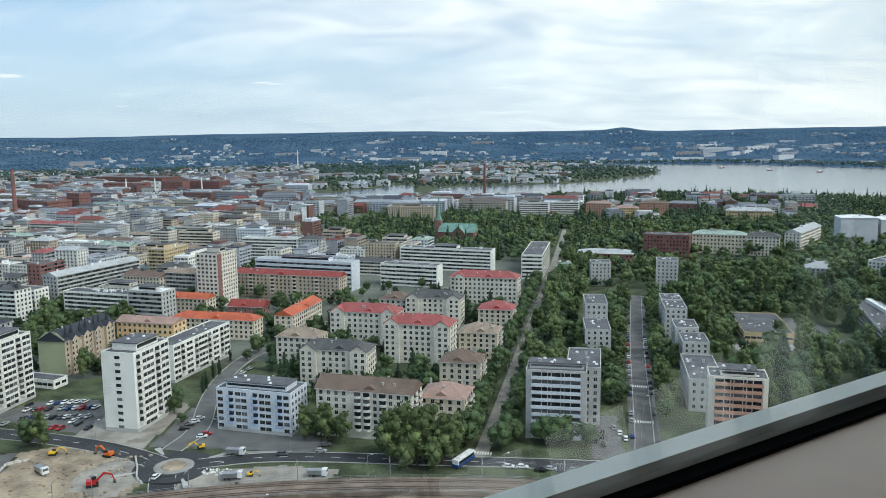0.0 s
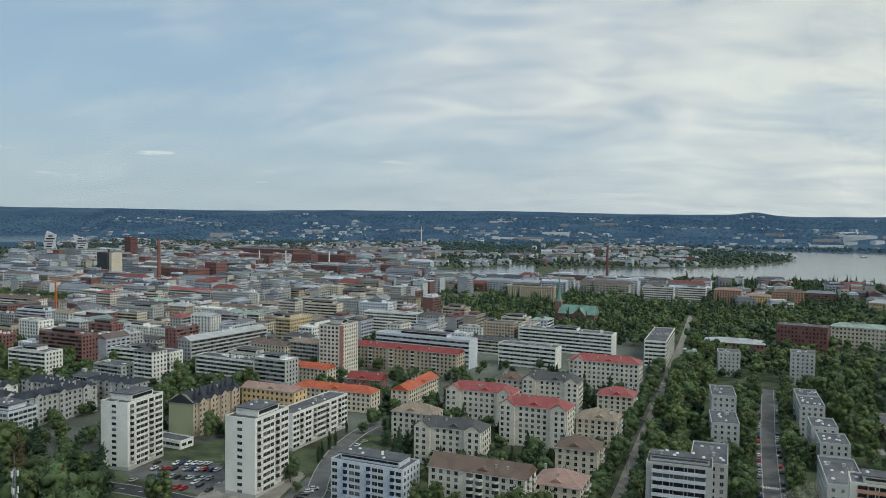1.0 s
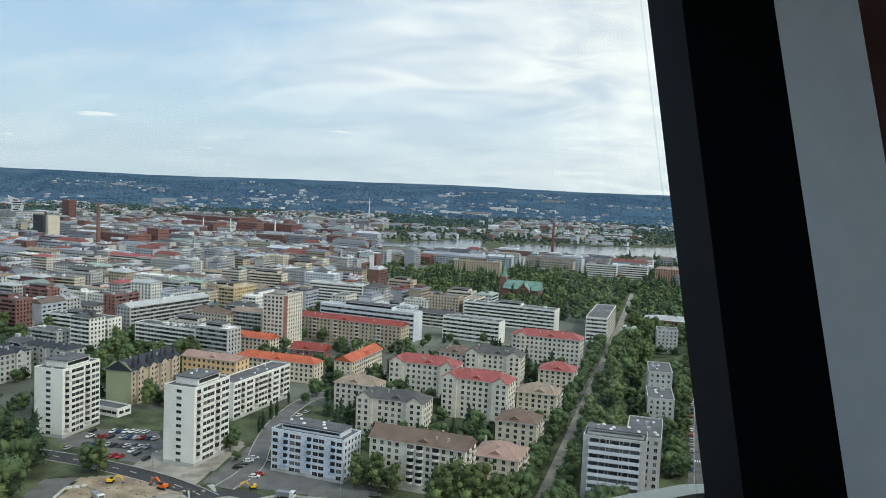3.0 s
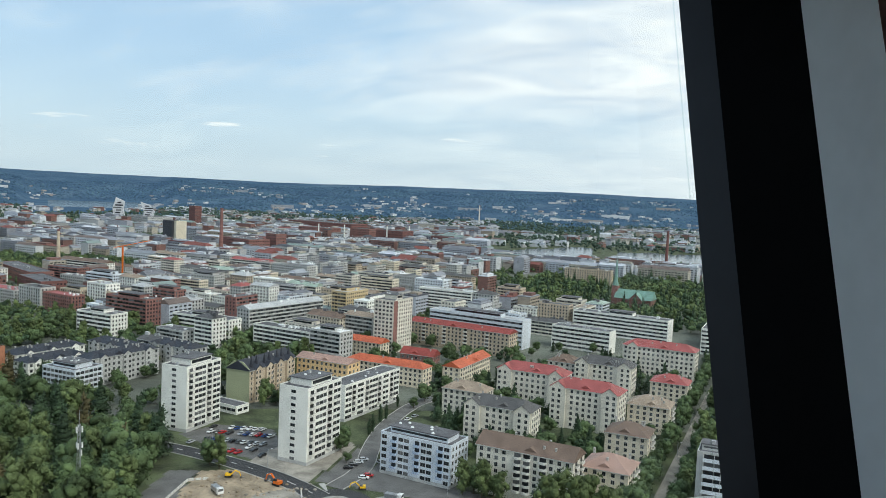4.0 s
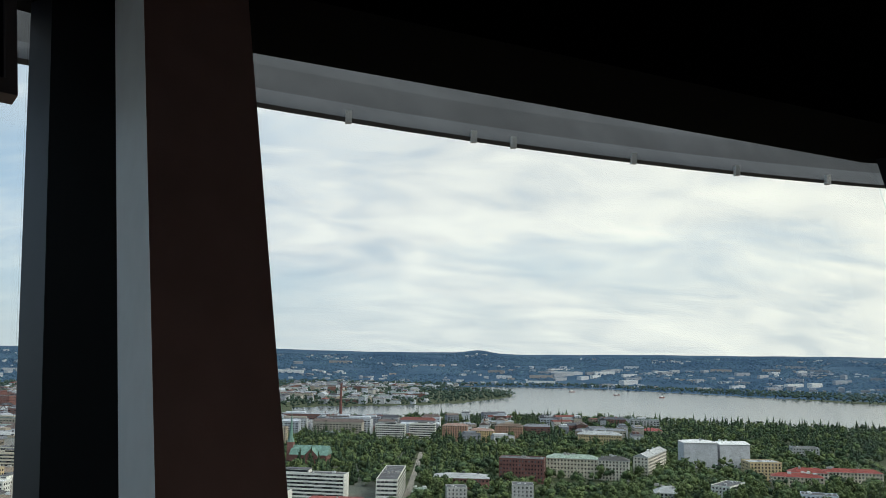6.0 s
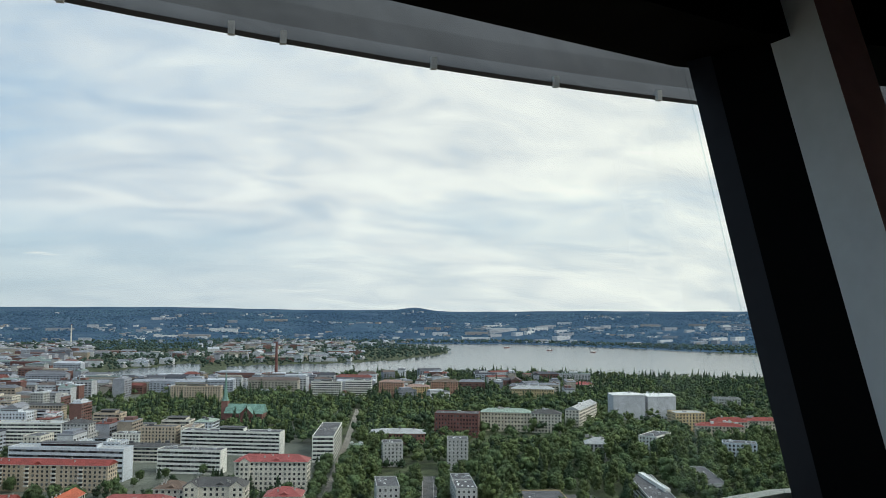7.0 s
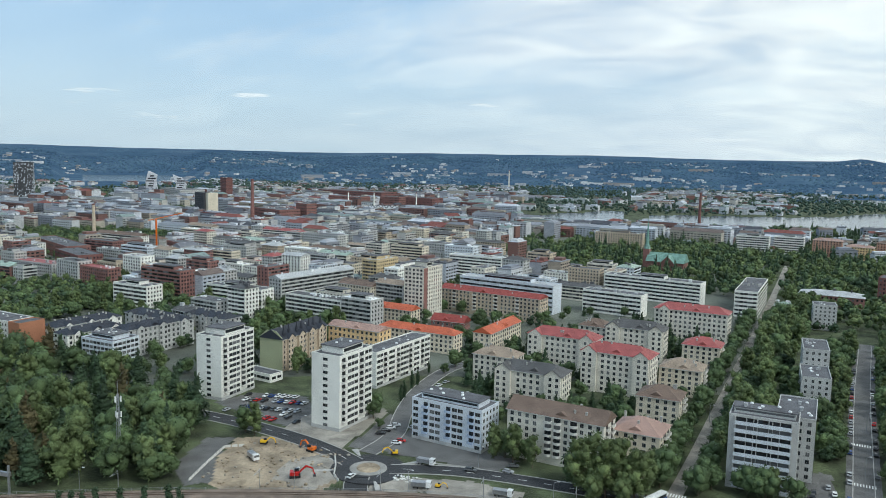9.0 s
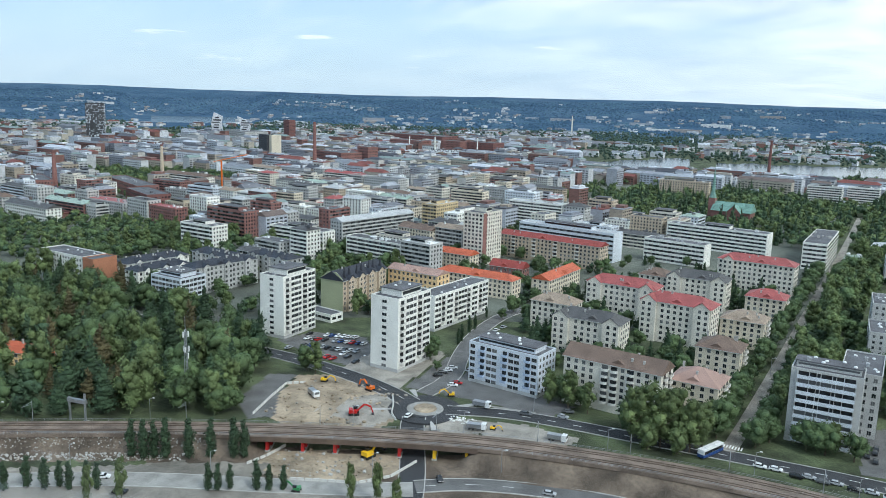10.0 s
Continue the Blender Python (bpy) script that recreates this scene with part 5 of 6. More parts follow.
COLOUR = {"white_wall": "white", "pale_wall": "pale", "grey_wall": "grey", "cool_white_wall": "cool white", "cream_wall": "cream", "beige_wall": "beige", "ochre_wall": "ochre", "brick_wall": "red brick",
          "felt_roof": "dark flat roof", "slate_roof": "dark slate roof", "light_roof": "pale grey roof", "red_roof": "red roof", "green_roof": "green roof", "brown_roof": "brown roof", "white_roof": "white roof", "tan_roof": "tan roof"}
index_used()
far_walls, far_roofs, far_glass, hill_walls = Shape(), Shape(), Shape(), Shape()


def far_block(x, y, w, d, ang, h, windows=True):
    c, sn = math.cos(radians(ang)), math.sin(radians(ang))
    z, r = ground_z(x, y), math.hypot(x, y)

    def q(hw, hd, ox=0, oy=0):
        return [(x + c * (a * hw + ox) - sn * (b * hd + oy), y + sn * (a * hw + ox) + c * (b * hd + oy)) for a, b in ((-1, -1), (1, -1), (1, 1), (-1, 1))]
    (hill_walls if r > 2900 else far_walls).prism(q(w / 2, d / 2), z - 2, z + h)
    if r > 2900:
        return
    if TOWN.random() < .5:
        e, t = q(w / 2 + .4, d / 2 + .4), q(w / 2 - TOWN.choice((.2, 4)), .1)
        k = z + h + d * TOWN.uniform(.16, .3)
        far_roofs.add([(*p, z + h) for p in e] + [(*p, k) for p in t], [(3, 2, 1, 0), (0, 1, 5, 4), (1, 2, 6, 5), (2, 3, 7, 6), (3, 0, 4, 7), (4, 5, 6, 7)])
    else:
        far_roofs.prism(q(w / 2 + .3, d / 2 + .3), z + h, z + h + TOWN.choice((.5, .5, 1.0)))
        far_walls.prism(q(w * TOWN.uniform(.1, .35), d * .33, TOWN.uniform(-.2, .2) * w), z + h + .4, z + h + 3)
    for i in range(TOWN.randint(1, 4)):
        far_roofs.prism(q(TOWN.uniform(.4, 1.3), TOWN.uniform(.4, 1.0), TOWN.uniform(-.45, .45) * w, TOWN.uniform(-.2, .2) * d), z + h, z + h + TOWN.uniform(2, 4.5))
    if windows and r < 1750:
        for f in range(int(h / 3.1)):
            n = max(1, int(w / 4.6))
            for i in range(n):
                far_glass.prism(q(w / n * .3, d / 2 + .08, (i - (n - 1) / 2) * w / n), z + 1.2 + f * 3.1, z + 2.6 + f * 3.1)


town_count = 0
for i in range(-30, 30):
    for j in range(-5, 40):
        bx, by = i * 88.0, j * 66.0
        x0, y0 = gc * bx - gs * by, gs * bx + gc * by
        r, az = math.hypot(x0, y0), bearing(x0, y0)
        if not (540 < r < 2150) or az > 54 or y0 < 200:
            continue
        if az < 3 and not (az > -10.5 and 1120 < r < 1330):
            continue
        if az < 12 and r < 690 or r < 560 + 2.2 * max(0, az - 30) and az > 12 and r < 600:
            continue
        if az < 10 and r > 1340 or r > 1450 and TOWN.random() < .3:
            continue
        if is_water(x0, y0) or any(math.hypot(x0 - a, y0 - b) < c + 18 for a, b, c in PARKS):
            continue
        jit = TOWN.uniform(-3, 3)
        for row in (-1, 1):
            u = -38.0
            while u < 30:
                w = TOWN.choice((TOWN.uniform(18, 34), TOWN.uniform(34, 78)))
                w = min(w, 40 - u)
                if w < 12:
                    break
                cu, cv = u + w / 2, row * (19 + TOWN.uniform(-2, 2))
                d = TOWN.uniform(12, 17)
                h = TOWN.choice((12, 15, 15, 18, 18, 21, 21, 24)) if r < 1300 else TOWN.choice((12, 15, 18, 21, 24))
                u += w + TOWN.choice((0.4, 0.4, 3, 9))
                x, y = x0 + gc * cu - gs * cv, y0 + gs * cu + gc * cv
                if TOWN.random() < .08 or is_water(x, y):
                    continue
                e = [(x + gc * a, y + gs * a) for a in (-w / 2, -w / 4, 0, w / 4, w / 2)]
                if any(built(a, b, 9) for a, b in e) or on_road(x, y, 8) or any(math.hypot(x - a, y - b) < c for a, b, c in PARKS):
                    continue
                ang = GRID + jit + TOWN.choice((0, 0, 0, 90)) * (w < 26)
                if r < 1080 and town_count < 240:
                    town_count += 1
                    wl, rf = TOWN.choice(WALLS), TOWN.choice(ROOFS)
                    kind = "flat" if rf in ("felt_roof", "white_roof") or TOWN.random() < .4 else TOWN.choice(("gable", "hip"))
                    house(COLOUR[wl] + " town house with " + COLOUR[rf] + " in a dense street", x, y, w, d, ang, h, int(h / 3), wl, kind, rf, style=(TOWN.choice(("punched", "long", "small", "band")), "small"), near=False, rise=TOWN.uniform(2, 3.5),
                          attic=(TOWN.uniform(.3, .7), .6, 2.8) if TOWN.random() < .4 else None, name="town_house", cat="town house", group="houses of the inner town")
                else:
                    claim(x, y, w, d, ang)
                    far_block(x, y, w, d, ang, h)
        for col in (-1, 1):
            x, y = x0 + gc * col * 34, y0 + gs * col * 34
            if TOWN.random() < .65 and r > 640 and not is_water(x, y) and not any(built(x + gs * k, y - gc * k, 5) for k in (-11, 0, 11)) and not any(math.hypot(x - a, y - b) < c for a, b, c in PARKS):
                claim(x, y, 13, 24, GRID)
                far_block(x, y, 24, 13, GRID + 90, TOWN.choice((12, 15, 18, 20)))
        if TOWN.random() < .5:
            far_block(x0, y0, TOWN.uniform(10, 30), TOWN.uniform(8, 13), GRID, TOWN.uniform(4, 12), False) if r > 700 and not built(x0, y0, 9) else None
# scattered quarters beyond the lake and on the hills
for k in range(4200):
    r, az = TOWN.uniform(1750, 4450), TOWN.uniform(-48, 54)
    if TOWN.random() < 0.25:
        r = TOWN.uniform(1750, 2900)
    x, y = -r * math.sin(radians(az)), r * math.cos(radians(az))
    if noise.noise(Vector((x / 420, y / 420, 3.0))) < ((-0.05 if az > 2 else 0.12) if r < 3000 else -0.06 + 0.12 * (r > 3600) + 0.08 * (r > 4050)) or is_water(x, y) or is_water(x * .985, y * .985):
        continue
    if -15.5 < az < -9 and 1700 < r < 2750 or az < -15 and r < 3000:
        continue
    w = TOWN.uniform(10, 38) if TOWN.random() < .9 else TOWN.uniform(50, 110)
    if r > 2950:
        w = TOWN.uniform(8, 30)
    far_block(x, y, w, TOWN.uniform(9, 20), GRID + TOWN.choice((0, 90, 20, -30)), TOWN.uniform(5, 13) if r < 3000 else TOWN.uniform(4.5, 8), False)
for k in range(70):
    # long pale halls on the slopes
    az, r = TOWN.uniform(-46, 54), TOWN.uniform(3080, 4150)
    x, y = -r * math.sin(radians(az)), r * math.cos(radians(az))
    if noise.noise(Vector((x / 500, y / 500, 8.0))) > -.1 and not (31 < az < 41):
        far_block(x, y, TOWN.uniform(40, 120), TOWN.uniform(14, 26), az + TOWN.uniform(-15, 15), TOWN.uniform(8, 13), False)
for k in range(60):
    az, r = TOWN.uniform(-46, -16), TOWN.uniform(3080, 3900)
    x, y = -r * math.sin(radians(az)), r * math.cos(radians(az))
    far_block(x, y, TOWN.uniform(30, 110), TOWN.uniform(12, 24), -az + TOWN.uniform(-20, 20), TOWN.uniform(8, 16), False)
# quarters on the spit across the strait, and blocks among the shore woods
for k in range(130):
    az, r = TOWN.uniform(-8.5, 1.5), TOWN.uniform(1900, 2880)
    x, y = -r * math.sin(radians(az)), r * math.cos(radians(az))
    if not is_water(x, y) and not is_water(x * .985, y * .985):
        far_block(x, y, TOWN.uniform(12, 40) if k % 9 else TOWN.uniform(50, 90), TOWN.uniform(10, 18), GRID + TOWN.choice((0, 90, 20)), TOWN.uniform(6, 17), False)
for k in range(46):
    az, r = TOWN.uniform(-24, -9), TOWN.uniform(1080, 1440)
    x, y = -r * math.sin(radians(az)), r * math.cos(radians(az))
    if not any(built(x + o, y, 12) for o in (-14, 0, 14)):
        w, a = TOWN.uniform(20, 46), GRID + TOWN.choice((0, 90, 25))
        claim(x, y, w, 13, a)
        far_block(x, y, w, 13, a, TOWN.choice((12, 15, 15, 18)))
solid("far_town_wall", far_walls, ["far_town_walls_haze"], "dense far town of pale and brick houses", "town", kind="stuff")
solid("hill_town_wall", hill_walls, ["hill_town_walls_haze"], "pale buildings scattered over far hills", "town", kind="stuff")
solid("far_town_roof", far_roofs, ["far_town_roofs_haze"], "grey, white and red roofs of the far town", "roofs", kind="stuff")
solid("far_town_window", far_glass, ["glass_row"], "dark window rows of the far town", "windows", kind="stuff")
index_used()

# ================= trees =================
def ico(level):
    bm = bmesh.new()
    bmesh.ops.create_icosphere(bm, subdivisions=level, radius=1.0)
    V = np.array([v.co[:] for v in bm.verts])
    F = np.array([[v.index for v in f.verts] for f in bm.faces])
    bm.free()
    return V, F


ICO1, ICO2 = ico(1), ico(2)
NR = np.random.RandomState(5)


def lobes_tree(h, w, lobes, clumps, kind="round", base=ICO1, size=1.0):
    """A crown of jagged inner lobes under many loose leaf clumps, from its foot upwards."""
    V, F, n = [], [], 0
    C = []
    for i in range(lobes):
        t = (i + .5) / lobes
        if kind == "column":
            c = np.array([NR.uniform(-.10, .10) * w, NR.uniform(-.10, .10) * w, h * (.10 + .82 * t)])
            r = np.array([w * .42, w * .42, h / lobes * 1.15]) * (1.0 - .6 * max(0, t - .6) / .4) * NR.uniform(.8, 1.1)
        elif kind == "cone":
            k = 1.06 - t
            c = np.array([NR.uniform(-.06, .06) * w, NR.uniform(-.06, .06) * w, h * (.10 + .86 * t)])
            r = np.array([w * .50 * k, w * .50 * k, h / lobes * .8]) * NR.uniform(.9, 1.1)
        else:
            tall = kind == "tall"
            a, z = NR.uniform(0, 6.28), h * NR.uniform(.22 if tall else .30, .90 if tall else .80)
            q = math.sqrt(NR.uniform(0, 1)) * (.30 if tall else .36) * w * (1.2 - 1.1 * abs(z / h - (.48 if tall else .52)))
            c = np.array([q * math.cos(a), q * math.sin(a), z])
            r = np.array([1, 1, NR.uniform(1.0, 1.35) if tall else NR.uniform(.75, 1.05)]) * w * (NR.uniform(.12, .21) if tall else NR.uniform(.14, .25)) * (1.25 - .75 * max(0.0, z / h - .5))
        P = base[0] * (1 + NR.uniform(-.40, .20, (len(base[0]), 1))) * r * .95 + c
        V.append(P); F.append(base[1] + n); n += len(P)
        C.append((c, r))
    vol = np.array([float(r[0] * r[2]) for c, r in C])
    pick = NR.choice(len(C), size=clumps, p=vol / vol.sum()) if clumps else ()
    for i in pick:
        c, r = C[i]
        d = NR.normal(size=3); d /= np.linalg.norm(d)
        p = c + d * r * NR.uniform(.84, 1.26)
        e = NR.normal(size=(2, 3)); e /= np.linalg.norm(e, axis=1)[:, None]
        e = e + d * .25
        k = NR.uniform(.3, .75) * size
        V.append(np.array([p - e[0] * k, p + e[1] * k, p + (e[0] - e[1] * .5) * k]))
        F.append(np.array([[0, 1, 2]]) + n); n += 3
    return np.concatenate(V), np.concatenate(F)


def trunk_shape(h, r):
    s = Shape()
    s.tube(0, 0, r, r * .55, -.6, h * .5, 7)
    for i in range(4):
        a = i * 1.57 + .4
        s.beam((0, 0, h * .28 + i * .3), (math.cos(a) * h * .16, math.sin(a) * h * .16, h * .52), r * .3)
    return s


KINDS = {}
for nm, hh, ww, lb, cl, kd, leaf in (("linden", 12, 9, 16, 520, "round", "leaves"), ("maple", 14, 11, 20, 620, "round", "leaves"), ("birch", 17, 8, 26, 640, "tall", "leaves_pale"), ("alder", 10, 8, 12, 380, "round", "leaves_dark"),
                                     ("willow", 13, 10, 24, 600, "tall", "leaves_pale"), ("poplar", 15, 4.2, 12, 420, "column", "leaves_dark"), ("spruce", 18, 8, 11, 480, "cone", "leaves_dark"), ("dry_spruce", 17, 7, 11, 420, "cone", "leaves_brown")):
    V, F = lobes_tree(hh, ww, lb, cl, kd)
    KINDS[nm] = (hh, ww, V, F, leaf, tri_mesh(nm + "_crown", V, F, [leaf]), trunk_shape(hh, .28).mesh("trunk", ["bark"]))
LABEL = {"linden": "full-crowned green street tree", "maple": "broad green deciduous tree", "birch": "tall pale green birch with loose crown", "alder": "dark green bushy tree", "willow": "wide pale green tree",
         "poplar": "slim columnar dark green poplar", "spruce": "tall dark green spruce", "dry_spruce": "brownish half-dry spruce"}
tree_count = 0


def tree(kind, x, y, k=1.0, wide=1.0, group=""):
    global tree_count
    tree_count += 1
    hh, ww, V, F, leaf, crown, trunk = KINDS[kind]
    t = thing(kind + "_tree", pose(x, y, ground_z(x, y), 0, 0, (x * 37 + y * 91) % 360) @ Matrix.Diagonal((k * wide, k * wide, k, 1)), LABEL[kind], "tree", group)
    part("trunk", trunk, None, t)
    part("crown", crown, None, t)


TR = random.Random(3)


def polygon_has(pts, x, y):
    c = False
    for (x0, y0), (x1, y1) in zip(pts, pts[1:] + pts[:1]):
        if (y0 > y) != (y1 > y) and x < (x1 - x0) * (y - y0) / (y1 - y0) + x0:
            c = not c
    return c


# rows along the avenue
for (x0, y0), (x1, y1) in zip(AVENUE[1:4], AVENUE[2:5]):
    n = int(math.hypot(x1 - x0, y1 - y0) / 7.5)
    for i in range(n):
        t = i / n
        x, y = x0 + (x1 - x0) * t, y0 + (y1 - y0) * t
        for o in (-7.4, 7.4):
            if y < 640 and not built(x + o, y, 1):
                tree(TR.choice(("linden", "linden", "alder", "maple")), x + o + TR.uniform(-.8, .8), y + TR.uniform(-2, 2), TR.uniform(.72, 1.0), group="trees along the avenue")
# trees along the side street, between the parked cars and the point blocks
for x, y in dense(SIDE_ST[1:], 9.0):
    for o in (-10.5, 10.5):
        if y > 345 and not built(x + o, y, 1.5) and TR.random() < .8:
            tree(TR.choice(("linden", "maple", "birch", "alder")), x + o + TR.uniform(-1, 1.5), y + TR.uniform(-2, 2), TR.uniform(.6, .95), group="trees along a side street")
# poplars below and beside the railway
for x, y in ((-144, 202), (-141, 203), (-138, 205), (-130, 208), (-126, 209), (-122, 211), (-202, 178), (-197, 182), (-191, 183), (-188, 186), (-184, 186), (-181, 190), (-176, 189), (-206, 176), (-211, 174)):
    tree("poplar", x, y, TR.uniform(.62, .8), .95, group="row of poplars")
for x, y in ((-181, 213), (-177, 214), (-174, 216), (-170, 217), (-163, 220), (-156, 223), (-149, 226), (-146, 228)):
    tree("poplar", x, y - 2, TR.uniform(.92, 1.1), .85, group="row of poplars")
for x, y, k in ((-99, 212, .8), (-91, 214, .85), (-82, 208, .8), (-164, 186, .9), (-172, 181, .8)):
    tree("birch", x, y, k, .6, group="young trees on the site")
# tall birches by the crossing and other near trees
for x, y, kd, k in ((-21, 280, "birch", 1.3), (-16, 284, "birch", 1.35), (-11, 280, "birch", 1.35), (-6, 283, "birch", 1.35), (-1, 280, "birch", 1.2), (3, 284, "birch", 1.1), (-23, 289, "maple", 1.0), (-9, 288, "birch", 1.2), (-15, 277, "willow", .9), (-5, 277, "willow", .9), (3, 296, "maple", .8), (5, 302, "linden", .8), (8, 309, "maple", .8),
                    (-56, 305, "birch", .9), (-52, 308, "linden", 1.0), (-48, 303, "birch", 1.0), (-44, 308, "linden", .8), (-40, 301, "birch", .8), (21, 293, "maple", .85), (26, 300, "linden", .85), (38, 298, "maple", .85), (44, 296, "maple", .9), (53, 294, "linden", .95), (47, 299, "birch", .7),
                    (-97, 361, "linden", .6), (-95, 352, "poplar", .6), (-96, 342, "poplar", .65), (-118, 337, "linden", .8), (-94, 335, "maple", .75), (-171, 397, "maple", .95), (-178, 400, "alder", .9), (-160, 520, "linden", 1.0), (-118, 478, "maple", 1.0), (-104, 486, "linden", 1.0), (-97, 461, "linden", .9),
                    (-158, 300, "birch", .9), (-164, 303, "maple", .9), (-225, 339, "maple", .9), (-209, 349, "linden", .8), (-236, 352, "linden", .9), (-221, 324, "maple", .9), (-208, 322, "birch", .8)):
    tree(kd, x, y, k)
for x, y, k in ((-114, 365, .62), (-114, 371, .66), (-115, 387, .7), (-114, 394, .6), (-115, 419, .5)):
    tree("poplar", x, y, k, .8, group="young poplars beside the slab block")
for x, y, kd, k in ((-120, 347, "maple", .7), (-111, 325, "linden", .45), (-106, 419, "linden", .6), (-104, 436, "maple", .8)):
    tree(kd, x, y, k)
for k in range(400):
    # courtyards of the gabled quarter
    x, y = TR.uniform(-75, 95), TR.uniform(330, 620)
    if tree_count < 330 and not built(x, y, 3) and not on_road(x, y, 2.5) and (x < 15 + (y - 300) * .2 - 8):
        if TR.random() < .38:
            tree(TR.choice(("linden", "maple", "alder", "alder", "spruce")), x, y, TR.uniform(.5, .85))


def woods(name, label, pts, gap, kinds, k0, k1, mode="near", wide=1.0, keep=lambda x, y: True):
    """Trees too many to count, in one mesh for each colour of leaf."""
    xs, ys = [p[0] for p in pts], [p[1] for p in pts]
    out = {}
    nx, ny = int((max(xs) - min(xs)) / gap) + 1, int((max(ys) - min(ys)) / gap) + 1
    for i in range(nx):
        for j in range(ny):
            x, y = min(xs) + (i + TR.uniform(0, 1)) * gap, min(ys) + (j + TR.uniform(0, 1)) * gap
            if not polygon_has(pts, x, y) or built(x, y, 2.2) or on_road(x, y, 2.0) or is_water(x, y) or not keep(x, y):
                continue
            kd = TR.choice(kinds)
            hh, ww, V, F, leaf = (KINDS[kd] if mode == "near" else MIDS[kd][TR.randrange(len(MIDS[kd]))])[:5]
            k, a = TR.uniform(k0, k1), TR.uniform(0, 6.28)
            c, sn = math.cos(a) * k * wide, math.sin(a) * k * wide
            P = np.stack([V[:, 0] * c - V[:, 1] * sn + x, V[:, 0] * sn + V[:, 1] * c + y, V[:, 2] * k + ground_z(x, y)], 1)
            o = out.setdefault(leaf, [[], [], 0])
            o[0].append(P); o[1].append(F + o[2]); o[2] += len(P)
    for leaf, (V, F, n) in out.items():
        ob = new(name, tri_mesh(name, np.concatenate(V), np.concatenate(F), [leaf]))
        tagged(ob, label, "woods", kind="stuff")


MIDS = {}
for nm, leaf, kd, hh, ww in (("linden", "leaves", "round", 12, 10), ("alder", "leaves_dark", "round", 11, 9), ("birch", "leaves_pale", "round", 14, 9), ("spruce", "leaves_dark", "cone", 16, 7), ("far", "far_leaves_haze", "round", 13, 13), ("hill", "hill_trees_haze", "round", 11, 15)):
    MIDS[nm] = []
    for q in range(4):
        V, F = lobes_tree(hh, ww, {"far": 2, "hill": 1}.get(nm, 4), 34 if nm not in ("far", "hill") else 0, kd, ICO1, 1.9)
        if nm in ("far", "hill"):
            V = V * (np.array([1.5, 1.5, 1.3]) if nm == "far" else np.array([1.8, 1.8, 1.25])) - np.array([0, 0, hh * .2])
        V[:, 2] -= hh * .12
        MIDS[nm].append((hh, ww, V, F, leaf))

woods("park_woods", "dense mixed park trees beside the railway", [(-470, 330), (-340, 402), (-252, 356), (-213, 329), (-172, 300), (-166, 272), (-160, 248), (-190, 233), (-239, 213), (-330, 165)], 10.0, ("maple", "linden", "birch", "spruce", "maple", "alder", "willow", "linden", "spruce", "maple", "birch", "linden", "spruce", "dry_spruce"), .85, 1.5)
woods("side_woods", "leafy trees between low blocks", [(62, 330), (84, 345), (108, 455), (128, 548), (118, 560), (96, 500), (76, 480), (66, 440), (60, 360)], 8.5, ("linden", "maple", "alder", "birch"), .65, .95)
woods("side_woods", "leafy trees between low blocks", [(86, 310), (104, 345), (118, 400), (122, 450), (150, 560), (136, 556), (112, 440), (96, 360), (84, 322)], 9, ("linden", "birch", "maple", "birch"), .65, .95)
woods("avenue_woods", "leafy trees between avenue and point blocks", [(26, 330), (52, 340), (66, 420), (74, 470), (98, 560), (130, 660), (116, 740), (90, 660), (62, 500), (40, 400)], 8.5, ("linden", "maple", "alder", "birch", "birch", "birch"), .7, 1.2)
woods("yard_woods", "leafy trees in courtyards between gabled houses", [(-70, 335), (10, 330), (46, 520), (40, 600), (-60, 560), (-100, 440)], 8.5, ("linden", "maple", "alder", "alder", "spruce"), .55, .85, keep=lambda x, y: noise.noise(Vector((x / 25, y / 25, 4))) > -.12)
woods("garden_woods", "tall leafy trees round a school", [(128, 320), (150, 480), (165, 640), (330, 640), (520, 640), (420, 420), (260, 300), (150, 270)], 11.5, ("linden", "maple", "birch", "birch", "birch", "alder", "poplar"), .75, 1.3, keep=lambda x, y: noise.noise(Vector((x / 60, y / 60, 1))) > -.5)
woods("court_woods", "trees behind town houses", [(-190, 480), (-60, 440), (-60, 620), (-190, 640)], 11, ("linden", "maple", "alder"), .6, .9, keep=lambda x, y: noise.noise(Vector((x / 40, y / 40, 2))) > -.05)
woods("court_woods", "trees behind town houses", [(-420, 430), (-400, 380), (-250, 360), (-160, 400), (-190, 470), (-190, 560), (-460, 590)], 10.5, ("linden", "maple", "alder", "birch"), .65, 1.0, keep=lambda x, y: noise.noise(Vector((x / 40, y / 40, 2))) > -.2)
woods("green_belt", "band of park trees round the church", [(-150, 1010), (-80, 1180), (60, 1180), (230, 1010), (215, 860), (120, 740), (60, 740), (-40, 790), (-120, 900)], 10.5, ("linden", "alder", "birch", "linden", "birch", "spruce"), .8, 1.55, "mid")
woods("green_belt", "park trees spread behind apartment blocks", [(100, 560), (110, 760), (240, 1000), (560, 1100), (620, 800), (540, 640), (330, 630), (170, 640)], 11.5, ("linden", "alder", "birch", "linden", "birch"), .8, 1.6, "mid", keep=lambda x, y: noise.noise(Vector((x / 70, y / 70, 5))) > -.3)
woods("shore_woods", "dark forest between town and lake", [(180, 1000), (200, 1480), (500, 1480), (1050, 1180), (1500, 1000), (900, 700), (560, 900)], 13.5, ("spruce", "alder", "linden", "alder", "birch"), .95, 1.45, "mid")
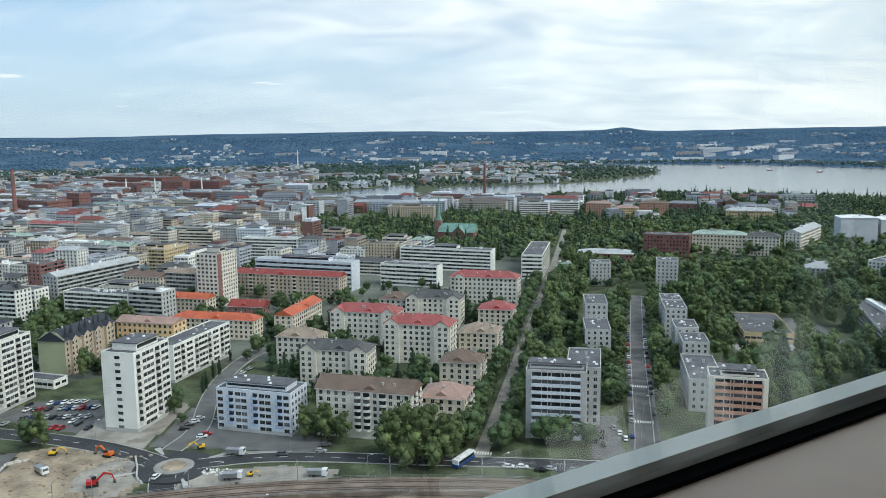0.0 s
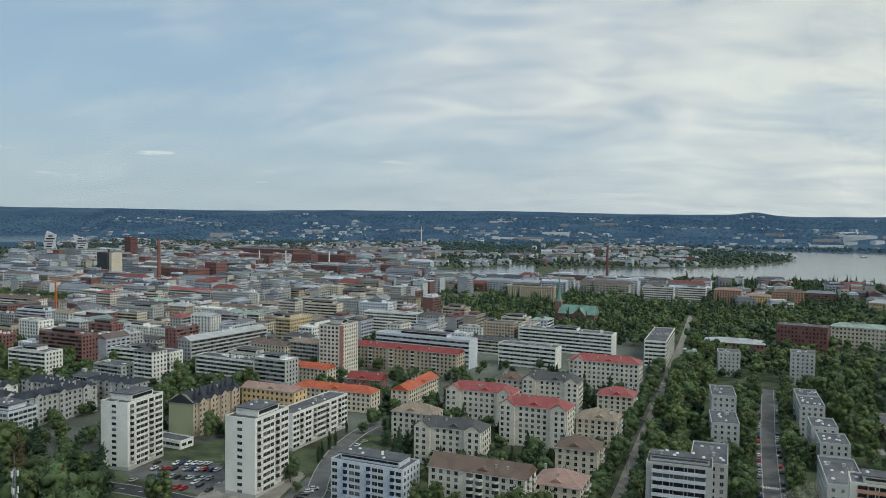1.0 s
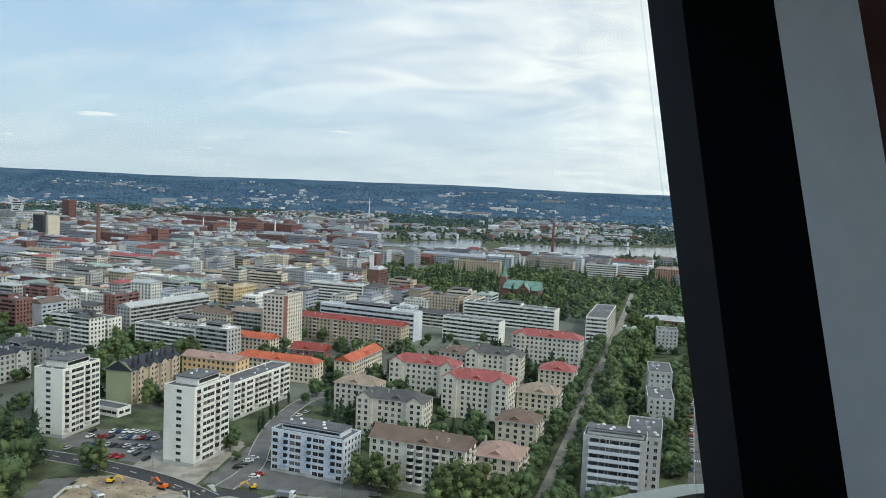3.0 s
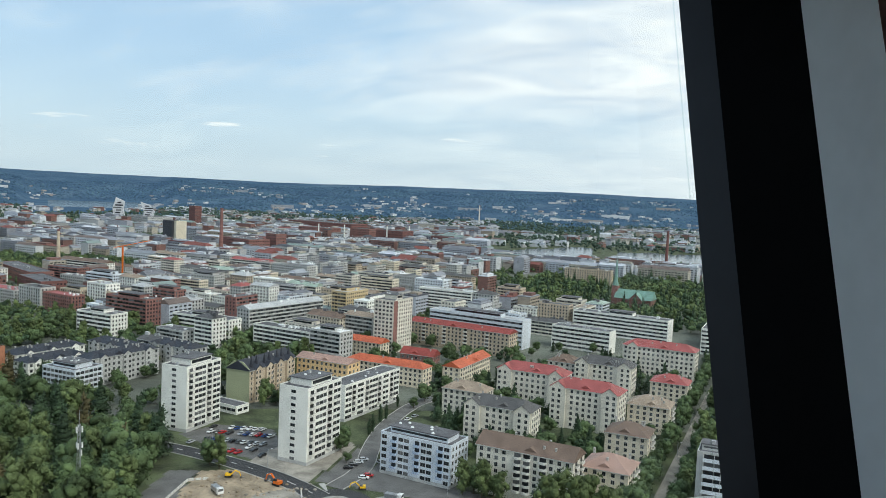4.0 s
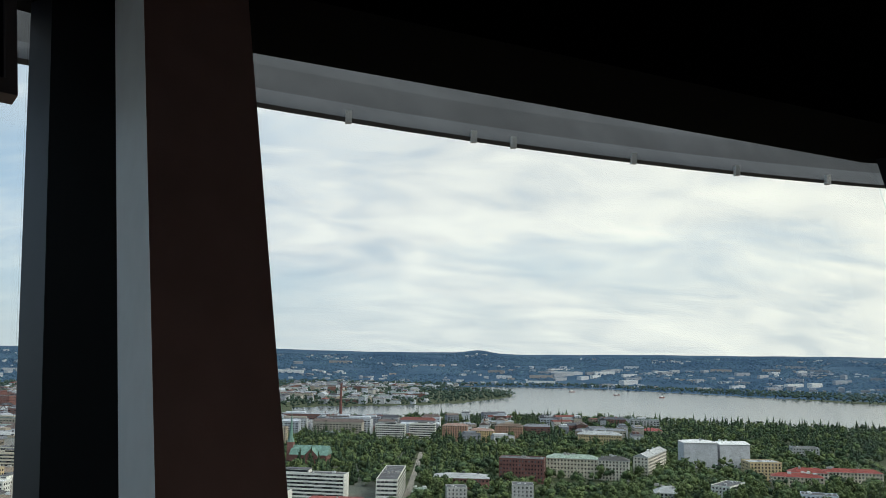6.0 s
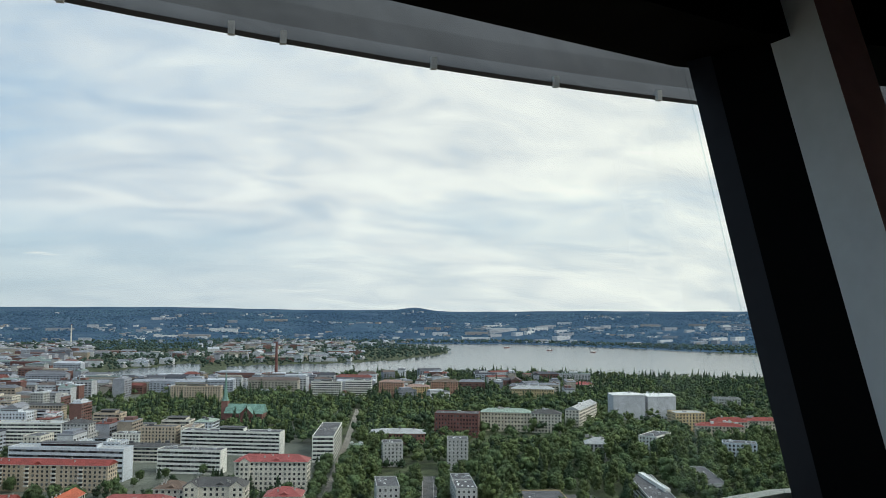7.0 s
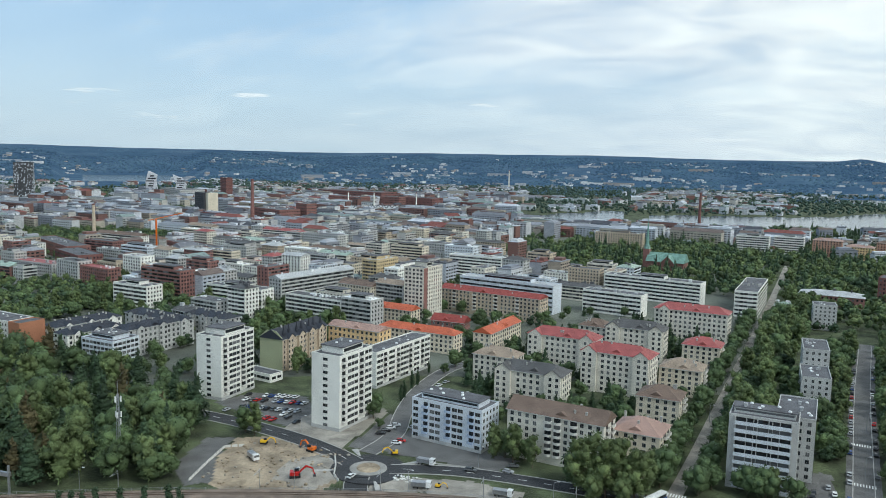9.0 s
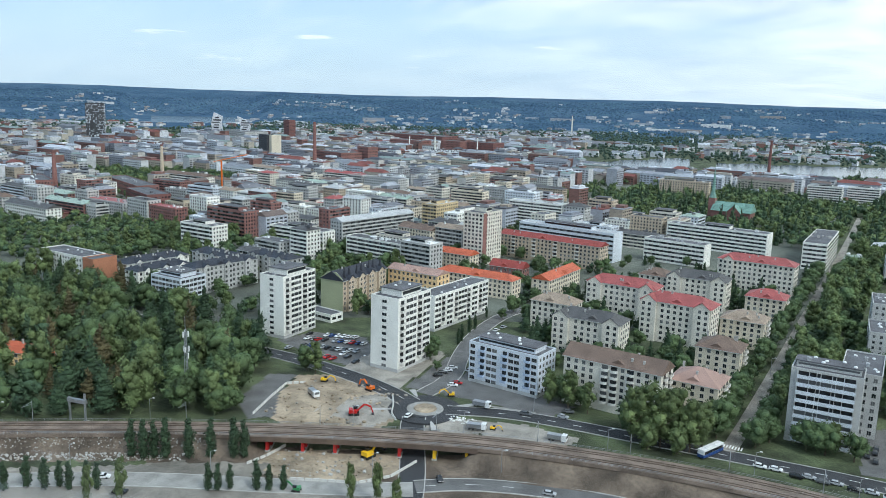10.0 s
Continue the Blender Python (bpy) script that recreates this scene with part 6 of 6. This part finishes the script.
woods("shore_woods", "trees along the lake shore", [(-300, 1380), (-280, 1430), (-120, 1440), (60, 1495), (230, 1490), (230, 1400), (100, 1430), (-100, 1380)], 14.0, ("alder", "linden"), .75, 1.0, "mid")
woods("town_trees", "trees scattered through the town", [(-1500, 700), (-300, 520), (-150, 640), (-120, 1330), (-1300, 2100)], 14.0, ("linden", "alder", "birch"), .7, 1.15, "mid", keep=lambda x, y: noise.noise(Vector((x / 120, y / 120, 7))) > -.3)
woods("mill_park", "park trees round old mills", [(-820, 830), (-600, 830), (-560, 960), (-640, 1010), (-840, 960)], 11.0, ("linden", "alder", "birch"), .9, 1.2, "mid")
woods("west_park", "dense park trees beyond the white block", [(-640, 400), (-480, 420), (-400, 440), (-390, 520), (-470, 590), (-620, 560)], 9.0, ("linden", "alder", "birch", "linden"), .8, 1.1, "mid")
FAR = [(-r * math.sin(radians(a)), r * math.cos(radians(a))) for a, r in ((-50, 1700), (-50, 3050), (-20, 3150), (0, 3150), (30, 3150), (54, 3150), (54, 1800), (30, 2050), (12, 2100), (8, 1700), (0, 1760), (-16, 2150))]
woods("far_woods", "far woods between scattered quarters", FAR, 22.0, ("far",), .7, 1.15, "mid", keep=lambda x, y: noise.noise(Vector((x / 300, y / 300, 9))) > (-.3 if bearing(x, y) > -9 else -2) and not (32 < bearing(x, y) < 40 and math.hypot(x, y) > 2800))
HILL = [(-r * math.sin(radians(a)), r * math.cos(radians(a))) for a, r in ((-50, 2500), (-50, 4560), (-30, 4560), (-10, 4560), (10, 4560), (30, 4560), (54, 4560), (54, 3100), (30, 3100), (10, 3100), (-10, 3100), (-30, 2800))]


def wooded(x, y):
    """Woods with clearings that lie across the view of the valley."""
    r, az = math.hypot(x, y), bearing(x, y)
    if 31.5 < az < 40.5 and r < 3960:
        return False
    return noise.noise(Vector((radians(az) * 16, r / 210, 6.0))) > -0.2 - 0.35 * smooth(3700, 4300, r)


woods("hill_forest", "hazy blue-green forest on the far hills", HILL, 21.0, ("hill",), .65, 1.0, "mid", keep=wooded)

# rubble and stones
RB = random.Random(8)


def rubble(name, label, n, spots, mats, r0, r1):
    s = Shape()
    for i in range(n):
        x, y = spots()
        r = RB.uniform(r0, r1)
        V = ICO1[0] * np.array([r, r * RB.uniform(.6, 1), r * .7]) * (1 + RB.uniform(-.2, .2)) + np.array([x, y, ground_z(x, y) + r * .35])
        s.add(V.tolist(), ICO1[1].tolist(), RB.randrange(len(mats)))
    solid(name, s, mats, label, "rubble", kind="stuff")


def strip_spot(x0, x1, o0, o1):
    def pick():
        x = RB.uniform(x0, x1)
        return x, rail_y(x) + RB.uniform(o0, o1)
    return pick


rubble("stone_rubble", "pale stones heaped at the foot of an embankment", 380, strip_spot(-225, -165, -14.5, -11.5), ["concrete", "kerb", "gravel"], .2, .6)
rubble("slope_stones", "grey stones strewn over an embankment slope", 500, strip_spot(-225, -160, -10, -6), ["gravel", "concrete", "slope"], .15, .4)
rubble("site_rubble", "heaps of earth and stones on a building site", 160, lambda: (RB.uniform(-158, -112), RB.uniform(252, 296)), ["dirt", "dirt", "dirt", "gravel"], .2, .9)
rubble("site_rubble", "earth and broken concrete under a bridge", 140, lambda: (RB.uniform(-138, -98), RB.uniform(222, 244)), ["dirt", "dirt", "gravel", "concrete"], .2, .8)
rubble("paving_stacks", "white heaps of kerb stones beside a roundabout", 60, lambda: (RB.uniform(-88, -78), RB.uniform(273, 278)), ["kerb", "paint"], .35, .6)

# ================= vehicles =================
CARS = {}


def car_meshes(colour):
    if colour not in CARS:
        s = Shape()
        prof = [(-2.15, .35), (-2.2, .75), (-1.9, .95), (-1.25, 1.0), (1.0, .98), (2.0, .85), (2.2, .6), (2.15, .35)]
        V = [(x, yy, z) for yy in (-.85, .85) for x, z in prof]
        n = len(prof)
        s.add(V, [tuple(range(n)), tuple(range(2 * n - 1, n - 1, -1))] + [(i, n + i, n + (i + 1) % n, (i + 1) % n) for i in range(n)])
        top = [(-1.5, 1.38), (-1.2, 1.44), (.1, 1.46), (.45, 1.38)]
        V = [(x, yy, z) for yy in (-.66, .66) for x, z in top] + [(x, yy, z - .07) for yy in (-.66, .66) for x, z in top]
        s.add(V, [(0, 1, 5, 4), (1, 2, 6, 5), (2, 3, 7, 6), (8, 12, 13, 9), (0, 4, 12, 8), (3, 11, 15, 7), (0, 8, 9, 1), (1, 9, 10, 2), (2, 10, 11, 3), (4, 5, 13, 12), (5, 6, 14, 13), (6, 7, 15, 14)])
        body = s.mesh("body", ["enamel_" + colour])
        s = Shape()
        lo, hi = [(-1.95, .96), (1.05, .97)], [(-1.5, 1.37), (.45, 1.37)]
        V = [(lo[0][0], -.78, lo[0][1]), (lo[1][0], -.78, lo[1][1]), (lo[1][0], .78, lo[1][1]), (lo[0][0], .78, lo[0][1]), (hi[0][0], -.65, hi[0][1]), (hi[1][0], -.65, hi[1][1]), (hi[1][0], .65, hi[1][1]), (hi[0][0], .65, hi[0][1])]
        s.add(V, [(0, 1, 5, 4), (1, 2, 6, 5), (2, 3, 7, 6), (3, 0, 4, 7), (4, 5, 6, 7)])
        glassm = s.mesh("window_glass", ["glass"])
        s = Shape()
        a = [2 * math.pi * i / 10 for i in range(10)]
        s.add([(.32 * math.cos(t), yy, .32 + .32 * math.sin(t)) for yy in (-.11, .11) for t in a], [tuple(range(10)), tuple(range(19, 9, -1))] + [(i, 10 + i, 10 + (i + 1) % 10, (i + 1) % 10) for i in range(10)])
        CARS[colour] = (body, glassm, s.mesh("wheel", ["tyre"]))
    return CARS[colour]


SHADE = {"white": "white", "silver": "silver-grey", "grey": "dark grey", "black": "black", "red": "red", "blue": "dark blue", "green": "green", "yellow": "yellow", "orange": "orange"}


def car(x, y, ang, colour=None, where="parked car", k=1.0):
    colour = colour or RB.choice(("white", "white", "silver", "silver", "grey", "black", "black", "red", "blue"))
    b, g, w = car_meshes(colour)
    t = thing("car", pose(x, y, ground_z(x, y) + .20, 0, 0, ang) @ Matrix.Diagonal((k, k, k, 1)), SHADE[colour] + " " + where, "car", "parked cars")
    part("body", b, None, t); part("window_glass", g, None, t)
    for wx in (-1.35, 1.35):
        for wy in (-.78, .78):
            part("wheel", w, None, t).location = (wx, wy, 0)


# the car park by the white towers: four rows
for r, (x0, y0, x1, y1, n) in enumerate(((-188, 350, -164, 354, 9), (-185, 343, -156, 346, 11), (-181, 333, -154, 334, 10), (-186, 326, -160, 320, 9), (-158, 328, -148, 320, 4))):
    for i in range(n):
        if RB.random() < .82:
            t = i / max(1, n - 1)
            car(x0 + (x1 - x0) * t + RB.uniform(-.3, .3), y0 + (y1 - y0) * t, 75 + RB.choice((0, 180)) + RB.uniform(-4, 4), where="car in an asphalt car park")
for x, y, a in ((-108, 318, 20), (-107, 322, 20), (-106, 326, 20), (-105, 330, 20), (-98, 309, 10), (-97, 312, 10), (-104, 372, 70), (-103, 378, 70), (-102, 384, 70), (-103, 390, 70), (-103, 396, 70), (-101, 403, 70), (-48, 293, -10), (-47, 299, 10)):
    car(x, y, a, where="car parked beside an apartment block")
for i in range(26):
    y = 296 + i * 8.6
    x = float(np.interp(y, [p[1] for p in SIDE_ST], [p[0] for p in SIDE_ST]))
    for o in (-4.9, 4.9):
        if RB.random() < .7:
            car(x + o, y, 77 + RB.uniform(-3, 3), where="car parked along a side street")
for x, y in ((58, 300), (61, 304), (62, 308), (60, 296), (68, 314), (69, 308), (70, 302)):
    car(x, y, 80, RB.choice(("white", "silver", "black")), where="car in a small car park")
for x, y, c in ((22, 276.5, "white"), (27, 276, "white"), (33, 273, "black"), (37, 274, "silver"), (41, 272, "grey"), (45, 272.5, "silver"), (50, 270, "black"), (55, 270, "silver"), (60, 268, "white")):
    car(x, y, -12, c, "car parked beside the railway")
car(-103, 271, 80, "white", "car driving up to a roundabout")
car(-62, 290, -5, "grey", "dark van on a fresh asphalt street", 1.15)
car(-42, 240, 2, "silver", "car on a worn street below the railway")
car(-78, 236, -60, "black", "car on a street under the bridge")
car(-180, 196, 25, "white", "estate car on a dusty site road", 1.1)
car(-168, 190, 20, "black", "dark car on a site yard", 1.1)
car(-97, 330, 60, "silver", "car parked by a hedge")

bus = thing("bus", pose(6, 281, .25, 0, 0, 58), "white and dark blue city bus at a junction", "bus")
s = Shape(); s.box(-6, 6, -1.27, 1.27, 1.5, 3.15); part("upper_body", s, ["enamel_white"], bus)
s = Shape(); s.box(-6.02, 6.02, -1.29, 1.29, .35, 1.5); part("lower_body", s, ["enamel_blue"], bus, "dark blue lower body")
s = Shape(); s.box(-5.6, 5.4, -1.31, 1.31, 1.55, 2.6); s.box(5.2, 6.05, -1.1, 1.1, 1.3, 2.8); part("window_glass", s, ["glass"], bus)
s = Shape(); s.box(-3.5, -.5, -.8, .8, 3.15, 3.45); s.box(1.5, 3.5, -.7, .7, 3.15, 3.4); part("roof_unit", s, ["enamel_white"], bus)
for wx in (-3.4, 3.6):
    for wy in (-1.1, 1.1):
        part("wheel", car_meshes("white")[2], None, bus).location = (wx, wy, 0)


def digger(x, y, ang, colour, name="excavator", k=1.0):
    t = thing(name, pose(x, y, ground_z(x, y) + .15, 0, 0, ang) @ Matrix.Diagonal((k, k, k, 1)), SHADE[colour] + " tracked excavator on bare earth", "excavator", "site machines")
    e = "enamel_" + colour
    for o in (-1.15, 1.15):
        s = Shape(); s.prism([(-2, o - .3), (2, o - .3), (2, o + .3), (-2, o + .3)], 0, .85); part("track", s, ["tyre"], t)
    s = Shape(); s.box(-1.9, 1.3, -1.3, 1.3, .9, 2.0); s.box(-1.9, -.6, -1.3, 1.3, 2.0, 2.3); part("upper_body", s, [e], t)
    s = Shape(); s.box(-.2, 1.4, .2, 1.25, 2.0, 3.0); part("cab", s, ["glass"], t)
    s = Shape(); s.beam((1.2, -.3, 1.6), (4.0, -.3, 4.2), .28); s.beam((4.0, -.3, 4.2), (6.4, -.3, 3.2), .25); part("boom", s, [e], t)
    s = Shape(); s.beam((6.4, -.3, 3.3), (7.2, -.3, .8), .2); part("stick", s, [e], t)
    s = Shape(); s.prism([(6.7, -.9), (7.7, -.9), (7.7, .3), (6.7, .3)], .1, .9); part("bucket", s, ["dark_metal"], t)


digger(-123, 265, 25, "red")
digger(-107, 243, 70, "yellow", k=1.1)
digger(-128, 291, 160, "orange", k=.9)
digger(-150, 293, 10, "yellow", k=.7)
digger(-95, 298, 200, "yellow", k=.7)
digger(-118, 212, 190, "green", k=.7)
digger(-70, 272, 0, "yellow", k=.5)
for x, y, a, c in ((-146, 276, -40, "white"), (-76, 271, 5, "white"), (-46, 271, -5, "white"), (-80, 291, -8, "white")):
    t = thing("lorry", pose(x, y, ground_z(x, y) + .3, 0, 0, a), "white lorry on a building site", "lorry", "site machines")
    s = Shape(); s.box(-3.5, 1.6, -1.2, 1.2, .9, 2.4); part("load_box", s, ["metal"], t)
    s = Shape(); s.box(1.8, 3.6, -1.2, 1.2, .6, 2.8); part("cab", s, ["enamel_" + c], t)
    s = Shape(); s.box(2.4, 3.63, -1.0, 1.0, 1.7, 2.6); part("window_glass", s, ["glass"], t)
    for wx in (-2.6, -1.2, 2.6):
        for wy in (-1.05, 1.05):
            part("wheel", car_meshes("white")[2], None, t).location = (wx, wy, 0)
# low barriers round the site
for pts in ([(-158, 250), (-161, 268), (-163, 284), (-156, 288)], [(-117, 289), (-113, 280), (-110, 271), (-106, 266)], [(-90, 246), (-94, 232), (-102, 224), (-124, 218)], [(-143, 222), (-140, 230), (-138, 240)]):
    P = dense(pts, 2.4)
    for (x0, y0), (x1, y1) in zip(P, P[1:]):
        t = solid("barrier_block", (lambda s: (s.box(-1.1, 1.1, -.3, .3, 0, .3), s.box(-1.1, 1.1, -.14, .14, .3, .9), s)[-1])(Shape()), ["barrier_white"], "white concrete barrier block round a building site", "barrier", "site barriers",
                  m=pose((x0 + x1) / 2, (y0 + y1) / 2, ground_z((x0 + x1) / 2, (y0 + y1) / 2) + .12, 0, 0, math.degrees(math.atan2(y1 - y0, x1 - x0))))

# phone mast in the park
t = thing("antenna_mast", pose(-187, 250, 0), "grey lattice antenna mast rising out of trees", "mast")
for a in (0, 120, 240):
    s = Shape(); c, sn = math.cos(radians(a)), math.sin(radians(a)); s.beam((c * 1.0, sn * 1.0, 0), (c * .45, sn * .45, 30), .09); part("leg", s, ["metal"], t)
s = Shape()
for k in range(14):
    for a in (0, 120, 240):
        z0, z1 = k * 2.1, k * 2.1 + 2.1
        q0, q1 = 1.0 - .55 * z0 / 30, 1.0 - .55 * z1 / 30
        s.beam((math.cos(radians(a)) * q0, math.sin(radians(a)) * q0, z0), (math.cos(radians(a + 120)) * q1, math.sin(radians(a + 120)) * q1, z1), .05)
part("lattice", s, ["metal"], t)
for k, (a, z) in enumerate(((20, 27), (140, 27), (260, 27), (50, 21), (170, 21), (290, 21), (80, 18))):
    s = Shape(); c, sn = math.cos(radians(a)) * 1.1, math.sin(radians(a)) * 1.1; s.box(c - .22, c + .22, sn - .22, sn + .22, z, z + 2.2); part("antenna", s, ["enamel_white"], t)
s = Shape(); s.beam((0, 0, 29), (0, 0, 35), .07); part("whip", s, ["metal"], t)
for x, y in ((-236, 208), (-190, 232), (-120, 258), (-80, 268), (-28, 270), (20, 270), (50, 262), (-196, 199), (-150, 212), (-100, 231), (-60, 247), (-172, 320), (-140, 308), (-60, 295), (12, 310), (30, 380), (84, 330), (98, 390)):
    t = thing("street_lamp", pose(x, y, ground_z(x, y)), "slim grey street lamp with curved arm", "street lamp", "street lamps")
    s = Shape(); s.tube(0, 0, .12, .07, 0, 8, 8); part("pole", s, ["metal"], t)
    s = Shape(); s.beam((0, 0, 7.9), (1.4, .5, 8.3), .05); part("arm", s, ["metal"], t)
    s = Shape(); s.box(1.1, 1.9, .3, .7, 8.2, 8.4); part("lamp_head", s, ["enamel_white"], t)

# boats on the lake
for az, r in ((-22.0, 2560), (-19.0, 2700), (-25.0, 2480)):
    x, y = -r * math.sin(radians(az)), r * math.cos(radians(az))
    t = thing("boat", pose(x, y, -1, 0, 0, -az), "small dark boat on the lake", "boat", "boats on the lake")
    s = Shape(); s.prism([(-11, -3), (8, -3), (13, 0), (8, 3), (-11, 3)], -.6, 2); part("hull", s, ["dark_brick_wall"], t)
    s = Shape(); s.box(-6, 3, -2, 2, 2, 5); part("deckhouse", s, ["enamel_white"], t)

# ================= the tower's viewing room =================
QX, QY, EZ = 2.752, -4.607, 120.0
TURN = -360 / 22
UX, UY = -0.1267, 0.2707          # lean of the first post for each metre of height
SECTION = ((0.101, 1.062), (0.140, 1.023), (0.237, 0.948), (0.291, 0.839), (0.406, 0.916), (0.36, 1.06))
POST_MATS = ["post_edge", "post_black", "post_white", "post_brown", "post_black", "post_black"]


def ring(k):
    """Turns the first bay by k bays about the tower's axis."""
    return Matrix.Translation((QX, QY, EZ)) @ Matrix.Rotation(radians(TURN * k), 4, "Z") @ Matrix.Translation((-QX, -QY, 0))


def at_height(p, z):
    return (p[0] + UX * z, p[1] + UY * z, z)


for k in range(-6, 8):
    p = thing("window_post", ring(k), "leaning window post, black with white and brown faces", "window post", "posts between the windows")
    n = len(SECTION)
    for i in range(n):
        a, b = SECTION[i], SECTION[(i + 1) % n]
        s = Shape()
        ca = (0.25, 0.97)
        ia, ib = [tuple(q[j] + (ca[j] - q[j]) * .12 for j in (0, 1)) for q in (a, b)]
        V = [at_height(q, z) for z in (-0.46, 0.95) for q in (a, b, ib, ia)]
        s.add(V, [(0, 3, 2, 1), (4, 5, 6, 7), (0, 1, 5, 4), (1, 2, 6, 5), (2, 3, 7, 6), (3, 0, 4, 7)])
        part(("edge_strip", "front_panel", "white_panel", "brown_panel", "rear_panel", "outer_panel")[i], s, [POST_MATS[i]], p)


def bay_bar(k, r_in, r_out, z0, z1, name, surface, label, lean=True, x0=-.02, kind="structure"):
    """A bar along the windows of bay k, which lies to the left of post k; radii are given at the post's foot."""
    s = Shape()
    R = Matrix.Rotation(radians(-TURN), 4, "Z")
    T = Matrix.Translation((QX, QY, 0)) @ R @ Matrix.Translation((-QX, -QY, 0))
    P = []
    for z in (z0, z1):
        for r in (r_in, r_out):
            base = Vector(at_height((0.101, 1.062), z if lean else 0.0))
            c = Vector((QX, QY, 0))
            d = Vector((base.x - QX, base.y - QY, 0))
            e = c + d * ((d.length + r) / d.length)
            e.z = z
            P += [e, T @ e]
    s.add(P, [(0, 1, 3, 2), (4, 6, 7, 5), (0, 4, 5, 1), (2, 3, 7, 6), (0, 2, 6, 4), (1, 5, 7, 3)])
    ob = solid(name, s, [surface], label, name.replace("_", " "), kind=kind, m=ring(k))
    return ob


for k in range(-6, 8):
    bay_bar(k, .018, .05, -.378, -.363, "window_sill", "sill_grey", "pale grey metal window sill")
    bay_bar(k, .0, .05, -.395, -.379, "sill_gap", "post_black", "black gap under the window sill")
    bay_bar(k, -.62, .013, -.47, -.384, "window_bench", "bench_beige", "smooth beige ledge below the windows")
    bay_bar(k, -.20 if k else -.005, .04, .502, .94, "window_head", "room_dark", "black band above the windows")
for k in range(-3, 5):
    ob = bay_bar(k, .014, .018, -.37, .51, "window_pane", "pane", "clear window glass of the viewing room")
    ob.visible_shadow = False
# floor, ceiling and back wall close the room
def disc(r, z0, z1):
    s = Shape(); s.tube(0, 0, r, r, z0, z1, 50); return s


solid("floor", disc(6.4, -1.75, -1.6), ["room_pale"], "dark floor of the viewing room", "floor", kind="structure", m=pose(QX, QY, EZ))
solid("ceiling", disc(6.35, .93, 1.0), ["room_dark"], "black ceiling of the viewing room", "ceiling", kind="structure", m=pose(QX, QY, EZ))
solid("wall_core", disc(2.2, -1.7, .96), ["room_pale"], "dark core wall of the tower", "wall", kind="structure", m=pose(QX, QY, EZ))
s = Shape()
for i in range(22):
    a0, a1 = radians(90 + 25.08 - TURN * 0 + TURN * i), radians(90 + 25.08 + TURN * (i + 1))
    V = []
    for r in (6.15, 6.3):
        for a in (a0, a1):
            V += [(r * math.cos(a), r * math.sin(a), -1.7), (r * math.cos(a), r * math.sin(a), -.52)]
    s.add(V, [(0, 2, 3, 1), (4, 5, 7, 6), (1, 3, 7, 5), (0, 4, 6, 2)])
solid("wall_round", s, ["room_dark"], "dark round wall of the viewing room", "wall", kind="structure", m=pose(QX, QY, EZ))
# concrete eave outside; white blocks on its edge stand in for sky through slots
eave = thing("roof_eave", pose(QX, QY, EZ), "weathered grey concrete eave of the tower", "eave", kind="structure")
s = Shape()
N = 150
for i in range(N):
    a0, a1 = 2 * math.pi * i / N, 2 * math.pi * (i + 1) / N
    prof = ((6.80, .546), (6.82, .541), (7.5, .95), (7.45, 1.05), (6.99, .90), (6.88, .66), (6.865, .60))
    V = [(r * math.cos(a), r * math.sin(a), z) for a in (a0, a1) for r, z in prof]
    m = len(prof)
    s.add(V, [(j, (j + 1) % m, m + (j + 1) % m, m + j) for j in range(m)])
part("eave_ring", s, ["eave_concrete"], eave)
for a in (112.4, 109.2, 106.45, 105.5, 102.4, 99.5, 96.8, 93.9, 90.6, 87.2, 83.8, 80.1):
    s = Shape(); c, sn = math.cos(radians(a)), math.sin(radians(a))
    s.box(6.795 * c - .007, 6.795 * c + .007, 6.795 * sn - .007, 6.795 * sn + .007, .532, .560)
    part("clip", s, ["slot_white"], eave, "small white block in place of a bright slot")

# hanging sign in the first window
SG = Vector((0.053, 1.107, 0.323))
SL = Vector((-0.277, 0.887, 0.323))
ex = (SG - SL).normalized()
ey = Vector((UX, UY, 1)).normalized()
ez = ex.cross(ey).normalized()
ey = ez.cross(ex).normalized()
sm = Matrix((ex, ey, ez)).transposed().to_4x4()
sm.translation = Vector((SG.x, SG.y, EZ + SG.z)) + ez * .02
sg = thing("information_sign", sm, "dark framed information board with pale lettering", "sign")
s = Shape(); s.box(-.62, -.012, .022, .30, -.006, .004); part("board", s, ["sign_board"], sg)
for a in ((-.632, 0, 0, .022), (-.632, 0, .30, .32), (-.632, -.62, .022, .30), (-.014, 0, .022, .30)):
    s = Shape(); s.box(*a, -.012, .012); part("border_strip", s, ["sign_frame"], sg)
for i, (txt, px) in enumerate((("11. \u041a\u043e\u043d\u044e\u0448\u0435\u043d\u043d\u044b\u0439 \u0434\u0432\u043e\u0440", -.205), ("10. \u0420\u0435\u043a\u0430 \u0422\u0430\u043c\u043c\u0435\u0440\u043a\u043e\u0441\u043a\u0438", -.205))):
    cu = bpy.data.curves.new("lettering", "FONT")
    cu.body, cu.size, cu.extrude = txt, .0155, .0003
    cu.materials.append(M["sign_letters"])
    ob = new("lettering", cu)
    ob.parent = sg
    ob.location = (px, .046 + .0185 * i, .007)
for i in range(9):
    s = Shape()
    y0 = .090 + .019 * i
    s.box(-.205, -.205 + RB.uniform(.06, .12), y0, y0 + .008, .003, .0046)
    part("text_bar", s, ["sign_letters"], sg)
for i in range(12):
    s = Shape()
    y0 = .048 + .019 * i
    s.box(-.40, -.40 + RB.uniform(.06, .13), y0, y0 + .008, .003, .0046)
    part("text_bar", s, ["sign_letters"], sg)
